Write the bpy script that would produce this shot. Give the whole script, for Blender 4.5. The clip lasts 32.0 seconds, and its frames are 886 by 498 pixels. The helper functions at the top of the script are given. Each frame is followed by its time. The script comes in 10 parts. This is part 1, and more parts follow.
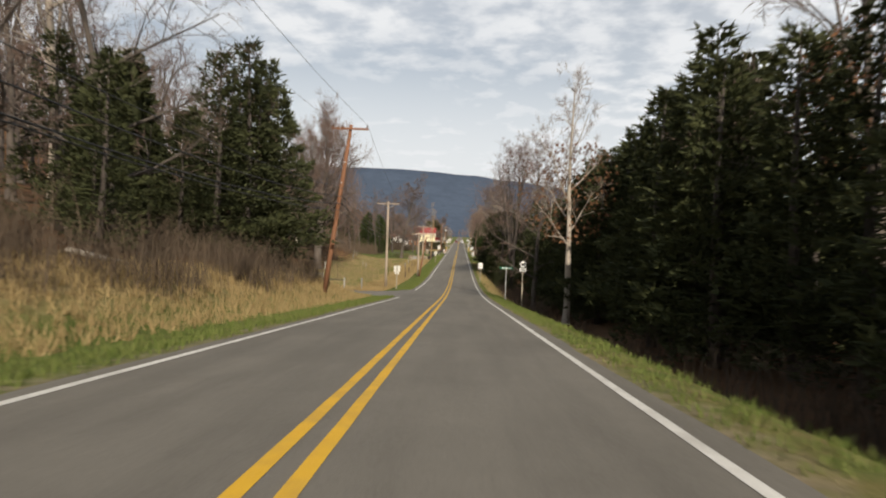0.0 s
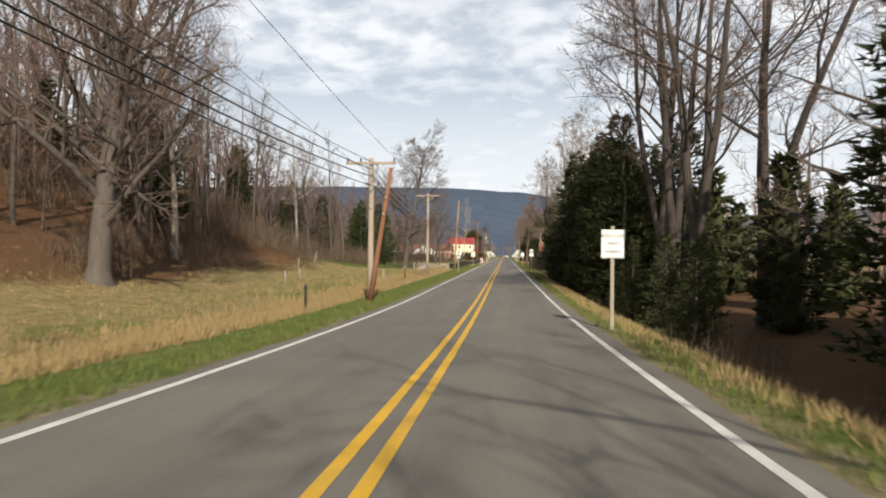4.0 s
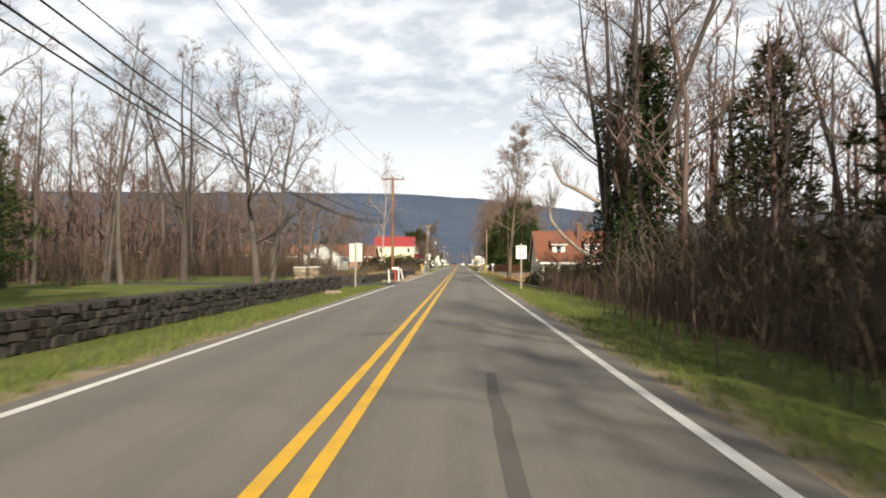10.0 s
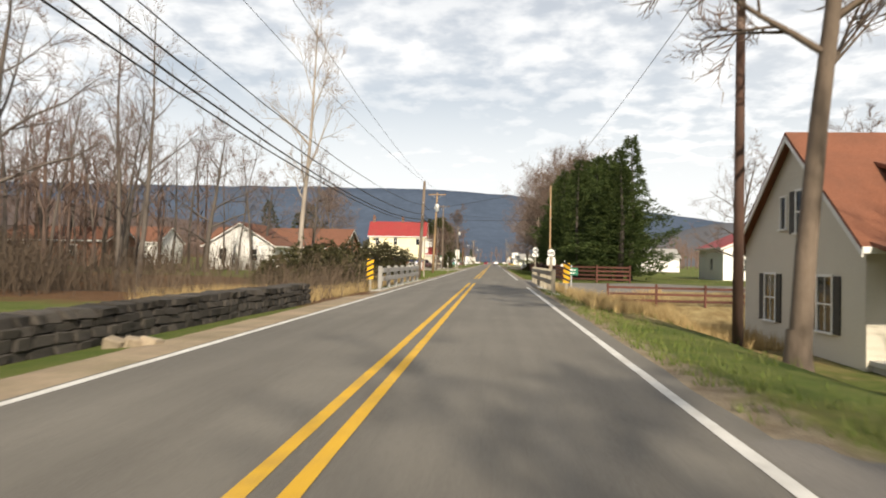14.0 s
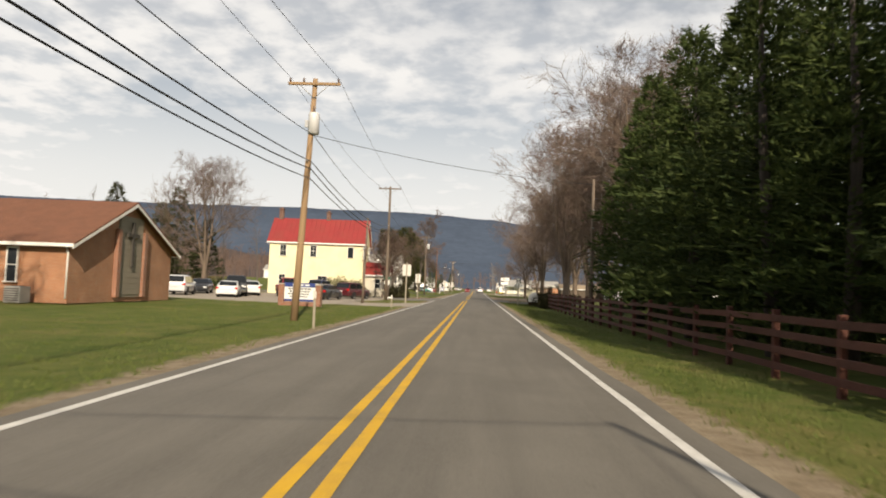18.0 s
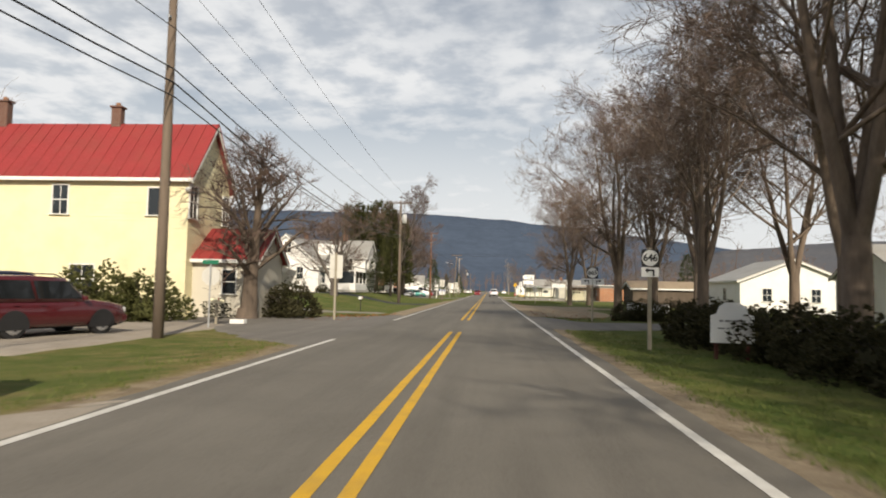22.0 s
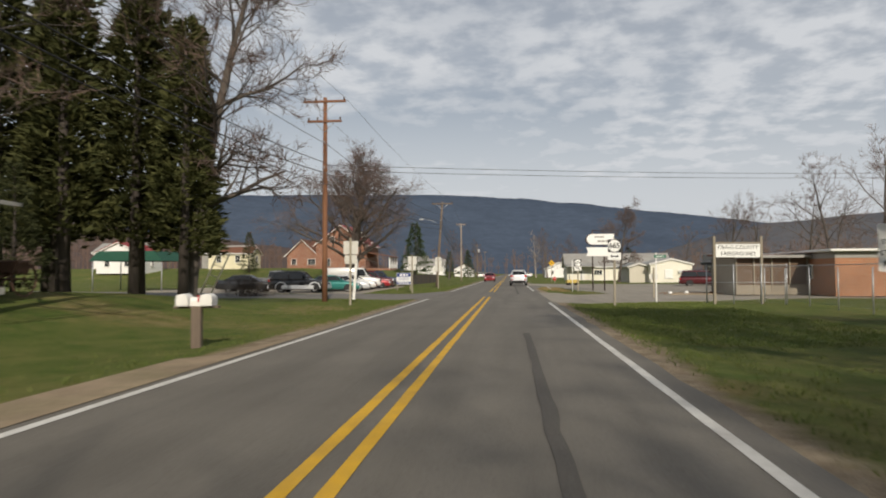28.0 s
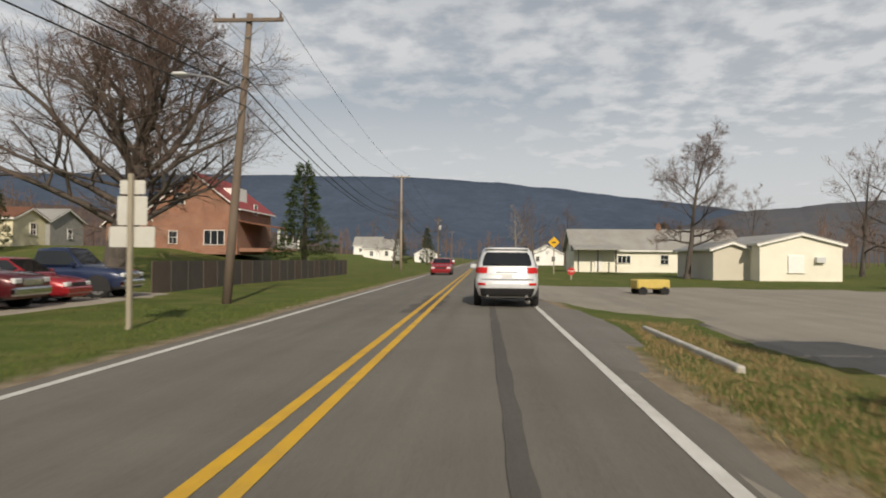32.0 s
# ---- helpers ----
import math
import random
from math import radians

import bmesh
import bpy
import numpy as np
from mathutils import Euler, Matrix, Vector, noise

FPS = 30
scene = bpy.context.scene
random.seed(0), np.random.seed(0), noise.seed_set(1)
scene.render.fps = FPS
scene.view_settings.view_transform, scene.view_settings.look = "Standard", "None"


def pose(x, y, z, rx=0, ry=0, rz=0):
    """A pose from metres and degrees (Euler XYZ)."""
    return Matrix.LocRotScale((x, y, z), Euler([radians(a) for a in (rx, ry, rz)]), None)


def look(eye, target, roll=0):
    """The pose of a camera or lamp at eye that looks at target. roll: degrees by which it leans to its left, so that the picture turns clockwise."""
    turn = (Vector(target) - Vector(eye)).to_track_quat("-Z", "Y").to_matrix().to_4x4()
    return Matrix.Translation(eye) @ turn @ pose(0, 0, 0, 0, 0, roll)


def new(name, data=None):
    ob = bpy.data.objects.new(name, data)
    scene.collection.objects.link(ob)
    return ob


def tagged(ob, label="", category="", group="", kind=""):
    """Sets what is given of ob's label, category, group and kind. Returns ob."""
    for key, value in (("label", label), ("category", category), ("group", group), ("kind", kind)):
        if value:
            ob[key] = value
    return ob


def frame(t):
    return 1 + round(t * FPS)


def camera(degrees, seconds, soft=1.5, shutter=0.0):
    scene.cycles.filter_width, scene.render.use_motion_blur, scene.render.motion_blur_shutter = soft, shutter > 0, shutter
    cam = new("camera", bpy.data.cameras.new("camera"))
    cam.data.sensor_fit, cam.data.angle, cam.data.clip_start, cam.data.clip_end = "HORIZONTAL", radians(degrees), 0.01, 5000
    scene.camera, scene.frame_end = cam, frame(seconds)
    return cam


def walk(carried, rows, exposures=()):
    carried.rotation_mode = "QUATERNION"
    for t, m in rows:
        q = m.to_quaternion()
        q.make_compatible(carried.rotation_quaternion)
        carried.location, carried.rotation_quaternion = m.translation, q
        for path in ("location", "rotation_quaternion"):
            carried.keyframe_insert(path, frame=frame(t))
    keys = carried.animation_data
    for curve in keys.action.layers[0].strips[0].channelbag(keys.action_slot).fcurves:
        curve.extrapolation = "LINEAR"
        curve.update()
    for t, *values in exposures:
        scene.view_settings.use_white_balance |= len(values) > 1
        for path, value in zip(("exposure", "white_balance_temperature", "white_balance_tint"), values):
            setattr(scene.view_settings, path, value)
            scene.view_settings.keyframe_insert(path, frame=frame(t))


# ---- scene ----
SLOPE, YB, LANE = 0.0715, 70.2, 3.14
PATH = [
    (0.0, 1.09, -2.64, 6.49, 88.66, -1.99, 1.52),
    (0.5, 1.12, 6.41, 5.97, 85.42, -1.81, 3.11),
    (1.0, 1.13, 15.56, 5.28, 85.60, -1.22, 2.82),
    (1.5, 1.14, 24.52, 4.68, 87.11, 0.60, 2.60),
    (2.0, 1.12, 33.46, 4.05, 87.59, 0.74, 4.19),
    (2.5, 1.11, 42.49, 3.37, 88.57, -0.81, 4.61),
    (4.5, 1.05, 75.31, 1.80, 91.71, -0.70, 5.61),
    (5.0, 1.05, 82.68, 1.61, 93.04, -2.03, 5.30),
    (5.5, 1.14, 90.22, 1.48, 92.58, -0.49, 6.12),
    (6.0, 1.20, 98.25, 1.45, 92.30, -2.41, 6.00),
    (6.5, 1.17, 106.26, 1.41, 93.05, -1.32, 4.87),
    (7.0, 1.13, 114.62, 1.41, 92.95, 0.90, 4.99),
    (7.5, 1.07, 122.81, 1.40, 92.93, 0.94, 4.65),
    (8.0, 1.03, 130.88, 1.42, 92.88, -0.05, 6.63),
    (8.5, 1.09, 138.91, 1.41, 92.16, 0.37, 11.23),
    (9.0, 1.14, 146.91, 1.43, 92.76, -2.00, 7.30),
    (9.5, 1.13, 154.98, 1.40, 90.29, -0.78, 3.25),
    (10.0, 1.10, 163.46, 1.41, 91.23, -0.20, 1.50),
    (10.5, 1.12, 171.88, 1.40, 91.62, 1.29, 1.48),
    (11.0, 1.11, 180.21, 1.39, 92.43, 0.88, 1.57),
    (11.5, 1.13, 188.35, 1.39, 91.63, -0.09, 2.41),
    (12.0, 1.11, 196.22, 1.43, 91.36, -1.15, 2.59),
    (12.5, 1.16, 203.36, 1.40, 92.46, -0.46, 4.54),
    (13.0, 1.19, 210.88, 1.40, 91.76, -1.93, 4.61),
    (13.5, 1.17, 218.08, 1.40, 90.60, -2.79, 4.74),
    (14.0, 1.26, 225.58, 1.35, 91.03, -1.05, 4.35),
    (14.5, 1.08, 233.08, 1.37, 92.95, -1.95, 2.35),
    (16.5, 1.03, 261.26, 1.40, 93.39, -1.81, 6.10),
    (17.0, 1.12, 268.51, 1.38, 95.33, -1.80, 3.72),
    (17.5, 1.13, 274.95, 1.40, 92.90, -0.70, 3.48),
    (18.0, 1.11, 281.36, 1.41, 93.32, -2.20, 2.87),
    (18.5, 1.12, 287.65, 1.42, 93.04, -2.02, 3.58),
    (19.0, 1.10, 294.01, 1.43, 92.33, -2.38, 3.66),
    (19.5, 1.10, 299.82, 1.39, 92.34, -1.67, 3.68),
    (20.0, 1.09, 306.31, 1.42, 92.63, -1.82, 3.87),
    (20.5, 1.12, 312.82, 1.39, 92.80, -1.93, 3.91),
    (21.0, 1.10, 319.29, 1.43, 92.78, -1.25, 5.35),
    (21.5, 1.11, 325.87, 1.39, 93.31, -1.62, 4.13),
    (22.0, 1.06, 332.51, 1.40, 93.52, -1.21, 3.94),
    (22.5, 1.06, 338.76, 1.40, 93.19, -1.44, 3.55),
    (23.0, 1.10, 345.05, 1.41, 92.81, -1.94, 4.57),
    (23.5, 1.06, 351.29, 1.41, 93.06, -2.23, 5.23),
    (24.0, 1.03, 357.58, 1.41, 92.72, -2.06, 5.20),
    (24.5, 1.06, 363.59, 1.40, 92.67, -1.92, 4.44),
    (25.0, 1.04, 369.55, 1.39, 92.21, -3.22, 2.95),
    (25.5, 1.08, 375.65, 1.39, 92.26, -2.14, 3.48),
    (27.5, 1.22, 402.25, 1.42, 88.21, -2.17, 7.09),
    (28.0, 1.29, 408.58, 1.39, 92.10, 0.20, 5.76),
    (28.5, 1.27, 414.94, 1.39, 92.24, -0.95, 2.32),
    (29.0, 1.33, 421.53, 1.38, 91.50, -0.82, 2.97),
    (29.5, 1.29, 427.93, 1.41, 92.40, -0.93, 2.79),
    (30.0, 1.29, 434.62, 1.30, 92.36, -0.74, 2.55),
    (30.5, 1.35, 441.19, 1.39, 92.40, -1.24, 4.11),
    (31.0, 1.43, 447.89, 1.40, 92.05, -0.85, 4.28),
    (31.5, 1.45, 454.53, 1.40, 90.98, -0.99, 3.68),
    (32.0, 1.58, 461.50, 1.39, 90.82, -0.47, 3.52),
]
EXPOSURE = [  # seconds, stops, kelvin, tint
    (0, 0.0, 7100, 10), (1, -0.10, 6600, 8), (2, 0.1, 6600, 9), (4, 0.2, 6950, 10), (6, 0.17, 7150, 10), (7, 0.27, 7150, 10), (8, 0.42, 7150, 10), (9, 0.36, 7250, 10), (10, 0.4, 7200, 10), (12, 0.36, 7100, 10),
    (13, 0.38, 7200, 10), (15, 0.25, 7400, 10), (17, 0.08, 7700, 11), (20, 0.15, 7500, 11), (22, -0.02, 7200, 10), (23, 0.08, 7200, 10), (25, -0.2, 7350, 11), (28, -0.41, 6900, 10), (29, -0.30, 7300, 11), (29.6, -0.05, 7300, 11),
    (30.4, -0.05, 7200, 11), (31, -0.34, 7100, 10), (32, -0.4, 7150, 10),
]
cam = camera(67.7, 32.0, soft=1.9, shutter=0.2)
walk(cam, [(t, pose(x, y, z, rx, ry, rz)) for t, x, y, z, rx, ry, rz in PATH], EXPOSURE)

# ---- sky and sun ----
SUN_AZ, SUN_EL = 166.0, 31.0  # degrees: heading the light comes from, clockwise from ahead, and height
world = bpy.data.worlds.new("sky")
scene.world = world
world.use_nodes = True


def build_sky():
    n, l = world.node_tree.nodes, world.node_tree.links
    bg = n["Background"]
    sky = n.new("ShaderNodeTexSky")
    sky.sky_type, sky.sun_disc = "NISHITA", False
    sky.sun_elevation, sky.sun_rotation = radians(SUN_EL), radians(SUN_AZ)
    sky.air_density, sky.dust_density, sky.ozone_density = 1.0, 1.2, 1.0
    tc = n.new("ShaderNodeTexCoord")
    sep = n.new("ShaderNodeSeparateXYZ")
    l.new(tc.outputs["Generated"], sep.inputs[0])
    up = n.new("ShaderNodeMath")
    up.operation = "MAXIMUM"
    up.inputs[1].default_value = 0.0
    l.new(sep.outputs["Z"], up.inputs[0])
    add = n.new("ShaderNodeMath")
    add.operation = "ADD"
    add.inputs[1].default_value = 0.16
    l.new(up.outputs[0], add.inputs[0])
    plane = []
    for axis in ("X", "Y"):
        d = n.new("ShaderNodeMath")
        d.operation = "DIVIDE"
        l.new(sep.outputs[axis], d.inputs[0])
        l.new(add.outputs[0], d.inputs[1])
        plane.append(d)
    com = n.new("ShaderNodeCombineXYZ")
    l.new(plane[0].outputs[0], com.inputs[0])
    l.new(plane[1].outputs[0], com.inputs[1])

    def cloud(scale, stretch, turn, lo, hi, detail=5.0, dist=0.3):
        mp = n.new("ShaderNodeMapping")
        mp.inputs["Scale"].default_value = stretch
        mp.inputs["Rotation"].default_value = (0, 0, radians(turn))
        l.new(com.outputs[0], mp.inputs["Vector"])
        t = n.new("ShaderNodeTexNoise")
        t.inputs["Scale"].default_value, t.inputs["Detail"].default_value = scale, detail
        t.inputs["Roughness"].default_value, t.inputs["Distortion"].default_value = 0.55, dist
        l.new(mp.outputs["Vector"], t.inputs["Vector"])
        r = n.new("ShaderNodeMapRange")
        r.interpolation_type = "SMOOTHSTEP"
        r.inputs["From Min"].default_value, r.inputs["From Max"].default_value = lo, hi
        l.new(t.outputs["Fac"], r.inputs["Value"])
        return r.outputs["Result"]

    broad = cloud(0.55, (1, 1.2, 1), 20, 0.2, 0.58, 3)
    ripple = cloud(6.5, (1, 1.0, 1), 8, 0.34, 0.66, 4, 0.1)
    m1 = n.new("ShaderNodeMath")
    m1.operation = "MULTIPLY_ADD"
    l.new(ripple, m1.inputs[0])
    m1.inputs[1].default_value = 0.5
    m1.inputs[2].default_value = 0.56
    m2 = n.new("ShaderNodeMath")
    m2.operation = "MULTIPLY"
    m2.use_clamp = True
    l.new(broad, m2.inputs[0])
    l.new(m1.outputs[0], m2.inputs[1])
    low = n.new("ShaderNodeMapRange")
    low.interpolation_type = "SMOOTHSTEP"
    low.inputs["From Min"].default_value, low.inputs["From Max"].default_value = 0.08, 0.36
    low.inputs["To Min"].default_value, low.inputs["To Max"].default_value = 0.88, 0.2
    l.new(sep.outputs["Z"], low.inputs["Value"])
    veil = n.new("ShaderNodeMath")
    veil.operation = "MAXIMUM"
    l.new(m2.outputs[0], veil.inputs[0])
    l.new(low.outputs[0], veil.inputs[1])
    mx = n.new("ShaderNodeMix")
    mx.data_type = "RGBA"
    thin = n.new("ShaderNodeMapRange")
    thin.interpolation_type = "SMOOTHSTEP"
    thin.inputs["From Min"].default_value, thin.inputs["From Max"].default_value = 0.38, 0.75
    thin.inputs["To Min"].default_value, thin.inputs["To Max"].default_value = 1.0, 0.4
    l.new(sep.outputs["Z"], thin.inputs["Value"])
    cover = n.new("ShaderNodeMath")
    cover.operation = "MULTIPLY"
    l.new(veil.outputs[0], cover.inputs[0])
    l.new(thin.outputs[0], cover.inputs[1])
    l.new(cover.outputs[0], mx.inputs["Factor"])
    l.new(sky.outputs[0], mx.inputs[6])
    mx.inputs[7].default_value = (10.0, 10.7, 11.8, 1)
    l.new(mx.outputs[2], bg.inputs["Color"])
    bg.inputs["Strength"].default_value = 0.08


build_sky()
sun = new("sun", bpy.data.lights.new("sun", "SUN"))
sun.data.energy, sun.data.angle, sun.data.color = 5.0, radians(0.6), (1.0, 0.93, 0.82)
sun.matrix_basis = look((0, 0, 60), Vector((0, 0, 60)) - Vector((math.sin(radians(SUN_AZ)) * math.cos(radians(SUN_EL)), math.cos(radians(SUN_AZ)) * math.cos(radians(SUN_EL)), math.sin(radians(SUN_EL)))))


# ---- mesh tools ----
def road_z(y):
    """Height of the road's crown line along the drive: a steady fall that flattens out."""
    u = max(YB + 30.0 - y, 0.0)
    return SLOPE * (u * u / 120.0 if u < 60 else u - 30.0)


class Geo:
    """Collects faces for one mesh."""

    def __init__(self):
        self.v, self.f, self.s, self.turn = [], [], [], False

    def face(self, pts, smooth=False):
        n = len(self.v)
        self.v.extend([tuple(p) for p in pts])
        self.f.append(tuple(range(n, n + len(pts))))
        self.s.append(smooth)
        return self

    def box(self, cx, cy, cz, sx, sy, sz, m=None, bev=0.0):
        """A box about its centre; bev chamfers its twelve edges."""
        n = len(self.v)
        hx, hy, hz = sx / 2, sy / 2, sz / 2
        if bev <= 0:
            pts = [(a * hx, b * hy, c * hz) for c in (-1, 1) for b in (-1, 1) for a in (-1, 1)]
            fs = [(0, 2, 3, 1), (4, 5, 7, 6), (0, 1, 5, 4), (2, 6, 7, 3), (0, 4, 6, 2), (1, 3, 7, 5)]
        else:
            b_ = min(bev, hx * 0.9, hy * 0.9, hz * 0.9)
            pts, idx = [], {}
            for c in (-1, 1):
                for b in (-1, 1):
                    for a in (-1, 1):
                        for k in range(3):
                            p = [a * hx, b * hy, c * hz]
                            for q in range(3):
                                if q != k:
                                    p[q] -= (a, b, c)[q] * b_
                            idx[(a, b, c, k)] = len(pts)
                            pts.append(tuple(p))
            fs = []
            for k in range(3):
                i, j = [q for q in range(3) if q != k]
                for s in (-1, 1):
                    ring = []
                    for u, w in ((-1, -1), (1, -1), (1, 1), (-1, 1)):
                        key = [0, 0, 0]
                        key[k], key[i], key[j] = s, u, w
                        ring.append(idx[(*key, k)])
                    flip = (s > 0) != (k != 1)
                    fs.append(tuple(ring[::-1] if flip else ring))
            for k in range(3):
                i, j = [q for q in range(3) if q != k]
                for u in (-1, 1):
                    for w in (-1, 1):
                        e = []
                        for s in (-1, 1):
                            key = [0, 0, 0]
                            key[k], key[i], key[j] = s, u, w
                            e.append((idx[(*key, i)], idx[(*key, j)]))
                        q4 = (e[0][0], e[1][0], e[1][1], e[0][1])
                        fs.append(q4 if ((u * w > 0) != (k == 1)) else q4[::-1])
            for a in (-1, 1):
                for b in (-1, 1):
                    for c in (-1, 1):
                        t3 = (idx[(a, b, c, 0)], idx[(a, b, c, 1)], idx[(a, b, c, 2)])
                        fs.append(t3 if a * b * c > 0 else t3[::-1])
        for p in pts:
            p = Vector(p)
            if m is not None:
                p = m @ p
            self.v.append((p.x + cx, p.y + cy, p.z + cz))
        for f in fs:
            self.f.append(tuple(n + i for i in f))
            self.s.append(False)
        return self

    def tube(self, pts, radii, n=6, cap=True, smooth=True):
        """A tapering tube along points."""
        base = len(self.v)
        pts = [Vector(p) for p in pts]
        last = None
        for i, p in enumerate(pts):
            d = (pts[min(i + 1, len(pts) - 1)] - pts[max(i - 1, 0)])
            d = d.normalized() if d.length > 1e-9 else Vector((0, 0, 1))
            if last is None:
                a = d.cross(Vector((0, 0, 1)) if abs(d.z) < 0.9 else Vector((1, 0, 0))).normalized()
            else:
                a = (last - d * last.dot(d)).normalized()
            last = a
            b = d.cross(a)
            r = radii[i] if hasattr(radii, "__len__") else radii
            for k in range(n):
                w = 2 * math.pi * k / n
                q = p + (a * math.cos(w) + b * math.sin(w)) * r
                self.v.append((q.x, q.y, q.z))
        for i in range(len(pts) - 1):
            for k in range(n):
                k2 = (k + 1) % n
                self.f.append((base + i * n + k, base + i * n + k2, base + (i + 1) * n + k2, base + (i + 1) * n + k))
                self.s.append(smooth)
        if cap:
            self.f.append(tuple(base + k for k in range(n))[::-1])
            self.f.append(tuple(base + (len(pts) - 1) * n + k for k in range(n)))
            self.s += [False, False]
        return self

    def loft(self, rings, closed=True, caps=True, smooth=True):
        """Joins rings of equal point counts."""
        base, n = len(self.v), len(rings[0])
        for r in rings:
            self.v.extend([tuple(p) for p in r])
        for i in range(len(rings) - 1):
            for k in range(n if closed else n - 1):
                k2 = (k + 1) % n
                self.f.append((base + i * n + k, base + i * n + k2, base + (i + 1) * n + k2, base + (i + 1) * n + k))
                self.s.append(smooth)
        if caps and closed:
            self.f.append(tuple(base + k for k in range(n))[::-1])
            self.f.append(tuple(base + (len(rings) - 1) * n + k for k in range(n)))
            self.s += [False, False]
        return self

    def slab(self, outline, y0, y1, axis="y"):
        """An outline in two axes pulled along the third."""
        def put(u, w, d):
            return (u, d, w) if axis == "y" else ((d, u, w) if axis == "x" else (u, w, d))
        return self.loft([[put(u, w, y0) for u, w in outline], [put(u, w, y1) for u, w in outline]], smooth=False)

    def mesh(self, name):
        me = bpy.data.meshes.new(name)
        me.from_pydata(self.v, [], self.f)
        me.polygons.foreach_set("use_smooth", self.s)
        me.update()
        return me

    def fixed(self):
        """Turns the faces of a closed shape outward."""
        self.turn = True
        return self


def part(name, geo, material, parent=None, label="", at=None):
    """Links a mesh as one object under a thing or a part."""
    me = geo if isinstance(geo, bpy.types.Mesh) else geo.mesh(name)
    if not isinstance(geo, bpy.types.Mesh) and geo.turn:
        bm = bmesh.new()
        bm.from_mesh(me)
        bmesh.ops.recalc_face_normals(bm, faces=bm.faces)
        bm.to_mesh(me)
        bm.free()
    if not me.materials:
        me.materials.append(material)
    ob = new(name, me)
    if parent is not None:
        ob.parent = parent
    if at is not None:
        ob.matrix_basis = at
    if label:
        ob["label"] = label
    return ob


def thing(name, label, category, at=None, group="", kind=""):
    ob = new(name)
    ob.empty_display_size = 0.2
    if at is not None:
        ob.matrix_basis = at
    return tagged(ob, label, category, group, kind)


def solo(name, geo, material, label, category="", kind="", group="", at=None):
    return tagged(part(name, geo, material, at=at), label, category, group, kind)


# ---- materials ----
MATS = {}


def material(name, color, rough=0.8, metal=0.0, second=None, scale=3.0, amount=0.5, fine=40.0, fine_amount=0.25, bump=0.0, bump_scale=60.0, jitter=0.0, spec=0.4, wave=None, coat=0.0, detail=6.0, dirt=None, dirt_scale=0.6, dirt_amount=0.5, stretch=(1, 1, 1)):
    """A painted or natural surface: base colour broken by noise at two scales, dirt, grain and relief."""
    if name in MATS:
        return MATS[name]
    m = bpy.data.materials.new(name)
    m.use_nodes = True
    nt = m.node_tree
    n, l = nt.nodes, nt.links
    bs = n["Principled BSDF"]
    bs.inputs["Roughness"].default_value, bs.inputs["Metallic"].default_value = rough, metal
    bs.inputs["Specular IOR Level"].default_value = spec
    bs.inputs["Coat Weight"].default_value = coat
    tc = n.new("ShaderNodeTexCoord")
    mp = n.new("ShaderNodeMapping")
    mp.inputs["Scale"].default_value = stretch
    l.new(tc.outputs["Object"], mp.inputs["Vector"])
    second = second or tuple(c * 0.72 for c in color)

    def noise_tex(s, d=detail):
        t = n.new("ShaderNodeTexNoise")
        t.inputs["Scale"].default_value, t.inputs["Detail"].default_value, t.inputs["Roughness"].default_value = s, d, 0.62
        l.new(mp.outputs["Vector"], t.inputs["Vector"])
        return t

    def ramp(src, lo, hi):
        r = n.new("ShaderNodeMapRange")
        r.inputs["From Min"].default_value, r.inputs["From Max"].default_value = lo, hi
        l.new(src, r.inputs["Value"])
        return r.outputs["Result"]

    def mix(fac, a, b, amt, mode="MIX"):
        x = n.new("ShaderNodeMix")
        x.data_type, x.blend_type = "RGBA", mode
        k = n.new("ShaderNodeMath")
        k.operation = "MULTIPLY"
        k.inputs[1].default_value = amt
        l.new(fac, k.inputs[0])
        l.new(k.outputs[0], x.inputs["Factor"])
        for sock, val in ((x.inputs[6], a), (x.inputs[7], b)):
            if isinstance(val, tuple):
                sock.default_value = (*val, 1)
            else:
                l.new(val, sock)
        return x.outputs[2]

    col = mix(ramp(noise_tex(scale).outputs["Fac"], 0.35, 0.68), tuple(color), tuple(second), amount)
    fine_fac = ramp(noise_tex(fine, 3.0).outputs["Fac"], 0.3, 0.7)
    col = mix(fine_fac, col, tuple(c * 0.55 for c in color), fine_amount)
    if dirt:
        col = mix(ramp(noise_tex(dirt_scale).outputs["Fac"], 0.45, 0.7), col, tuple(dirt), dirt_amount)
    if wave:
        w = n.new("ShaderNodeTexWave")
        w.wave_type, w.bands_direction = "BANDS", wave[0]
        w.inputs["Scale"].default_value, w.inputs["Distortion"].default_value, w.inputs["Detail"].default_value = wave[1], wave[2], 3
        l.new(mp.outputs["Vector"], w.inputs["Vector"])
        col = mix(w.outputs["Fac"], col, tuple(c * 0.6 for c in color), wave[3])
    if jitter:
        oi = n.new("ShaderNodeObjectInfo")
        hs = n.new("ShaderNodeHueSaturation")
        mr = n.new("ShaderNodeMapRange")
        mr.inputs["To Min"].default_value, mr.inputs["To Max"].default_value = 1 - jitter, 1 + jitter
        l.new(oi.outputs["Random"], mr.inputs["Value"])
        l.new(mr.outputs["Result"], hs.inputs["Value"])
        l.new(col, hs.inputs["Color"])
        col = hs.outputs["Color"]
    l.new(col, bs.inputs["Base Color"])
    rr = n.new("ShaderNodeMapRange")
    rr.inputs["To Min"].default_value, rr.inputs["To Max"].default_value = max(rough - 0.08, 0.02), min(rough + 0.1, 1)
    l.new(fine_fac, rr.inputs["Value"])
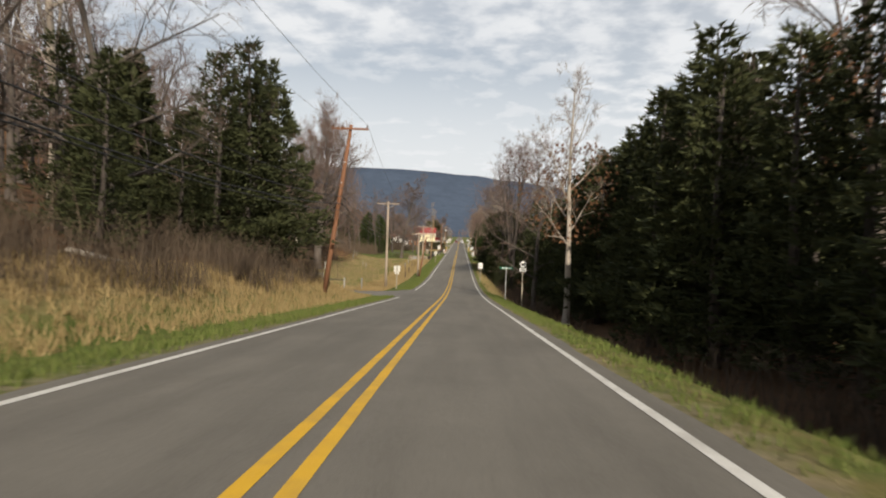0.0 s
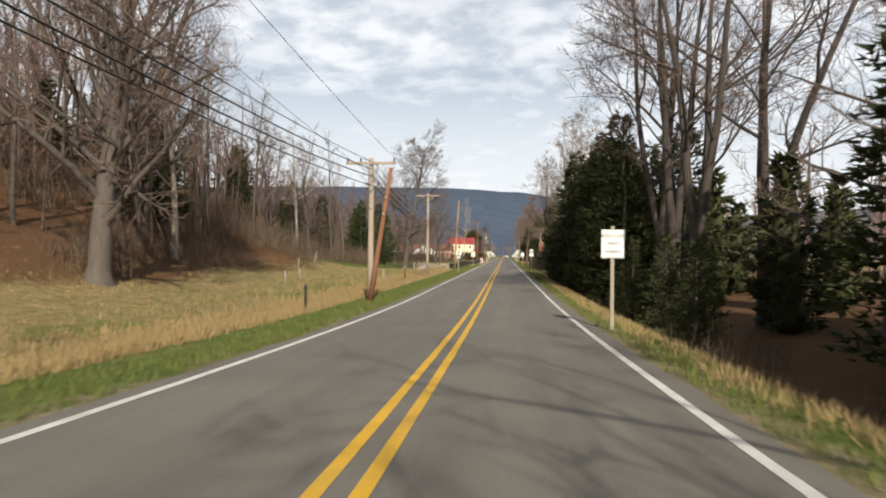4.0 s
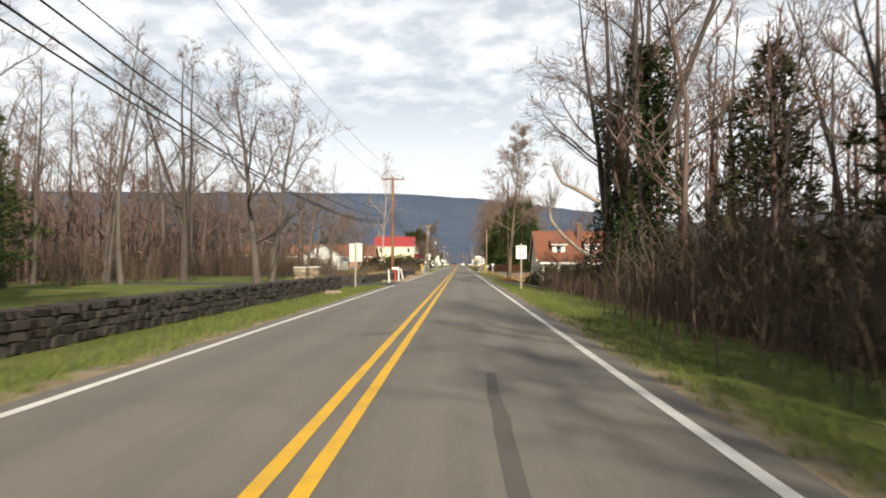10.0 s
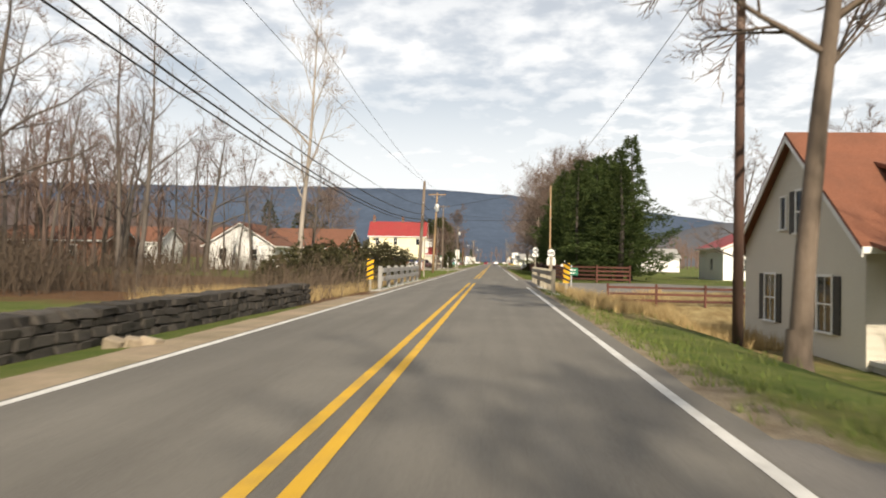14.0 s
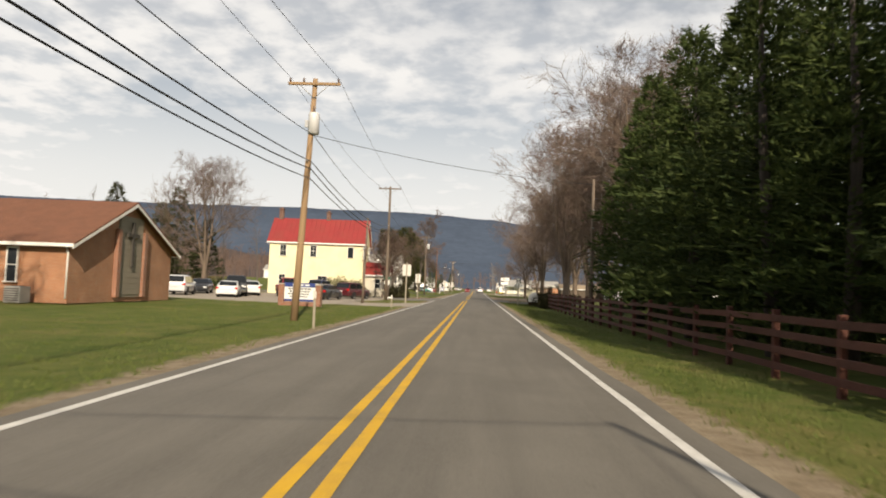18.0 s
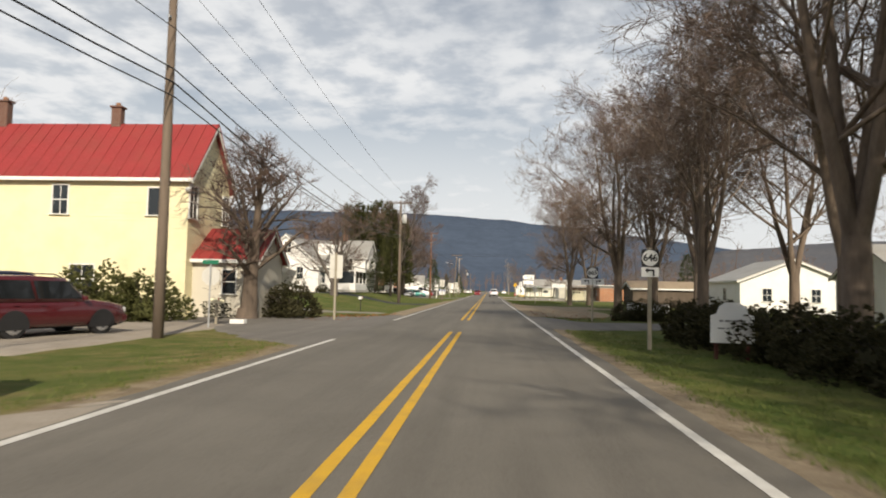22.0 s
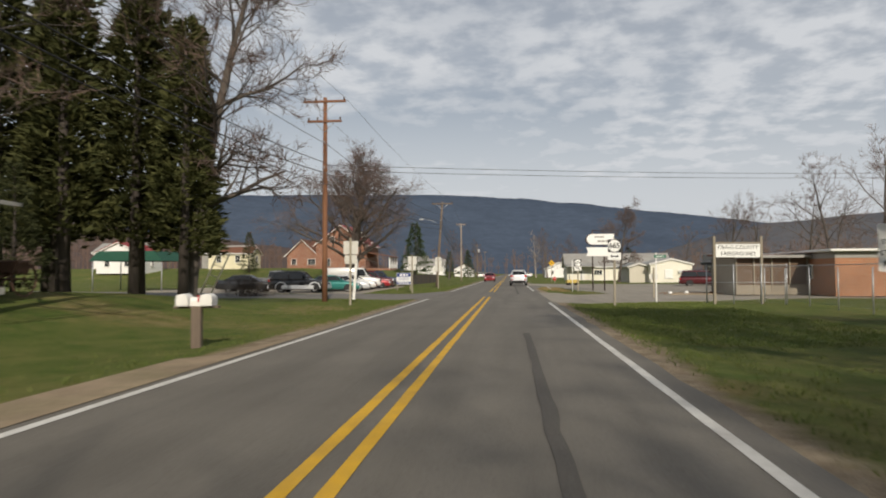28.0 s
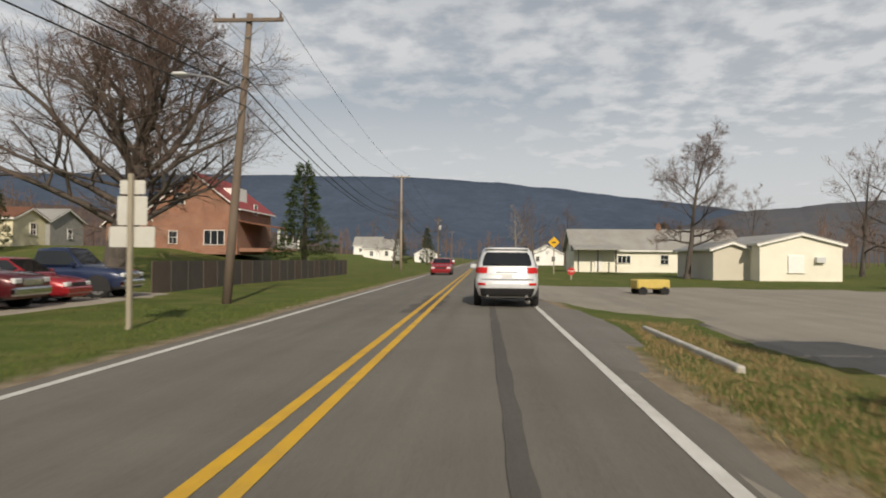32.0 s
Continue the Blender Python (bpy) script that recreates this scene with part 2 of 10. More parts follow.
    l.new(rr.outputs["Result"], bs.inputs["Roughness"])
    if bump:
        b = n.new("ShaderNodeBump")
        b.inputs["Strength"].default_value, b.inputs["Distance"].default_value = min(bump, 1.0), 0.02
        l.new(noise_tex(bump_scale, 4.0).outputs["Fac"], b.inputs["Height"])
        l.new(b.outputs["Normal"], bs.inputs["Normal"])
    MATS[name] = m
    return m


def leafy(name, color, other, jitter=0.2):
    """Foliage: colour differs from clump to clump and tree to tree, with a little light coming through."""
    if name in MATS:
        return MATS[name]
    m = bpy.data.materials.new(name)
    m.use_nodes = True
    n, l = m.node_tree.nodes, m.node_tree.links
    bs = n["Principled BSDF"]
    bs.inputs["Roughness"].default_value, bs.inputs["Specular IOR Level"].default_value = 0.75, 0.2
    g = n.new("ShaderNodeNewGeometry")
    x = n.new("ShaderNodeMix")
    x.data_type = "RGBA"
    x.inputs[6].default_value, x.inputs[7].default_value = (*color, 1), (*other, 1)
    l.new(g.outputs["Random Per Island"], x.inputs["Factor"])
    oi = n.new("ShaderNodeObjectInfo")
    mr = n.new("ShaderNodeMapRange")
    mr.inputs["To Min"].default_value, mr.inputs["To Max"].default_value = 1 - jitter, 1 + jitter
    hs = n.new("ShaderNodeHueSaturation")
    l.new(oi.outputs["Random"], mr.inputs["Value"])
    l.new(mr.outputs["Result"], hs.inputs["Value"])
    l.new(x.outputs[2], hs.inputs["Color"])
    l.new(hs.outputs["Color"], bs.inputs["Base Color"])
    tr = n.new("ShaderNodeBsdfTranslucent")
    l.new(hs.outputs["Color"], tr.inputs["Color"])
    ms = n.new("ShaderNodeMixShader")
    ms.inputs[0].default_value = 0.2
    l.new(bs.outputs[0], ms.inputs[1])
    l.new(tr.outputs[0], ms.inputs[2])
    l.new(ms.outputs[0], n["Material Output"].inputs["Surface"])
    MATS[name] = m
    return m


def glass(name="window_glass", color=(0.02, 0.025, 0.03), rough=0.05):
    if name in MATS:
        return MATS[name]
    m = bpy.data.materials.new(name)
    m.use_nodes = True
    bs = m.node_tree.nodes["Principled BSDF"]
    bs.inputs["Base Color"].default_value = (*color, 1)
    bs.inputs["Roughness"].default_value, bs.inputs["Specular IOR Level"].default_value = rough, 0.6
    MATS[name] = m
    return m


def smooth(a, b, v):
    u = min(max((v - a) / (b - a), 0.0), 1.0)
    return u * u * (3 - 2 * u)


def wob(x, y, s, seed=0.0):
    return noise.noise(Vector((x / s, y / s, seed)))


HALF = LANE + 0.42  # half the paved width


def ground(x, y):
    """Height of the land beside the road."""
    z = road_z(y)
    a = abs(x)
    off = a - HALF
    if off <= 0:
        return z - 0.05
    verge = -0.05 - 0.12 * smooth(0.0, 2.5, off) + 0.05 * wob(x, y, 3.0) * smooth(0.4, 3, off)
    if x < 0:
        bank = 1 - smooth(40, 58, y)  # the cut bank at the start
        rise = 0.42 * max(off - 1.6, 0) * smooth(1.2, 5.0, off)
        rise = 5.6 * (1 - math.exp(-rise / 5.6)) + 0.05 * max(off - 12, 0)
        hill = 22 * smooth(13, 62, off) * (1 - smooth(140, 205, y)) + 40 * smooth(80, 420, off) * (1 - smooth(150, 420, y))
        field = -0.35 * smooth(1.5, 5, off) * smooth(58, 70, y) * (1 - smooth(135, 150, y)) + hill * (1 - bank) * smooth(40, 80, y) + hill * bank * 0.6
        lowland = 0.25 * smooth(8, 40, off) * smooth(240, 260, y) + 1.0 * smooth(4, 11, off) * smooth(372, 395, y) * (1 - smooth(428, 448, y)) + 2.4 * smooth(14, 34, off) * smooth(505, 530, y)
        creek = -1.5 * math.exp(-((y - CREEK) / 5.5) ** 2) * smooth(0.9, 3.5, off) if 190 < CREEK else 0
        v = verge + rise * bank + field + lowland + creek
        flat_to = z
        far = smooth(60, 300, off)
        v += (0 - flat_to) * far
    else:
        ditch = -1.15 * smooth(0.8, 4.0, off) * (1 - smooth(138, 165, y))
        back = 1.0 * smooth(6, 16, off) * (1 - smooth(138, 165, y))
        creek = -1.5 * math.exp(-((y - CREEK) / 6.5) ** 2) * smooth(0.9, 3.5, off)
        dip = -1.0 * smooth(2.0, 5.5, off) * smooth(206, 222, y) * (1 - smooth(258, 275, y))
        v = verge + ditch + back + creek + dip
        v += (0 - z) * smooth(60, 300, off)
    v += (0.5 * wob(x, y, 14.0, 3) + 0.16 * wob(x, y, 4.5, 5)) * smooth(3.5, 14, off) * (0.6 if y < 200 else 0.12)
    v += 10 * smooth(300, 1400, off) * (1 + wob(x, y, 300.0, 9))
    return z + v


def steps(marks):
    out = []
    for (a, b, s) in marks:
        k = max(int(round((b - a) / s)), 1)
        out += [a + (b - a) * i / k for i in range(k)]
    return out + [marks[-1][1]]


def build_ground():
    right = steps([(0, HALF - 0.12, 3.4), (HALF - 0.12, HALF + 4, 0.5), (HALF + 4, 24, 1.3), (24, 90, 5), (90, 400, 25), (400, 3200, 250)])
    xs = [-v for v in right[:0:-1]] + right
    ys = steps([(-700, -60, 60), (-60, 8, 4), (8, 480, 1.6), (480, 640, 8), (640, 1000, 40), (1000, 4600, 300)])
    verts = [(x, y, ground(x, y)) for y in ys for x in xs]
    w = len(xs)
    faces = [(j * w + i, j * w + i + 1, (j + 1) * w + i + 1, (j + 1) * w + i) for j in range(len(ys) - 1) for i in range(w - 1)]
    me = bpy.data.meshes.new("ground")
    me.from_pydata(verts, [], faces)
    me.polygons.foreach_set("use_smooth", [True] * len(faces))
    bare = me.attributes.new("bare", "FLOAT", "POINT")
    dry = me.attributes.new("dry", "FLOAT", "POINT")
    lit = me.attributes.new("litter", "FLOAT", "POINT")
    dv, lv, bv = [], [], []
    for x, y, z in verts:
        off = abs(x) - HALF
        d = 0.25 + 0.5 * wob(x, y, 6, 21)
        li = 0.0
        if x < 0:
            if y < 60:
                d = 0.2 + 0.6 * smooth(2.2, 5.0, off)
                li = smooth(4.0, 7.5, off) * (1 - smooth(36, 44, y)) + smooth(20, 27, off) * smooth(36, 44, y)
            elif y < 160:
                d = 0.1 + 0.85 * smooth(2.4, 3.6, off) * (1 - 0.75 * smooth(5.0, 7.5, off)) + 1.15 * smooth(6, 9, off) * wob(x, y, 7, 2) + 0.56 * smooth(5, 9, off) + 0.2 * smooth(13, 20, off)
                li = smooth(16, 22, off - 4 * (1 - smooth(75, 95, y)) + 3 * wob(x, y, 7, 4))
            elif y < CREEK + 12:
                d = 0.02 + 0.16 * wob(x, y, 5, 2)
                li = smooth(26, 34, off) + smooth(CREEK - 22, CREEK - 12, y)
            else:
                d = 0.02 + 0.22 * wob(x, y, 5, 2) + 0.42 * smooth(320, 335, y) * (1 - smooth(368, 380, y)) + (0.2 + 0.5 * wob(x, y, 5, 31)) * smooth(370, 382, y) * (1 - smooth(440, 450, y))
                li = smooth(70, 110, off)
        else:
            if y < 150:
                d = 0.4 + 0.3 * wob(x, y, 4, 2)
                li = smooth(2.0, 4.2, off + 0.8 * wob(x, y, 3, 8))
            elif y < CREEK + 14:
                d = 0.1 + 0.8 * smooth(CREEK - 26, CREEK - 12, y)
                li = smooth(2.6, 4.4, off + 0.8 * wob(x, y, 3, 8)) * (1 - smooth(202, 207, y))
            else:
                d = 0.2 + 0.3 * wob(x, y, 5, 2)
        d += 0.45 * (1 - smooth(0.0, 0.8, off)) if y > 150 else 0
        worn = 0.55 if y < 150 else (0.75 if y < 270 else 1.0)
        bv.append(worn * (1 - smooth(0.1, 0.75 + 0.3 * worn, off + 0.5 * wob(x, y, 6, 61))))
        dv.append(min(max(d, 0), 1))
        lv.append(min(max(li, 0), 1))
    dry.data.foreach_set("value", dv)
    lit.data.foreach_set("value", lv)
    bare.data.foreach_set("value", bv)
    m = bpy.data.materials.new("grass_and_soil")
    m.use_nodes = True
    n, l = m.node_tree.nodes, m.node_tree.links
    bs = n["Principled BSDF"]
    bs.inputs["Roughness"].default_value, bs.inputs["Specular IOR Level"].default_value = 0.95, 0.1
    geo = n.new("ShaderNodeNewGeometry")

    def tex(s, d=6, st=(1, 1, 1)):
        mp = n.new("ShaderNodeMapping")
        mp.inputs["Scale"].default_value = st
        l.new(geo.outputs["Position"], mp.inputs["Vector"])
        t = n.new("ShaderNodeTexNoise")
        t.inputs["Scale"].default_value, t.inputs["Detail"].default_value, t.inputs["Roughness"].default_value = s, d, 0.65
        l.new(mp.outputs[0], t.inputs["Vector"])
        return t.outputs["Fac"]

    def rng(v, lo, hi):
        r = n.new("ShaderNodeMapRange")
        r.inputs["From Min"].default_value, r.inputs["From Max"].default_value = lo, hi
        l.new(v, r.inputs["Value"])
        return r.outputs[0]

    def mix(f, a, b):
        x = n.new("ShaderNodeMix")
        x.data_type = "RGBA"
        l.new(f, x.inputs["Factor"])
        for sock, val in ((x.inputs[6], a), (x.inputs[7], b)):
            if isinstance(val, tuple):
                sock.default_value = (*val, 1)
            else:
                l.new(val, sock)
        return x.outputs[2]

    def attr(name):
        a = n.new("ShaderNodeAttribute")
        a.attribute_name = name
        return a.outputs["Fac"]

    def edged(a, src, width):
        s = n.new("ShaderNodeMath")
        s.operation = "ADD"
        l.new(a, s.inputs[0])
        o = n.new("ShaderNodeMath")
        o.operation = "MULTIPLY_ADD"
        l.new(src, o.inputs[0])
        o.inputs[1].default_value, o.inputs[2].default_value = width, -width / 2
        l.new(o.outputs[0], s.inputs[1])
        return rng(s.outputs[0], 0.3, 0.7)

    green = mix(rng(tex(0.9), 0.35, 0.65), (0.064, 0.106, 0.02), (0.13, 0.146, 0.042))
    green = mix(rng(tex(0.33, 4), 0.5, 0.78), green, (0.21, 0.18, 0.068))
    green = mix(rng(tex(3.2, 4), 0.6, 0.85), green, (0.2, 0.165, 0.07))
    green = mix(rng(tex(26, 3), 0.45, 0.9), green, (0.05, 0.065, 0.02))
    green = mix(rng(tex(48, 2), 0.56, 0.75), green, (0.27, 0.24, 0.1))
    straw = mix(rng(tex(1.6), 0.35, 0.65), (0.4, 0.32, 0.16), (0.24, 0.165, 0.075))
    straw = mix(rng(tex(22, 3, (1, 1, 0.4)), 0.4, 0.75), straw, (0.09, 0.06, 0.03))
    leaf = mix(rng(tex(2.2), 0.35, 0.65), (0.13, 0.065, 0.035), (0.075, 0.05, 0.03))
    leaf = mix(rng(tex(30, 3), 0.45, 0.7), leaf, (0.2, 0.11, 0.055))
    col = mix(edged(attr("dry"), tex(1.1), 0.9), green, straw)
    col = mix(edged(attr("litter"), tex(0.8), 0.8), col, leaf)
    sand = mix(rng(tex(2.6), 0.35, 0.65), (0.36, 0.295, 0.21), (0.22, 0.17, 0.115))
    sand = mix(rng(tex(40, 3), 0.5, 0.72), sand, (0.13, 0.1, 0.07))
    col = mix(edged(attr("bare"), tex(1.9), 0.9), col, sand)
    l.new(col, bs.inputs["Base Color"])
    b = n.new("ShaderNodeBump")
    b.inputs["Strength"].default_value, b.inputs["Distance"].default_value = 0.8, 0.07
    l.new(tex(14, 5), b.inputs["Height"])
    l.new(b.outputs[0], bs.inputs["Normal"])
    me.materials.append(m)
    tagged(new("ground", me), "grassy verges, dry field and leaf-strewn ground along the road", "ground", kind="structure")


def strip(name, x0, x1, ya, yb, lift, mat, label, kind="structure", ragged=0.0, step=2.0, parent=None):
    """A thin layer lying on the road from ya to yb."""
    g = Geo()
    k = max(int((yb - ya) / step), 1)
    rows = []
    for i in range(k + 1):
        y = ya + (yb - ya) * i / k
        r0 = ragged * wob(x0, y, 0.9, 31)
        r1 = ragged * wob(x1, y, 0.9, 33)
        z = road_z(y) + lift
        rows.append([(x0 + r0, y, z), (x1 + r1, y, z)])
    for a, b in zip(rows, rows[1:]):
        g.face([a[0], a[1], b[1], b[0]])
    if parent is not None:
        return part(name, g, mat, parent)
    return solo(name, g, mat, label, "road marking", kind=kind)


def asphalt(name, base, tracks):
    """Worn asphalt: aggregate speckle, patchy tone, long streaks of the wheel paths and thin cracks."""
    m = bpy.data.materials.new(name)
    m.use_nodes = True
    n, l = m.node_tree.nodes, m.node_tree.links
    bs = n["Principled BSDF"]
    bs.inputs["Specular IOR Level"].default_value = 0.35
    geo = n.new("ShaderNodeNewGeometry")

    def tex(s, st=(1, 1, 1), d=5, kind="ShaderNodeTexNoise"):
        mp = n.new("ShaderNodeMapping")
        mp.inputs["Scale"].default_value = st
        l.new(geo.outputs["Position"], mp.inputs["Vector"])
        t = n.new(kind)
        t.inputs["Scale"].default_value = s
        if kind == "ShaderNodeTexNoise":
            t.inputs["Detail"].default_value, t.inputs["Roughness"].default_value = d, 0.6
        else:
            t.feature = "DISTANCE_TO_EDGE"
        l.new(mp.outputs[0], t.inputs["Vector"])
        return t.outputs["Fac" if kind == "ShaderNodeTexNoise" else "Distance"]

    def rng(v, lo, hi, to0=0.0, to1=1.0):
        r = n.new("ShaderNodeMapRange")
        r.inputs["From Min"].default_value, r.inputs["From Max"].default_value = lo, hi
        r.inputs["To Min"].default_value, r.inputs["To Max"].default_value = to0, to1
        l.new(v, r.inputs["Value"])
        return r.outputs[0]

    def mix(f, a, b):
        x = n.new("ShaderNodeMix")
        x.data_type = "RGBA"
        l.new(f, x.inputs["Factor"])
        for sock, val in ((x.inputs[6], a), (x.inputs[7], b)):
            if isinstance(val, tuple):
                sock.default_value = (*val, 1)
            else:
                l.new(val, sock)
        return x.outputs[2]

    c = tuple(base)
    col = mix(rng(tex(0.5), 0.35, 0.65), c, tuple(v * 1.28 for v in c))
    col = mix(rng(tex(1.5, (1, 0.05, 1)), 0.42, 0.62, 0, tracks), col, tuple(v * 0.62 for v in c))
    col = mix(rng(tex(0.22, (1, 0.6, 1), 3), 0.55, 0.66, 0, 0.5 * tracks), col, tuple(v * 0.55 for v in c))
    col = mix(rng(tex(70, d=2), 0.35, 0.75, 0, 0.55), col, tuple(min(v * 1.75, 1) for v in c))
    col = mix(rng(tex(24, d=3), 0.55, 0.75, 0, 0.45), col, tuple(v * 0.6 for v in c))
    l.new(col, bs.inputs["Base Color"])
    l.new(rng(tex(30), 0.3, 0.7, 0.72, 0.92), bs.inputs["Roughness"])
    b = n.new("ShaderNodeBump")
    b.inputs["Strength"].default_value, b.inputs["Distance"].default_value = 0.25, 0.008
    l.new(tex(90, d=3), b.inputs["Height"])
    l.new(b.outputs[0], bs.inputs["Normal"])
    return m


ROAD = asphalt("road_asphalt", (0.126, 0.116, 0.099), 0.5)
LOT = asphalt("pale_lot_surface", (0.225, 0.203, 0.168), 0.4)
APRON = asphalt("driveway_asphalt", (0.14, 0.129, 0.115), 0.5)
FRESH = asphalt("new_asphalt", (0.028, 0.029, 0.033), 0.3)
PATCH = asphalt("sealed_asphalt", (0.076, 0.07, 0.062), 0.4)
GRAVEL = material("gravel", (0.4, 0.35, 0.29), 0.95, second=(0.28, 0.24, 0.19), scale=1.2, amount=0.8, fine=24, fine_amount=0.55, bump=0.7, bump_scale=30)
DIRT = material("bare_dirt", (0.39, 0.298, 0.198), 0.95, second=(0.2, 0.15, 0.1), scale=0.8, amount=0.9, fine=18, fine_amount=0.5, bump=0.6, bump_scale=20, dirt=(0.12, 0.12, 0.05), dirt_scale=0.7, dirt_amount=0.45)
LINE_W = material("white_line_paint", (0.72, 0.71, 0.67), 0.7, second=(0.5, 0.48, 0.44), scale=4, amount=0.6, fine=50, fine_amount=0.35, dirt=(0.3, 0.28, 0.25), dirt_scale=1.4, dirt_amount=0.4)
LINE_Y = material("yellow_line_paint", (0.72, 0.42, 0.025), 0.7, second=(0.6, 0.33, 0.03), scale=3, amount=0.6, fine=50, fine_amount=0.3, dirt=(0.22, 0.17, 0.08), dirt_scale=1.6, dirt_amount=0.35)


PAVED = []


def sheet(name, outline, mat, label, lift=0.03, cell=0.8, category="pavement", edge=0.25):
    """A paved, graveled or bare patch draped over the land inside an outline."""
    PAVED.append(list(outline))
    xs, ys = [p[0] for p in outline], [p[1] for p in outline]
    bm = bmesh.new()
    vs = [bm.verts.new((x, y, 0)) for x, y in outline]
    bm.faces.new(vs)
    for axis, lo, hi in ((0, min(xs), max(xs)), (1, min(ys), max(ys))):
        k = int((hi - lo) / cell)
        for i in range(1, k):
            co, no = [0, 0, 0], [0, 0, 0]
            co[axis], no[axis] = lo + (hi - lo) * i / k, 1
            bmesh.ops.bisect_plane(bm, geom=bm.verts[:] + bm.edges[:] + bm.faces[:], plane_co=co, plane_no=no)
    rim = {v for e in bm.edges if len(e.link_faces) == 1 for v in e.verts}
    for v in bm.verts:
        x, y = v.co.x, v.co.y
        if v in rim and abs(x) > HALF + 0.3:
            x += edge * wob(x, y, 1.1, 40)
            y += edge * wob(x, y, 1.1, 41)
        z = max(ground(x, y), road_z(y) - 0.06 if abs(x) < HALF + 0.2 else -99) + lift
        if abs(x) < HALF + 0.05 and v in rim:
            z = road_z(y) - 0.028
        elif v in rim:
            z -= lift + 0.025
        v.co = (x, y, z)
    if sum(f.normal.z for f in bm.faces) < 0:
        bmesh.ops.reverse_faces(bm, faces=bm.faces[:])
    me = bpy.data.meshes.new(name)
    bm.to_mesh(me)
    bm.free()
    me.materials.append(mat)
    return tagged(new(name, me), label, category, kind="structure")

CREEK = 262.5
build_ground()


def build_road():
    g = Geo()
    rows = []
    for y in steps([(-700, -40, 60), (-40, 520, 1.5), (520, 1000, 20), (1000, 1500, 100)]):
        z = road_z(y)
        e = HALF + 0.05 + 0.12 * wob(0, y, 1.3, 50)
        e2 = HALF + 0.05 + 0.12 * wob(9, y, 1.3, 51)
        rows.append([(-e, y, z - 0.055), (-LANE - 0.05, y, z - 0.02), (0, y, z + 0.02), (LANE + 0.05, y, z - 0.02), (e2, y, z - 0.055)])
    g.loft(rows, closed=False, caps=False, smooth=True)
    solo("road", g, ROAD, "straight two-lane road of worn grey asphalt", "road", kind="structure")


def crown(x):
    return 0.02 - 0.04 * min(abs(x) / (LANE + 0.05), 1)


def line_run(name, x, w, ya, yb, mat, label):
    strip(name, x - w / 2, x + w / 2, ya, yb, crown(x) + 0.006, mat, label, ragged=0.012, step=1.0 if yb < 530 else 6)


build_road()
for ya, yb in ((-60, 45), (62, 206), (214, 350.5), (361.8, 444.5), (458.3, 800)):
    line_run("edge_line", -LANE, 0.13, ya, yb, LINE_W, "solid white edge line painted on asphalt")
for ya, yb in ((-60, 262), (277, 440.2), (460, 800)):
    line_run("edge_line", LANE, 0.13, ya, yb, LINE_W, "solid white edge line painted on asphalt")
for ya, yb in ((-60, 266), (277, 354.3), (362.9, 446.7), (456.8, 800)):
    for x in (-0.15, 0.15):
        line_run("centre_line", x, 0.125, ya, yb, LINE_Y, "one of the double yellow centre lines on asphalt")

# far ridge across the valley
# the blue of distance haze is put straight into the ridge's base colour
HAZE = material("hazy_wooded_ridge", (0.078, 0.104, 0.15), 1.0, second=(0.06, 0.08, 0.116), scale=0.012, amount=0.8, fine=0.05, fine_amount=0.45, spec=0.0)


def ridge(name, dist, prof, mat, label, seed, depth=500):
    """A wooded ridge: prof gives heading in degrees and height in degrees above the road's level."""
    g = Geo()
    rings = []
    k = 300
    for i in range(k + 1):
        az = prof[0][0] + (prof[-1][0] - prof[0][0]) * i / k
        el = float(np.interp(az, [p[0] for p in prof], [p[1] for p in prof]))
        d = dist
        top = d * math.tan(radians(el)) + 1.4 + 4 * wob(az * 1.6, seed, 4) + 1.2 * wob(az * 9, seed, 4)
        sx, sy = math.sin(radians(az)), math.cos(radians(az))
        ring = []
        for u, h in ((0.62, -0.02), (0.72, 0.12), (0.8, 0.33), (0.88, 0.62), (0.95, 0.88), (1.0, 1.0), (1.1, 0.9), (1.25, 0.2)):
            w = 1 + 0.03 * wob(az * 0.6, h * 5, 2, seed) * (1 - h)
            ring.append((sx * d * u * w, 250 + sy * d * u * w, top * h - 4))
        rings.append(ring)
    g.loft(rings, closed=False, caps=False, smooth=True)
    return solo(name, g, mat, label, "mountain", kind="structure")


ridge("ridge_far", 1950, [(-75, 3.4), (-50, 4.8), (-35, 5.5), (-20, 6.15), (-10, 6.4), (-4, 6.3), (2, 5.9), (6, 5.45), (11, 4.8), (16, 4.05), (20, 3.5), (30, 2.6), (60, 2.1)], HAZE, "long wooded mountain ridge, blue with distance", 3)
# this hill's grey-blue is haze mixed into its colour as well
ridge("ridge_far.001", 1550, [(8, 0.5), (14, 2.6), (18, 3.5), (24, 4.0), (34, 4.3), (60, 4.7), (80, 3.1)], material("hazy_wooded_hill", (0.125, 0.125, 0.135), 1.0, second=(0.095, 0.105, 0.125), scale=0.012, amount=0.7, fine=0.12, fine_amount=0.3, spec=0.0), "lower wooded hill, grey-blue with distance", 8)
ridge("ridge_far.002", 1100, [(-85, 4.6), (-60, 5.2), (-45, 5.0), (-36, 4.3), (-28, 3.4), (-20, 2.6), (-14, 1.8), (-8, 0.4)], material("brown_wooded_hill", (0.115, 0.092, 0.086), 1.0, second=(0.085, 0.07, 0.07), scale=0.02, amount=0.7, fine=0.12, fine_amount=0.4, spec=0.0), "nearer hill of leafless brown woods", 12)


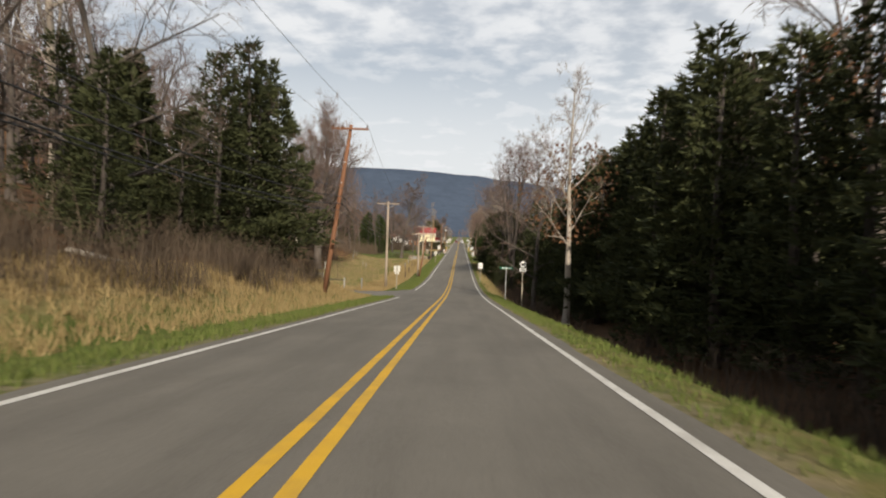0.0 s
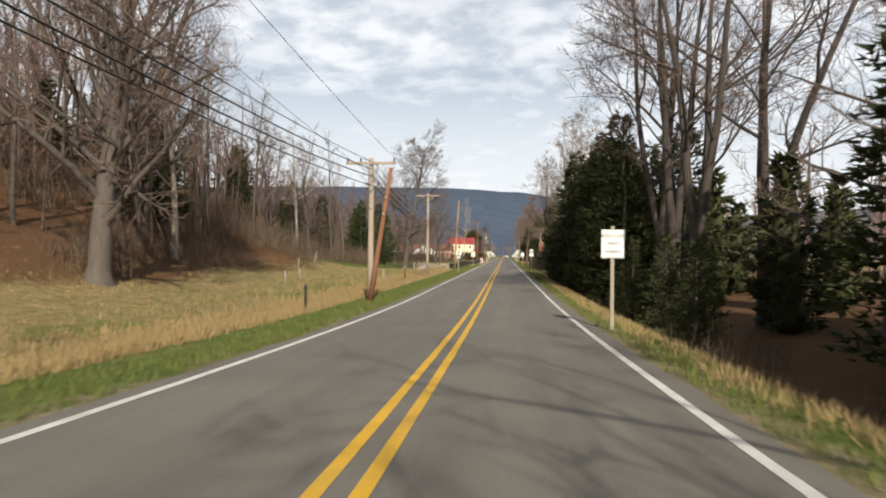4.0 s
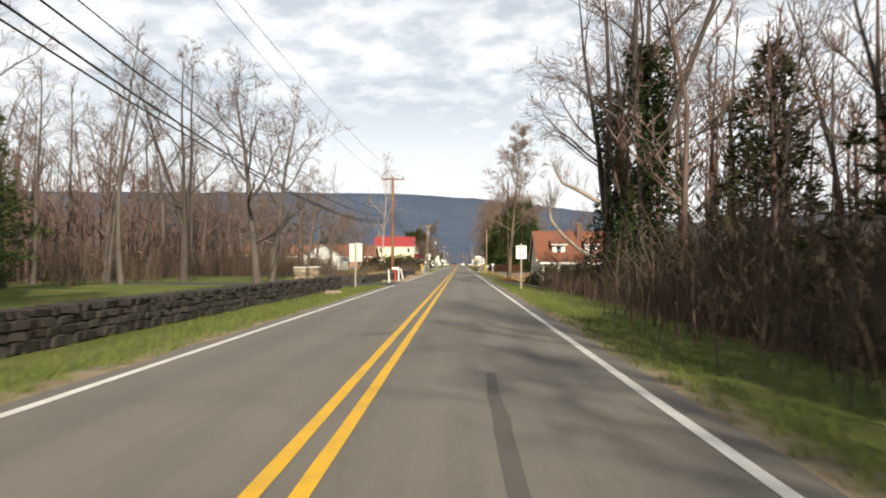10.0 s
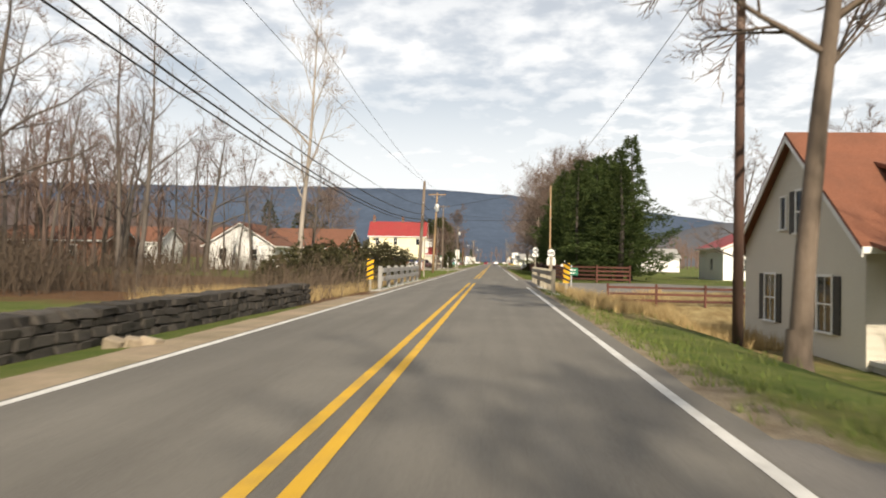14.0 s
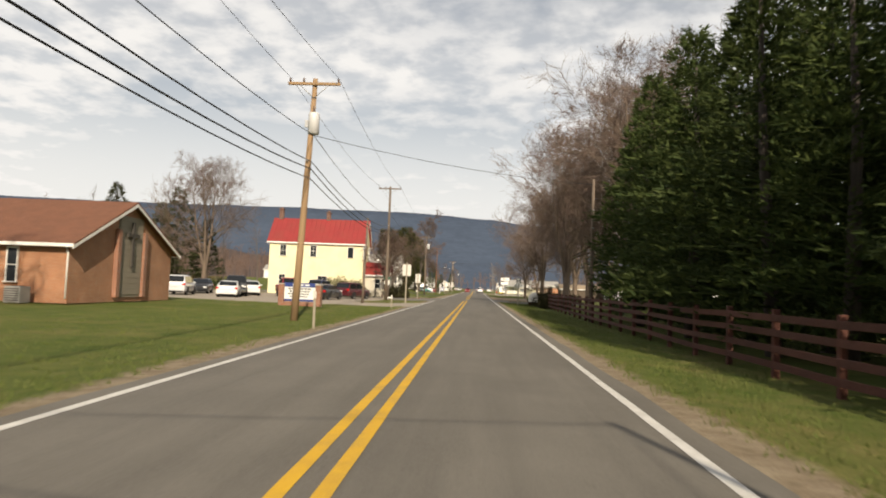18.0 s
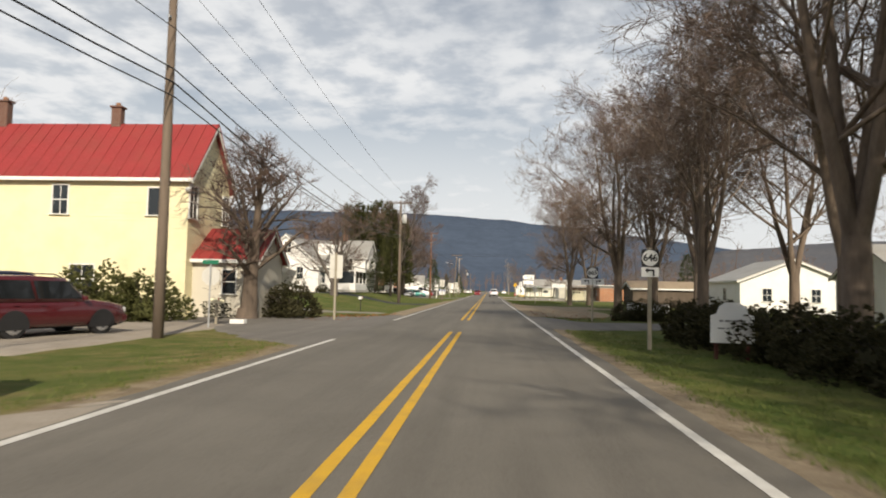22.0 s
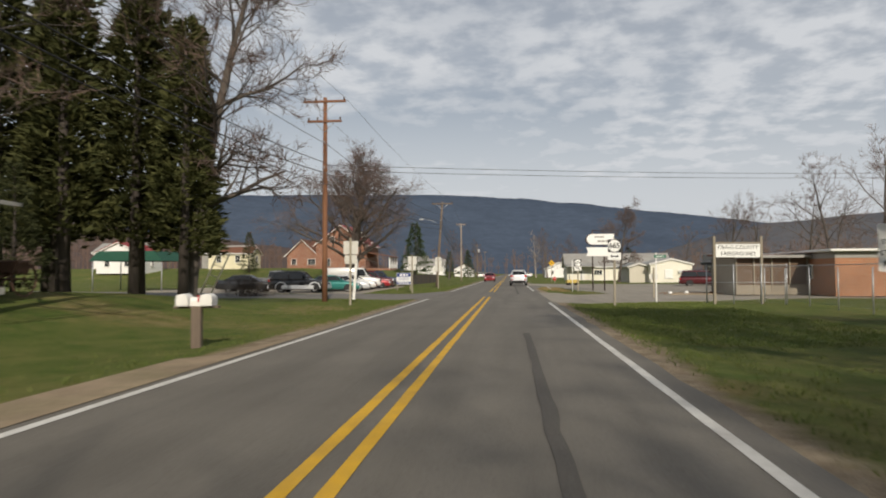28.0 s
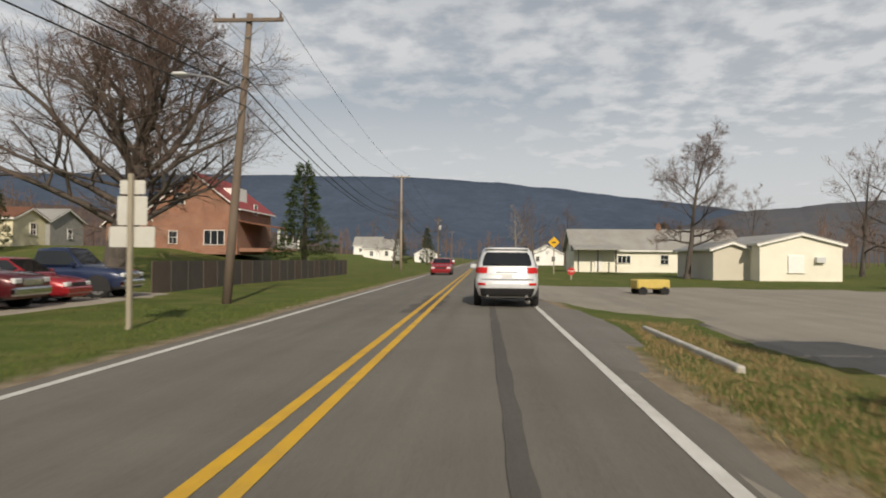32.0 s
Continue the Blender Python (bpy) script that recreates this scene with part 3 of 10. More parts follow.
# ---- kits: poles, signs, houses, cars, trees ----
WOOD_TAN = material("pole_wood_warm", (0.38, 0.25, 0.14), 0.85, second=(0.24, 0.155, 0.09), scale=2, stretch=(1, 1, 0.12), amount=0.8, fine=30, fine_amount=0.4, bump=0.4, bump_scale=40)
WOOD_NEW = material("pole_wood_tan", (0.4, 0.33, 0.26), 0.85, second=(0.29, 0.22, 0.165), scale=2, stretch=(1, 1, 0.12), amount=0.8, fine=30, fine_amount=0.4, bump=0.4, bump_scale=40)
WOOD_OLD = material("pole_wood_grey", (0.2, 0.155, 0.12), 0.9, second=(0.12, 0.09, 0.07), scale=2, stretch=(1, 1, 0.12), amount=0.8, fine=30, fine_amount=0.4, bump=0.4, bump_scale=40)
WOOD_RED = material("pole_wood_reddish", (0.26, 0.12, 0.065), 0.85, second=(0.17, 0.08, 0.045), scale=2, stretch=(1, 1, 0.12), amount=0.8, fine=30, fine_amount=0.4, bump=0.4, bump_scale=40)
WOOD_DARK = material("pole_wood_dark", (0.11, 0.06, 0.045), 0.9, second=(0.07, 0.045, 0.035), scale=2, stretch=(1, 1, 0.12), amount=0.8, fine=30, fine_amount=0.4, bump=0.4, bump_scale=40)
STEEL = material("galvanised_steel", (0.45, 0.46, 0.47), 0.5, 0.6, scale=3, amount=0.4, fine=30, fine_amount=0.2)
WIRE = material("black_cable", (0.02, 0.02, 0.022), 0.6)
CERAM = material("brown_ceramic", (0.09, 0.05, 0.035), 0.25)
CAN = material("pale_grey_enamel", (0.62, 0.63, 0.63), 0.4, second=(0.5, 0.5, 0.5), amount=0.5)
WHITE = material("white_paint", (0.82, 0.81, 0.78), 0.6, second=(0.74, 0.73, 0.69), scale=1.4, amount=0.6, fine=18, fine_amount=0.12, dirt=(0.4, 0.38, 0.33), dirt_scale=0.7, dirt_amount=0.2)
BLACK = material("black_paint", (0.015, 0.015, 0.016), 0.5)
SIGN_BACK = material("weathered_aluminium", (0.7, 0.69, 0.64), 0.5, 0.35, second=(0.58, 0.56, 0.51), scale=3, amount=0.6)
POSTW = material("sign_post_wood", (0.36, 0.32, 0.25), 0.9, second=(0.27, 0.235, 0.18), stretch=(1, 1, 0.15), amount=0.8, fine=30, fine_amount=0.35, bump=0.3)
SIGN_GREEN = material("sign_green", (0.012, 0.16, 0.09), 0.45)
SIGN_YELLOW = material("sign_yellow", (0.75, 0.42, 0.01), 0.45)
SIGN_RED = material("sign_red", (0.5, 0.02, 0.02), 0.45)
PANE = glass()


def pole(x, y, h, mat, arm=2.4, lean=(0, 0), label="wooden utility pole with a crossarm", transformer=False, lamp=False, second_arm=False, arms_z=0.25, r=0.16, knobs=True):
    z = ground(x, y)
    th = thing("utility_pole", label, "utility pole", pose(x, y, z - 0.12), "roadside utility poles")
    g = Geo().tube([(lean[0] * t * h, lean[1] * t * h, t * h) for t in (0, 0.3, 0.6, 1)], [r, r * 0.9, r * 0.8, r * 0.64], 12)
    part("pole", g, mat, th)
    top = Vector((lean[0] * h, lean[1] * h, h))
    levels = [(h - arms_z, arm)] if arm else []
    if second_arm:
        levels.append((h - arms_z - 1.1, arm * 0.8))
    for zz, a in levels:
        c = Vector((lean[0] * zz, lean[1] * zz, zz))
        part("crossarm", Geo().box(c.x, c.y - r * 0.9, zz, a, 0.1, 0.12, bev=0.012), mat, th)
        for s in (-1, 1):
            part("arm_brace", Geo().tube([(c.x + s * a * 0.28, c.y - r * 0.9 - 0.02, zz - 0.05), (c.x, c.y - r * 0.8, zz - 0.6)], 0.018, 5), STEEL, th)
        if knobs:
            for u in (-0.46, -0.2, 0.46):
                gg = Geo().tube([(c.x + u * a, c.y - r * 0.9, zz + q) for q in (0.05, 0.1, 0.14, 0.2, 0.24)], [0.02, 0.05, 0.035, 0.05, 0.02], 8)
                part("insulator", gg, CERAM, th)
    for k in (0.78, 0.66):
        zz = h * k
        part("cable_bracket", Geo().box(lean[0] * zz, lean[1] * zz - r, zz, 0.06, 0.16, 0.1, bev=0.01), STEEL, th)
    if transformer:
        zz = h - 1.9
        gg = Geo().tube([(0.42, 0.0, zz + q) for q in (-0.45, -0.43, 0.4, 0.46, 0.5)], [0.16, 0.23, 0.23, 0.2, 0.05], 14)
        can = part("transformer", gg, CAN, th, "pale grey transformer can")
        part("bushing", Geo().tube([(0.42, -0.08, zz + 0.48), (0.42, -0.1, zz + 0.72)], [0.04, 0.025], 8), CERAM, can)
        part("transformer_bracket", Geo().box(0.2, 0, zz, 0.3, 0.08, 0.3), STEEL, th)
    if lamp:
        zz = lamp if isinstance(lamp, float) else h - 2.0
        part("lamp_arm", Geo().tube([(0, 0, zz), (-0.6, 0, zz + 0.3), (-1.5, 0, zz + 0.42)], 0.03, 6), STEEL, th)
        part("lamp_head", Geo().loft([[(-1.4 - 0.62 * u, 0.14 * s * math.cos(w), zz + 0.42 + 0.07 * s * math.sin(w)) for w in np.linspace(0, 2 * math.pi, 9)[:-1]] for u, s in ((0, 0.4), (0.25, 1), (0.75, 1), (1, 0.3))]), CAN, th)
    return Vector((x, y, z - 0.12)), top, h


def cable(a, b, sag, r=0.012, name="overhead_cable", label="black overhead cable strung between poles", n=10):
    a, b = Vector(a), Vector(b)
    pts = [a.lerp(b, t) - Vector((0, 0, 4 * sag * t * (1 - t))) for t in [i / n for i in range(n + 1)]]
    return solo(name, Geo().tube(pts, r, 5, cap=False), WIRE, label, "cable")


def gable_house(name, label, x0, x1, y0, y1, base, eave, top, along="x", wall=None, roof=None, trim=None, over=0.35, windows=(), category="house", wall_name="wall", siding=0.0, seams=0.0, gable_windows=()):
    """A house under one pitched roof. windows: (face, centre along the face, sill, width, height, panes)."""
    th = thing(name, label, category, pose((x0 + x1) / 2, (y0 + y1) / 2, base))
    cx, cy = (x0 + x1) / 2, (y0 + y1) / 2
    hx, hy = (x1 - x0) / 2, (y1 - y0) / 2
    trim = trim or WHITE
    e, t = eave - base, top - base
    w = Geo()
    for sx, sy in ((1, 0), (-1, 0), (0, 1), (0, -1)):
        pass
    if along == "x":
        g = Geo()
        prof = [(-hy, -0.25), (hy, -0.25), (hy, e), (0, t), (-hy, e)]
        g.slab(prof, -hx, hx, axis="x")
    else:
        g = Geo()
        prof = [(-hx, -0.25), (hx, -0.25), (hx, e), (0, t), (-hx, e)]
        g.slab(prof, -hy, hy, axis="y")
    body = part(wall_name, g.fixed(), wall, th)
    if siding:
        # lap boards, each a thin tilted plank
        k = 0
        z = 0.0
        gs = Geo()
        while z + siding < e:
            for fx, fy, L, axis in ((0, -hy, 2 * hx, "x"), (0, hy, 2 * hx, "x"), (-hx, 0, 2 * hy, "y"), (hx, 0, 2 * hy, "y")):
                o = 0.012
                if axis == "x":
                    s = -1 if fy < 0 else 1
                    p = [(-hx, fy + s * 0.018, z), (hx, fy + s * 0.018, z), (hx, fy + s * 0.004, z + siding), (-hx, fy + s * 0.004, z + siding)]
                    q = [(-hx, fy, z), (hx, fy, z), (hx, fy + s * 0.018, z), (-hx, fy + s * 0.018, z)]
                else:
                    s = -1 if fx < 0 else 1
                    p = [(fx + s * 0.018, -hy, z), (fx + s * 0.018, hy, z), (fx + s * 0.004, hy, z + siding), (fx + s * 0.004, -hy, z + siding)]
                    q = [(fx, -hy, z), (fx, hy, z), (fx + s * 0.018, hy, z), (fx + s * 0.018, -hy, z)]
                if (axis == "x") == (s > 0):
                    p, q = p[::-1], q[::-1]
                gs.face(p)
                gs.face(q)
            z += siding
        # boards in the gables
        z0 = z
        while z0 < t - siding:
            f = max(1 - (z0 + siding - e) / (t - e), 0) if z0 + siding > e else 1
            for s in (-1, 1):
                if along == "x":
                    a = hy * f
                    p = [(s * (hx + 0.018), -a, z0), (s * (hx + 0.018), a, z0), (s * (hx + 0.004), a, z0 + siding), (s * (hx + 0.004), -a, z0 + siding)]
                    q = [(s * hx, -a, z0), (s * hx, a, z0), (s * (hx + 0.018), a, z0), (s * (hx + 0.018), -a, z0)]
                else:
                    a = hx * f
                    p = [(-a, s * (hy + 0.018), z0), (a, s * (hy + 0.018), z0), (a, s * (hy + 0.004), z0 + siding), (-a, s * (hy + 0.004), z0 + siding)]
                    q = [(-a, s * hy, z0), (a, s * hy, z0), (a, s * (hy + 0.018), z0), (-a, s * (hy + 0.018), z0)]
                gs.face(p)
                gs.face(q)
            z0 += siding
        sd = part("siding", gs, wall, th)
        sd["kind"] = "stuff"
    # roof slopes with thickness
    th_r = 0.12
    for s in (-1, 1):
        g = Geo()
        if along == "x":
            run, L = hy, hx + over
            dz = (t - e) / run
            y_out, z_out = s * (hy + over), e - over * dz
            pr = [(0, t + 0.02), (y_out, z_out + 0.02), (y_out, z_out + th_r), (0, t + th_r + 0.02)]
            g.slab(pr, -L, L, axis="x")
        else:
            run, L = hx, hy + over
            dz = (t - e) / run
            x_out, z_out = s * (hx + over), e - over * dz
            pr = [(0, t + 0.02), (x_out, z_out + 0.02), (x_out, z_out + th_r), (0, t + th_r + 0.02)]
            g.slab(pr, -L, L, axis="y")
        rp = part("roof", g.fixed(), roof, th)
        if seams:
            k = int(2 * L / seams)
            gs = Geo()
            for i in range(k + 1):
                u = -L + 2 * L * i / k
                if along == "x":
                    gs.tube([(u, 0, t + th_r + 0.03), (u, y_out, z_out + th_r + 0.01)], 0.022, 4)
                else:
                    gs.tube([(0, u, t + th_r + 0.03), (x_out, u, z_out + th_r + 0.01)], 0.022, 4)
            part("roof_seams", gs, roof, rp)["kind"] = "stuff"
        # fascia along the eave
        g = Geo()
        if along == "x":
            g.box(0, y_out + s * 0.015, z_out + 0.03, 2 * L + 0.02, 0.04, 0.17, bev=0.006)
        else:
            g.box(x_out + s * 0.015, 0, z_out + 0.03, 0.04, 2 * L + 0.02, 0.17, bev=0.006)
        part("fascia", g, trim, th)
        # rake boards
        for q in (-1, 1):
            g = Geo()
            if along == "x":
                g.slab([(0, t - 0.14), (y_out, z_out - 0.14), (y_out, z_out + 0.02), (0, t + 0.02)], q * (L - 0.04), q * (L + 0.012), axis="x")
            else:
                g.slab([(0, t - 0.14), (x_out, z_out - 0.14), (x_out, z_out + 0.02), (0, t + 0.02)], q * (L - 0.04), q * (L + 0.012), axis="y")
            part("rake_board", g.fixed(), trim, th)
    for wn in windows:
        face, u, sill, ww, hh = wn[:5]
        win = wn[5] if len(wn) > 5 else "sash"
        put_window(th, face, hx, hy, u, sill, ww, hh, trim, win)
    return th


def put_window(th, face, hx, hy, u, sill, ww, hh, trim=None, style="sash", proud=0.0):
    """A window or door on a face: frame, sill, panes and meeting rail; face is one of -x +x -y +y."""
    trim = trim or WHITE
    ang = {"-y": 0, "+x": 90, "+y": 180, "-x": 270}[face]
    d = hy if face in ("-y", "+y") else hx
    m = pose(0, 0, 0, 0, 0, ang) @ Matrix.Translation((u, -d - proud, sill))
    if style == "door":
        dr = part("door", Geo().box(0, -0.03, hh / 2, ww, 0.05, hh, bev=0.008), trim, th, at=m)
        for zz in (hh * 0.3, hh * 0.72):
            part("door_panel", Geo().box(0, -0.062, zz, ww * 0.6, 0.015, hh * 0.3, bev=0.006), trim, dr)
        part("door_knob", Geo().tube([(ww * 0.4, -0.06, hh * 0.47), (ww * 0.4, -0.1, hh * 0.47), (ww * 0.4, -0.13, hh * 0.47)], [0.015, 0.03, 0.02], 8), STEEL, dr)
        return
    fw = 0.07 if ww > 0.5 else 0.05
    wn = part("window", Geo().box(-ww / 2, -0.03, hh / 2, fw, 0.09, hh + 2 * fw, bev=0.006).box(ww / 2, -0.03, hh / 2, fw, 0.09, hh + 2 * fw, bev=0.006).box(0, -0.03, hh + fw / 2, ww - fw, 0.085, fw, bev=0.006), trim, th, at=m)
    part("window_sill", Geo().box(0, -0.06, -fw / 2, ww + 2 * fw + 0.06, 0.16, 0.05, bev=0.008), trim, wn)
    if style == "sash":
        part("pane", Geo().box(0, -0.008, hh * 0.25, ww - fw, 0.02, hh / 2), PANE, wn)
        part("pane", Geo().box(0, -0.02, hh * 0.75, ww - fw, 0.02, hh / 2), PANE, wn)
        part("meeting_rail", Geo().box(0, -0.03, hh / 2, ww - fw, 0.04, 0.05, bev=0.006), trim, wn)
        if ww > 0.7:
            part("muntin", Geo().box(0, -0.03, hh / 2, 0.025, 0.03, hh - 0.02), trim, wn)
    else:
        part("pane", Geo().box(0, -0.01, hh / 2, ww - fw, 0.02, hh), PANE, wn)
        k = 3 if style == "triple" else 0
        for i in range(1, k):
            part("mullion", Geo().box(-ww / 2 + ww * i / k, -0.03, hh / 2, 0.06, 0.06, hh), trim, wn)


def chimney(x, y, z0, z1, mat, w=0.6):
    c = thing("chimney", "brick chimney rising through the roof", "chimney", pose(x, y, z0))
    h = z1 - z0
    part("shaft", Geo().box(0, 0, h / 2, w, w * 0.8, h, bev=0.02), mat, c)
    part("cap", Geo().box(0, 0, h + 0.05, w + 0.14, w * 0.8 + 0.14, 0.1, bev=0.02), mat, c)
    part("flue", Geo().tube([(0, 0, h + 0.1), (0, 0, h + 0.28)], 0.12, 10), material("clay_flue", (0.3, 0.16, 0.1), 0.9), c)
    return c


def words(text, size, mat, parent, at, name="lettering", spacing=1.0, bold=0.0):
    """Lettering in the built-in font, as a thin mesh."""
    cu = bpy.data.curves.new(name, "FONT")
    cu.body, cu.size, cu.align_x, cu.align_y, cu.extrude = text, size, "CENTER", "CENTER", 0.003
    cu.space_character, cu.offset = spacing, bold
    cu.resolution_u = 3
    tmp = bpy.data.objects.new("tmp", cu)
    me = bpy.data.meshes.new_from_object(tmp)
    bpy.data.objects.remove(tmp)
    me.materials.clear()
    me.materials.append(mat)
    return part(name, me, mat, parent, at=at)


FRONT = pose(0, 0, 0, 90, 0, 0)  # turns lettering to face the oncoming camera


def bars(parent, x0, x1, z, h, y, mat, n=6, seed=1, name="lettering_bar"):
    """A line of unreadable writing as short plain bars."""
    rnd = random.Random(seed)
    x = x0
    while x < x1 - 0.02:
        w = min(rnd.uniform(0.6, 1.8) * (x1 - x0) / n * 0.7, x1 - x)
        part(name, Geo().box(x + w / 2, y, z, w, 0.006, h), mat, parent)
        x += w + (x1 - x0) / n * 0.25


def post_sign(x, y, label, h=2.1, post="wood", turn=0.0, lean=0.0):
    z = ground(x, y)
    th = thing("road_sign", label, "road sign", Matrix.Translation((x, y, z - 0.1)) @ pose(0, 0, 0, 0, lean, turn), "roadside signs")
    if post == "wood":
        part("post", Geo().box(0, 0.06, (h + 0.1) / 2, 0.1, 0.1, h + 0.1, bev=0.012), POSTW, th)
    elif post == "white":
        part("post", Geo().box(0, 0.04, (h + 0.1) / 2, 0.06, 0.05, h + 0.1, bev=0.008), WHITE, th)
    else:
        g = Geo().slab([(-0.03, -0.02), (0.03, -0.02), (0.03, -0.01), (0.012, 0.02), (-0.012, 0.02), (-0.03, -0.01)], 0, h + 0.1, axis="z")
        part("post", g.fixed(), STEEL, th, at=Matrix.Translation((0, 0.03, 0)))
    return th


def panel(th, x, z, w, h, mat, face_mat=None, round_=0.03, y=0.0, name="panel"):
    """A sheet-metal panel with rounded corners; its back is bare metal."""
    pts = []
    for cx, cz, a0 in ((w / 2 - round_, h / 2 - round_, 0), (-w / 2 + round_, h / 2 - round_, 90), (-w / 2 + round_, -h / 2 + round_, 180), (w / 2 - round_, -h / 2 + round_, 270)):
        for k in range(4):
            a = radians(a0 + 30 * k)
            pts.append((cx + round_ * math.cos(a), cz + round_ * math.sin(a)))
    p = part(name, Geo().slab(pts, -0.002, 0.003, axis="y").fixed(), mat, th, at=Matrix.Translation((x, y, z)))
    for dz in (-h * 0.3, h * 0.3):
        part("bolt", Geo().tube([(0, -0.004, dz), (0, -0.012, dz)], 0.01, 6), STEEL, p)
    return p


def disc(th, x, z, r, mat, y, name="disc"):
    pts = [(r * math.cos(a), r * math.sin(a)) for a in np.linspace(0, 2 * math.pi, 29)[:-1]]
    return part(name, Geo().slab(pts, -0.002, 0.002, axis="y").fixed(), mat, th, at=Matrix.Translation((x, y, z)))


def arrow(th, x, z, s, mat, y, way):
    """A black turn arrow: up the stem, then left or right; 'both' points two ways."""
    if way == "both":
        pts = [(-1.1, 0), (-0.55, 0.42), (-0.55, 0.14), (0.55, 0.14), (0.55, 0.42), (1.1, 0), (0.55, -0.42), (0.55, -0.14), (-0.55, -0.14), (-0.55, -0.42)]
    elif way == "straight":
        pts = [(-1.1, 0), (-0.45, 0.5), (-0.45, 0.16), (1.0, 0.16), (1.0, -0.16), (-0.45, -0.16), (-0.45, -0.5)]
    else:
        pts = [(-1.1, 0.35), (-0.4, 0.85), (-0.4, 0.52), (0.85, 0.52), (0.85, -0.8), (0.5, -0.8), (0.5, 0.18), (-0.4, 0.18), (-0.4, -0.15)]
        if way == "right":
            pts = [(-a, b) for a, b in pts][::-1]
    part("arrow", Geo().slab([(a * s, b * s) for a, b in pts], -0.002, 0.002, axis="y").fixed(), mat, th, at=Matrix.Translation((x, y, z)))


SIGN_WHITE = material("sign_white", (0.84, 0.84, 0.82), 0.45, second=(0.78, 0.78, 0.75), amount=0.4)


def route_sign(x, y, number, way, label, top=2.75, square=True, s=0.48, turn=0.0):
    th = post_sign(x, y, label, top, turn=turn)
    zc = top - s / 2 + 0.05
    p = panel(th, 0, zc, s, s, BLACK)
    disc(th, 0, zc, s * 0.47, SIGN_WHITE, -0.006)
    words(number, s * 0.58, BLACK, th, Matrix.Translation((0, -0.011, zc)) @ FRONT, spacing=0.95, bold=s * 0.013)
    if way == "double":
        for k, w in ((-1, "left"), (1, "right")):
            panel(th, k * s * 0.52, zc - s * 0.82, s, s * 0.56, SIGN_WHITE)
            arrow(th, k * s * 0.52, zc - s * 0.82, s * 0.24, BLACK, -0.008, w)
    elif way:
        panel(th, 0, zc - s * 0.82, s, s * 0.56, SIGN_WHITE)
        arrow(th, 0, zc - s * 0.82, s * (0.3 if way in ("both", "straight") else 0.29), BLACK, -0.008, way)
    return th


def back_sign(x, y, label, sizes, top=2.7, turn=0.0, post="wood"):
    """A sign that faces the other way: bare metal backs on a post. sizes: (offset, height of centre, width, height)."""
    th = post_sign(x, y, label, top, post, turn)
    for u, z, w, h in sizes:
        panel(th, u, z, w, h, SIGN_BACK, y=0.13)
    return th


# ---- vehicles ----
TYRE = material("tyre_rubber", (0.018, 0.018, 0.019), 0.85)
ALLOY = material("alloy_rim", (0.55, 0.55, 0.56), 0.3, 0.8)
CARGLASS = glass("car_glass", (0.012, 0.014, 0.016), 0.04)
TAIL = material("tail_lamp_red", (0.55, 0.015, 0.015), 0.2)
HEADL = material("headlamp_clear", (0.7, 0.7, 0.7), 0.12)
TRIMB = material("black_plastic", (0.022, 0.022, 0.024), 0.6)
CHROME = material("chrome", (0.75, 0.75, 0.76), 0.12, 1.0)
PLATE = material("plate_white", (0.7, 0.7, 0.7), 0.5)


def paint(name, c):
    return material(name, c, 0.28, 0.15, second=tuple(v * 0.9 for v in c), scale=2, amount=0.3, fine=60, fine_amount=0.06, coat=0.8)


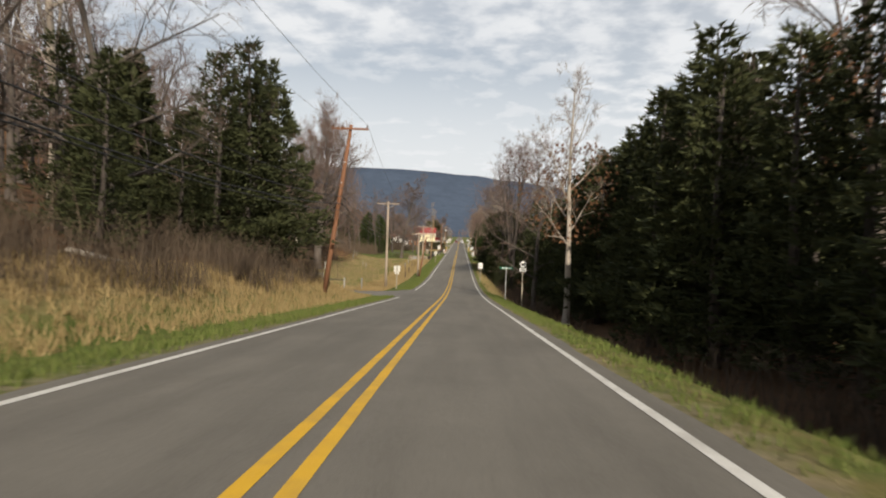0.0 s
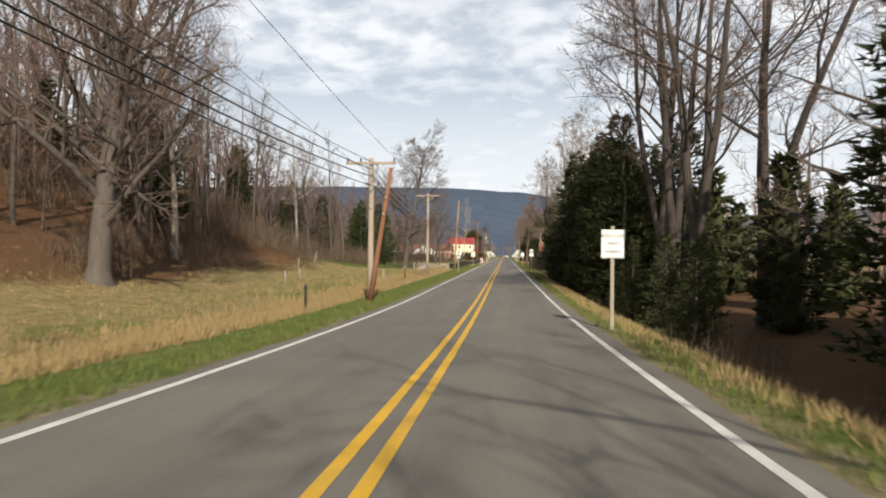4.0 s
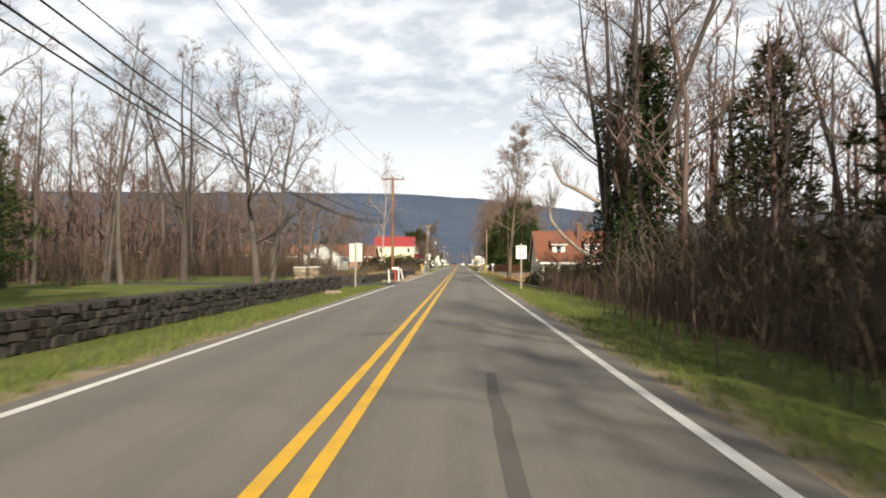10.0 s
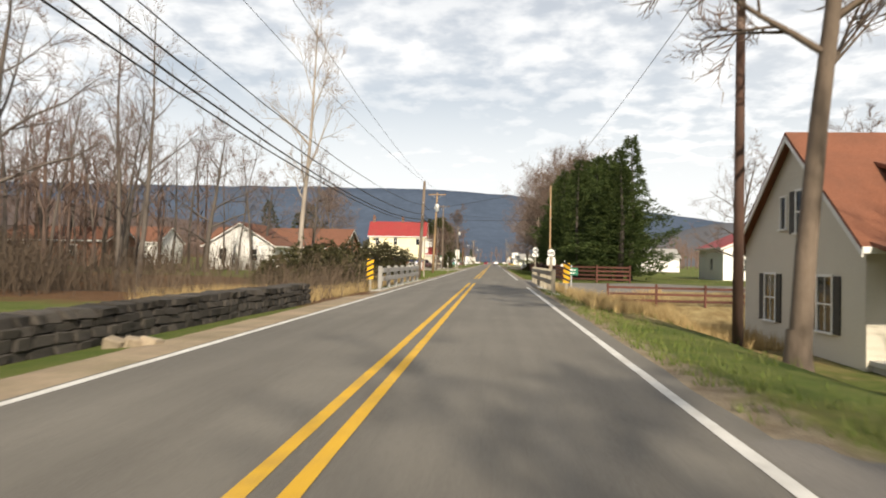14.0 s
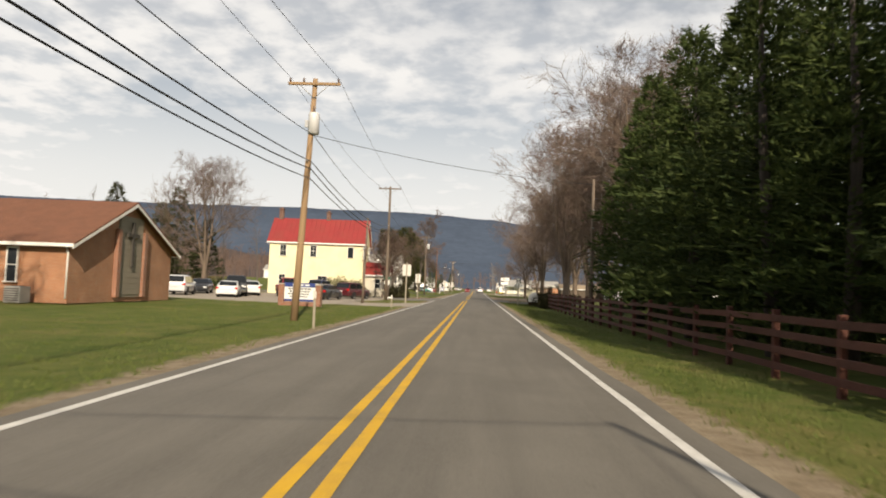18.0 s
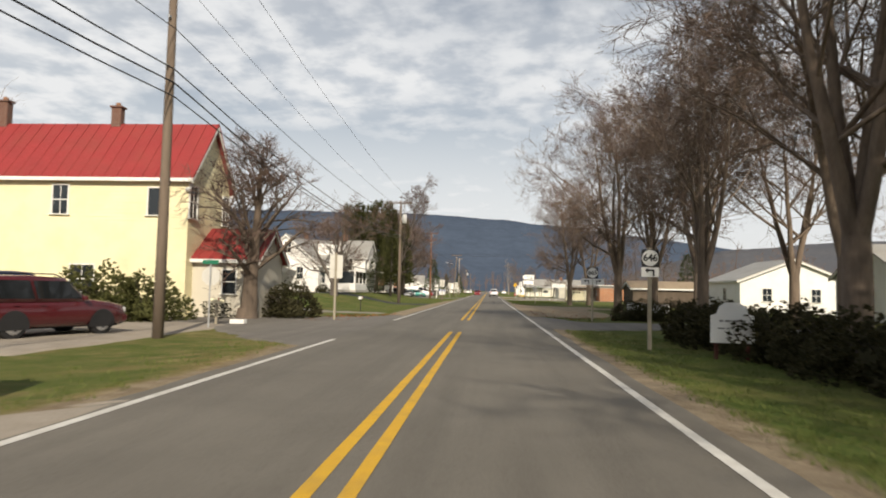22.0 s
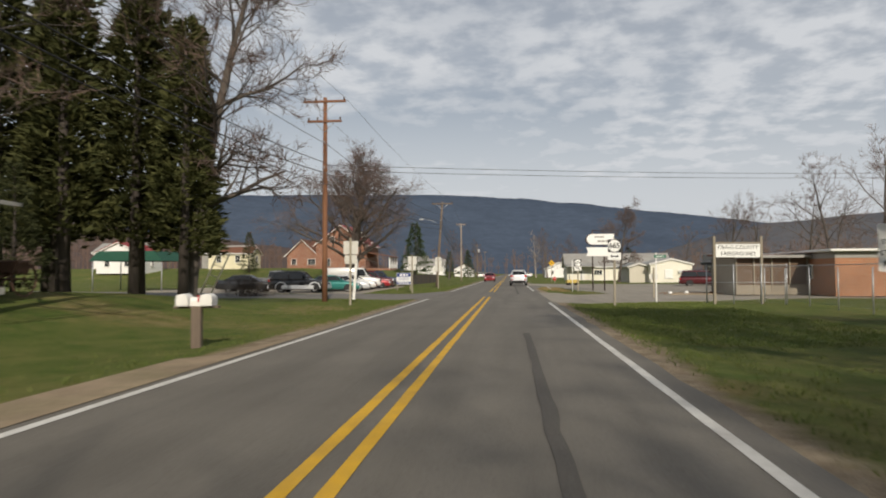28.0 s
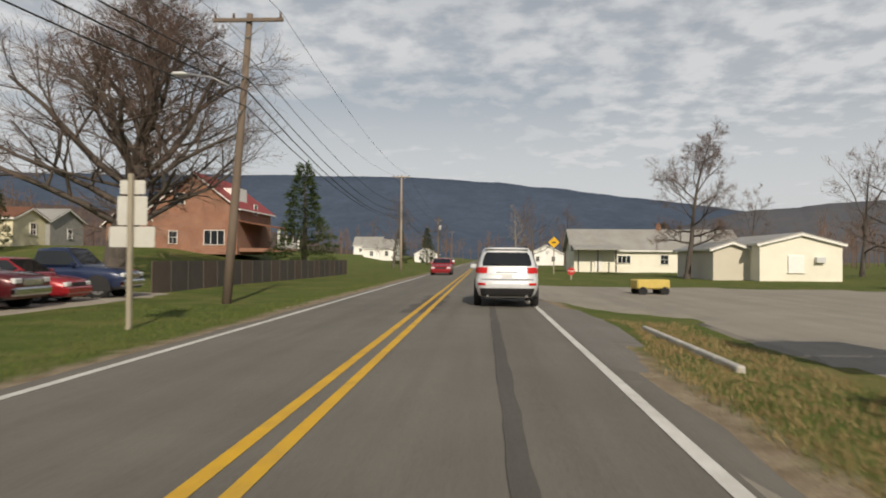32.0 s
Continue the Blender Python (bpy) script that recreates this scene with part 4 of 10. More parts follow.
def car(kind, mat, x, y, turn, label, z=None):
    """A parked car: local +y is its front."""
    S = {  # length, width, height, belt, hood, ground clearance, wheel r, cabin (rear base, roof rear, roof front, front base), tail height
        "suv": (4.65, 1.86, 1.7, 1.0, 1.02, 0.26, 0.36, (-2.22, -1.85, 0.25, 0.95), 1.0),
        "sedan": (4.75, 1.8, 1.43, 0.92, 0.9, 0.2, 0.32, (-1.75, -0.95, 0.3, 1.15), 0.98),
        "wagon": (4.6, 1.76, 1.48, 0.93, 0.9, 0.2, 0.32, (-2.2, -1.95, 0.3, 1.1), 0.95),
        "pickup": (5.5, 1.95, 1.85, 1.15, 1.14, 0.34, 0.4, (-0.55, -0.4, 0.62, 1.25), 1.12),
        "crew": (5.7, 1.98, 1.9, 1.15, 1.16, 0.34, 0.4, (-0.95, -0.8, 0.62, 1.25), 1.12),
        "van": (5.5, 2.0, 2.1, 1.22, 1.15, 0.3, 0.36, (-2.7, -2.62, 1.05, 1.6), 1.2),
        "minivan": (4.8, 1.9, 1.75, 1.0, 0.98, 0.22, 0.33, (-2.3, -2.05, 0.55, 1.55), 1.0),
    }[kind]
    L, W, H, belt, hood, low, wr, cab, tail = S
    z0 = ground(x, y) + 0.03 if z is None else z
    th = thing("car" if kind not in ("pickup", "crew", "van", "minivan") else ("pickup_truck" if kind in ("pickup", "crew") else "van"), label, "car" if kind not in ("pickup", "crew", "van", "minivan") else ("truck" if kind in ("pickup", "crew") else "van"), pose(x, y, z0, 0, 0, turn))
    h2, w2 = L / 2, W / 2
    bedded = kind in ("pickup", "crew")
    back = cab[0] - 0.1 if bedded else -h2

    def ring(yy, top, k=1.0):
        a = w2 * k
        half = [(a * 0.82, low), (a * 0.97, low + 0.1), (a, low + 0.32), (a * 0.995, top - 0.2), (a * 0.95, top - 0.05), (a * 0.82, top)]
        return [(p, yy, q) for p, q in half] + [(-p, yy, q) for p, q in half[::-1]]

    st = []
    if not bedded:
        st += [(back, tail - 0.14, 0.9), (back + 0.06, tail - 0.03, 0.95), (back + 0.3, tail, 0.99)]
    else:
        st += [(back, belt, 1.0)]
    st += [(cab[0] + 0.3, max(belt, tail * 0.99), 1.0), (0, belt, 1.0), (cab[3], hood + 0.02, 1.0), (h2 - 0.55, hood - 0.07, 0.985), (h2 - 0.16, hood - 0.15, 0.94), (h2 - 0.03, hood - 0.26, 0.88)]
    body = part("body", Geo().loft([ring(*s) for s in st]).fixed(), mat, th)
    if bedded:
        bl = back + h2
        c = (back - h2) / 2
        for s in (-1, 1):
            part("bed_side", Geo().box(s * (w2 - 0.05), c, (low + belt) / 2 + 0.1, 0.1, bl, belt - low - 0.2, bev=0.03), mat, th)
        part("tailgate", Geo().box(0, -h2 + 0.04, (low + belt) / 2 + 0.12, W - 0.2, 0.07, belt - low - 0.24, bev=0.02), mat, th)
        part("bed_floor", Geo().box(0, c, low + 0.42, W - 0.16, bl - 0.05, 0.06), TRIMB, th)

    def cring(yy, base, top):
        f = (top - base) / (H - belt)
        b_, r_ = w2 * 0.955, w2 * (0.955 - 0.15 * min(f, 1))
        half = [(b_, base), (b_ - (b_ - r_) * 0.85, base + (top - base) * 0.82), (r_ * 0.93, top - 0.02 * f), (r_ * 0.55, top)]
        return [(p, yy, q) for p, q in half] + [(-p, yy, q) for p, q in half[::-1]]

    mid = (cab[1] + cab[2]) / 2
    cs = [(cab[0], belt - 0.03, belt + 0.01), (cab[1], belt - 0.03, H - 0.05), (mid, belt - 0.03, H), (cab[2], belt - 0.03, H - 0.03), (cab[3], belt - 0.03, belt + 0.01)]
    part("cabin", Geo().loft([cring(*c) for c in cs]).fixed(), mat, th)
    # glazing, a little proud of the cabin
    def side_x(zz):
        f = (zz - belt) / (H - belt)
        return w2 * (0.955 - 0.15 * 0.85 * min(f / 0.82, 1)) + 0.006
    z1, z2 = belt + 0.06, belt + (H - belt) * 0.8
    fr = (z2 - belt) / (H - belt)
    yf1, yf2 = cab[3] - (cab[3] - cab[2]) * 0.2, cab[3] - (cab[3] - cab[2]) * (fr + 0.06)
    yr1, yr2 = cab[0] + (cab[1] - cab[0]) * 0.25, cab[0] + (cab[1] - cab[0]) * (fr + 0.08)
    n_side = 1 if kind == "pickup" else (1 if kind == "van" else 2)
    if kind == "van":
        yr1 = yr2 = 0.25
    cuts1 = [yf1 + (yr1 - yf1) * i / n_side for i in range(n_side + 1)]
    cuts2 = [yf2 + (yr2 - yf2) * i / n_side for i in range(n_side + 1)]
    for s in (-1, 1):
        for i in range(n_side):
            a1, b1, a2, b2 = cuts1[i] - 0.04, cuts1[i + 1] + 0.04, cuts2[i] - 0.04, cuts2[i + 1] + 0.04
            q = [(s * side_x(z1), a1, z1), (s * side_x(z2), a2, z2), (s * side_x(z2), b2, z2), (s * side_x(z1), b1, z1)]
            g = Geo().loft([q, [(p[0] - s * 0.02, p[1], p[2]) for p in q]], smooth=False)
            part("side_window", g.fixed(), CARGLASS, th)
        part("mirror", Geo().box(s * (w2 + 0.1), cab[3] - 0.25, belt + 0.08, 0.2, 0.1, 0.14, bev=0.03), mat, th)
        for yy in (cab[2] - 0.75, cab[2] - 1.5)[: 1 if n_side == 1 else 2]:
            part("door_handle", Geo().box(s * (w2 + 0.005), yy, belt - 0.12, 0.03, 0.16, 0.03, bev=0.008), TRIMB if kind != "suv" else mat, th)
    def end_glass(y0, y1, t0, t1, name):
        d = 0.012 if y0 > y1 else -0.012
        q = []
        for t, k in ((t0, 0.82), (t1, 0.74)):
            yy, zz = y0 + (y1 - y0) * t, belt + (H - 0.04 - belt) * t
            q.append([(-w2 * k, yy + d, zz + 0.012), (w2 * k, yy + d, zz + 0.012)])
        p = [q[0][0], q[0][1], q[1][1], q[1][0]]
        part(name, Geo().loft([p, [(a, b - d * 1.5, c - 0.01) for a, b, c in p]], smooth=False).fixed(), CARGLASS, th)
    end_glass(cab[3], cab[2], 0.1, 0.9, "windscreen")
    if kind != "van":
        end_glass(cab[0], cab[1], 0.16, 0.88, "rear_window")
    # bumpers, lamps, grille, plate
    part("front_bumper", Geo().box(0, h2 - 0.06, low + 0.2, W * 0.93, 0.2, 0.24, bev=0.05), CHROME if bedded else mat, th)
    part("rear_bumper", Geo().box(0, -h2 + 0.03, low + 0.2, W * 0.94, 0.2, 0.26, bev=0.05), CHROME if bedded else (TRIMB if kind == "van" else mat), th)
    part("lower_valance", Geo().box(0, -h2 + 0.04, low + 0.06, W * 0.8, 0.2, 0.12, bev=0.03), TRIMB, th)
    part("grille", Geo().box(0, h2 - 0.05, hood - 0.34, W * 0.48, 0.08, 0.2, bev=0.02), TRIMB if not bedded else CHROME, th)
    for s in (-1, 1):
        part("headlamp", Geo().box(s * W * 0.36, h2 - 0.1, hood - 0.3, W * 0.18, 0.16, 0.16, bev=0.03), HEADL, th)
        part("tail_lamp", Geo().box(s * W * (0.41 if not bedded else 0.455), -h2 + 0.06, (tail - 0.2) if kind != "suv" else tail - 0.08, W * (0.15 if not bedded else 0.06), 0.14, 0.18 if kind != "suv" else 0.2, bev=0.03), TAIL, th)
    part("plate", Geo().box(0, -h2 - 0.075 if not bedded else -h2 - 0.08, low + (0.5 if kind == "suv" else 0.28), 0.31, 0.012, 0.15), PLATE, th)
    part("underbody", Geo().box(0, 0, low + 0.04, W * 0.78, L * 0.9, 0.14), TRIMB, th)
    if kind in ("suv", "minivan"):
        for s in (-1, 1):
            part("roof_rail", Geo().tube([(s * w2 * 0.7, cab[1] + 0.1, H - 0.02), (s * w2 * 0.7, cab[1] + 0.25, H + 0.05), (s * w2 * 0.7, cab[2] - 0.3, H + 0.05), (s * w2 * 0.7, cab[2] - 0.1, H - 0.02)], 0.018, 6), TRIMB, th)
    for yy in (h2 - 0.92, -h2 + (1.05 if not bedded else 1.2)):
        for s in (-1, 1):
            wy = Matrix.Translation((s * (w2 - 0.12), yy, wr - 0.03))
            g = Geo().tube([(-0.11, 0, 0), (-0.1, 0, 0), (0.1, 0, 0), (0.11, 0, 0)], [wr * 0.86, wr, wr, wr * 0.86], 20)
            wh = part("wheel", g, TYRE, th, at=wy)
            part("rim", Geo().tube([(s * 0.113, 0, 0), (s * 0.117, 0, 0)], [wr * 0.66, wr * 0.6], 16), ALLOY, wh)
            for k in range(5):
                a = k * 2 * math.pi / 5
                part("spoke_gap", Geo().tube([(s * 0.116, math.cos(a) * wr * 0.36, math.sin(a) * wr * 0.36), (s * 0.12, math.cos(a) * wr * 0.36, math.sin(a) * wr * 0.36)], wr * 0.1, 8), TYRE, wh)
            arch = [(math.cos(a) * wr * 1.17, math.sin(a) * wr * 1.17) for a in np.linspace(-0.25, math.pi + 0.25, 14)]
            part("wheel_arch", Geo().slab(arch, s * (w2 - 0.2), s * (w2 + 0.006), axis="x").fixed(), TRIMB, th, at=Matrix.Translation((0, yy, wr - 0.03)))
    return th


def wheel_at(th, x, y, z, s, wr):
    """One road wheel with an alloy rim; s tells its outer side."""
    wh = part("wheel", Geo().tube([(-0.11, 0, 0), (-0.1, 0, 0), (0.1, 0, 0), (0.11, 0, 0)], [wr * 0.86, wr, wr, wr * 0.86], 24), TYRE, th, at=Matrix.Translation((x, y, z)))
    part("rim", Geo().tube([(s * 0.113, 0, 0), (s * 0.117, 0, 0)], [wr * 0.66, wr * 0.6], 18), ALLOY, wh)
    for k in range(5):
        a = k * 2 * math.pi / 5
        part("spoke_gap", Geo().tube([(s * 0.116, math.cos(a) * wr * 0.36, math.sin(a) * wr * 0.36), (s * 0.12, math.cos(a) * wr * 0.36, math.sin(a) * wr * 0.36)], wr * 0.1, 8), TYRE, wh)


def lead_suv(x, y, label):
    """A rounded sport utility car; its tail faces back along the road."""
    th = thing("car", label, "car", pose(x, y, road_z(y) + 0.02))
    paint = material("silver_white_paint", (0.62, 0.645, 0.67), 0.3, 0.3, scale=0.5, amount=0.25, fine=60, fine_amount=0.06)
    level = [  # height, half width, tail, nose
        (0.26, 0.78, -2.12, 2.1), (0.34, 0.86, -2.25, 2.22), (0.5, 0.915, -2.32, 2.31), (0.66, 0.93, -2.34, 2.32), (0.76, 0.932, -2.31, 2.29), (0.8, 0.928, -2.26, 2.26),
        (0.92, 0.925, -2.25, 2.16), (1.02, 0.915, -2.23, 1.95), (1.07, 0.905, -2.21, 1.25), (1.11, 0.89, -2.2, 1.0), (1.3, 0.825, -2.11, 0.72), (1.48, 0.765, -2.02, 0.46), (1.6, 0.715, -1.96, 0.26), (1.67, 0.66, -1.93, 0.08), (1.705, 0.55, -1.8, -0.15), (1.715, 0.3, -1.45, -0.45),
    ]
    zs = [v[0] for v in level]

    def at(z, k):
        return float(np.interp(z, zs, [v[k] for v in level]))

    def tail_y(u, z):
        """Where the tail's skin lies at a fraction u of the half width."""
        r, f = at(z, 2), at(z, 3)
        return (r + f) / 2 - (f - r) / 2 * (1 - min(abs(u), 0.999) ** 6) ** (1 / 9.0)

    rings = []
    for z, w, r, f in level:
        ring = []
        us = [math.sin(a) for a in np.linspace(-math.pi / 2, math.pi / 2, 17)]
        for u in us:
            ring.append((u * w, (r + f) / 2 - (f - r) / 2 * (1 - min(abs(u), 0.9995) ** 6) ** (1 / 9.0), z))
        for u in us[::-1]:
            ring.append((u * w, (r + f) / 2 + (f - r) / 2 * (1 - min(abs(u), 0.9995) ** 4) ** (1 / 5.0), z))
        rings.append(ring)
    part("body", Geo().loft(rings).fixed(), paint, th)

    def tail_patch(name, u0, u1, z0, z1, mat, off=0.008, pinch=0.0, k=8):
        g, rows = Geo(), []
        for j in range(7):
            v = j / 6
            z = z0 + (z1 - z0) * v
            trim = pinch * ((2 * v - 1) ** 4)
            row = []
            for i in range(k + 1):
                u = u0 + trim + (u1 - u0 - 2 * trim) * i / k
                row.append((u * at(z, 1) * (1.004 if abs(u) > 0.9 else 1), tail_y(u, z) - off, z))
            rows.append(row)
        g.loft(rows, closed=False, caps=False)
        g.loft([[(p[0], p[1] + off + 0.004, p[2]) for p in rows[0]], rows[0]], closed=False, caps=False)
        g.loft([rows[-1], [(p[0], p[1] + off + 0.004, p[2]) for p in rows[-1]]], closed=False, caps=False)
        return part(name, g, mat, th)

    tail_patch("rear_window", -0.84, 0.84, 1.17, 1.56, CARGLASS, 0.008, 0.05, 12)
    part("wiper", Geo().tube([(0.02, tail_y(0, 1.18) - 0.02, 1.19), (-0.42, tail_y(0.5, 1.22) - 0.02, 1.23)], 0.009, 5), TRIMB, th)
    for s in (-1, 1):
        a, b = (0.62, 0.985) if s > 0 else (-0.985, -0.62)
        tail_patch("tail_lamp", a, b, 0.96, 1.13, TAIL, 0.014, 0.02, 6)
        a, b = (0.66, 0.9) if s > 0 else (-0.9, -0.66)
        tail_patch("bumper_reflector", a, b, 0.62, 0.69, TAIL, 0.01, 0.01, 4)
        part("exhaust_tip", Geo().tube([(s * 0.55, -2.2, 0.33), (s * 0.55, -2.36, 0.32)], 0.04, 10), CHROME, th)
    tail_patch("bumper_cladding", -0.97, 0.97, 0.3, 0.54, TRIMB, 0.014, 0.0, 14)
    tail_patch("tailgate_handle", -0.34, 0.34, 0.985, 1.02, CHROME, 0.02, 0.0, 4)
    tail_patch("tailgate_seam", -0.8, 0.8, 0.775, 0.795, TRIMB, 0.006, 0.0, 12)
    tail_patch("plate", -0.17, 0.17, 0.84, 0.95, PLATE, 0.012, 0.0, 2)
    part("brake_light", Geo().box(0, -1.965, 1.655, 0.34, 0.05, 0.028, bev=0.008), TAIL, th)
    part("spoiler", Geo().loft([[(u * 0.62, -1.86, 1.69), (u * 0.62, -2.02, 1.675), (u * 0.62, -2.0, 1.64), (u * 0.62, -1.86, 1.65)] for u in (-1, -0.5, 0, 0.5, 1)]).fixed(), paint, th)

    def flank(s, z, yy):
        w, r, f = at(z, 1), at(z, 2), at(z, 3)
        return s * (w * 0.997 + 0.006)
    for s in (-1, 1):
        for y0, y1, t0, t1 in ((0.62, -0.35, 0.2, -0.36), (-0.43, -1.25, -0.44, -1.2), (-1.33, -1.9, -1.28, -1.62)):
            g = Geo()
            q = [[(flank(s, z, 0), y0 + (t0 - y0) * v, z), (flank(s, z, 0), y1 + (t1 - y1) * v, z)] for v, z in ((0, 1.15), (0.35, 1.29), (0.7, 1.43), (1, 1.55))]
            g.loft(q, closed=False, caps=False)
            g.loft([[(p[0] - s * 0.02, p[1], p[2]) for p in q[-1]], q[-1]], closed=False, caps=False)
            part("side_window", g, CARGLASS, th)
        part("mirror", Geo().box(s * 1.0, 0.72, 1.12, 0.22, 0.12, 0.16, bev=0.04), paint, th)
        part("roof_rail", Geo().tube([(s * 0.58, -1.7, 1.68), (s * 0.58, -1.55, 1.75), (s * 0.58, -0.3, 1.76), (s * 0.58, -0.12, 1.69)], 0.018, 6), TRIMB, th)
        part("headlamp", Geo().box(s * 0.68, 2.08, 0.86, 0.36, 0.3, 0.16, bev=0.05), HEADL, th)
        for yy in (1.42, -1.3):
            arch = [(math.cos(a) * 0.42, math.sin(a) * 0.42) for a in np.linspace(-0.2, math.pi + 0.2, 14)]
            part("wheel_arch", Geo().slab(arch, s * 0.7, s * 0.94, axis="x").fixed(), TRIMB, th, at=Matrix.Translation((0, yy, 0.35)))
            wheel_at(th, s * 0.84, yy, 0.345, s, 0.36)
    part("windscreen", Geo().loft([[(-0.8, 0.98, 1.13), (0.8, 0.98, 1.13)], [(-0.66, 0.32, 1.58), (0.66, 0.32, 1.58)]], closed=False, caps=False), CARGLASS, th)
    part("underbody", Geo().box(0, 0, 0.3, 1.5, 4.0, 0.14), TRIMB, th)
    return th


# ---- trees ----
BARK_GREY = material("bark_grey", (0.125, 0.105, 0.09), 0.95, second=(0.07, 0.058, 0.05), scale=3, stretch=(1, 1, 0.25), amount=0.8, fine=22, fine_amount=0.45, bump=0.7, bump_scale=18, jitter=0.25)
BARK_PALE = material("bark_pale", (0.42, 0.37, 0.31), 0.9, second=(0.22, 0.18, 0.15), scale=1.6, stretch=(1, 1, 0.4), amount=0.8, fine=18, fine_amount=0.3, bump=0.5, bump_scale=14, jitter=0.15)
BARK_DARK = material("bark_dark", (0.085, 0.07, 0.06), 0.95, second=(0.045, 0.038, 0.034), scale=3, stretch=(1, 1, 0.25), amount=0.8, fine=22, fine_amount=0.4, bump=0.7, bump_scale=18, jitter=0.2)
TWIG = material("twigs_brown", (0.17, 0.112, 0.09), 0.95, second=(0.1, 0.075, 0.065), scale=0.5, amount=0.7, jitter=0.25)
BARK_TAN = material("bark_tan", (0.215, 0.162, 0.123), 0.95, second=(0.09, 0.07, 0.056), scale=3, stretch=(1, 1, 0.25), amount=0.8, fine=22, fine_amount=0.45, bump=0.7, bump_scale=18, jitter=0.2)
TWIG_WARM = material("twigs_warm", (0.2, 0.14, 0.112), 0.95, second=(0.13, 0.094, 0.078), scale=0.5, amount=0.7, jitter=0.2)
TWIG_PALE = material("twigs_pale", (0.27, 0.215, 0.18), 0.95, second=(0.19, 0.15, 0.13), scale=0.5, amount=0.7, jitter=0.2)
CEDAR = leafy("cedar_needles", (0.034, 0.042, 0.018), (0.075, 0.082, 0.034))
PINE = leafy("pine_needles", (0.028, 0.05, 0.014), (0.085, 0.112, 0.034))
IVY = leafy("ivy_leaves", (0.03, 0.055, 0.018), (0.06, 0.085, 0.03))
SHRUB = leafy("shrub_leaves", (0.034, 0.036, 0.016), (0.085, 0.075, 0.036))
BROWNLEAF = leafy("withered_leaves", (0.2, 0.1, 0.05), (0.12, 0.065, 0.04))
ORANGELEAF = leafy("fallen_leaves", (0.36, 0.15, 0.055), (0.24, 0.1, 0.045))


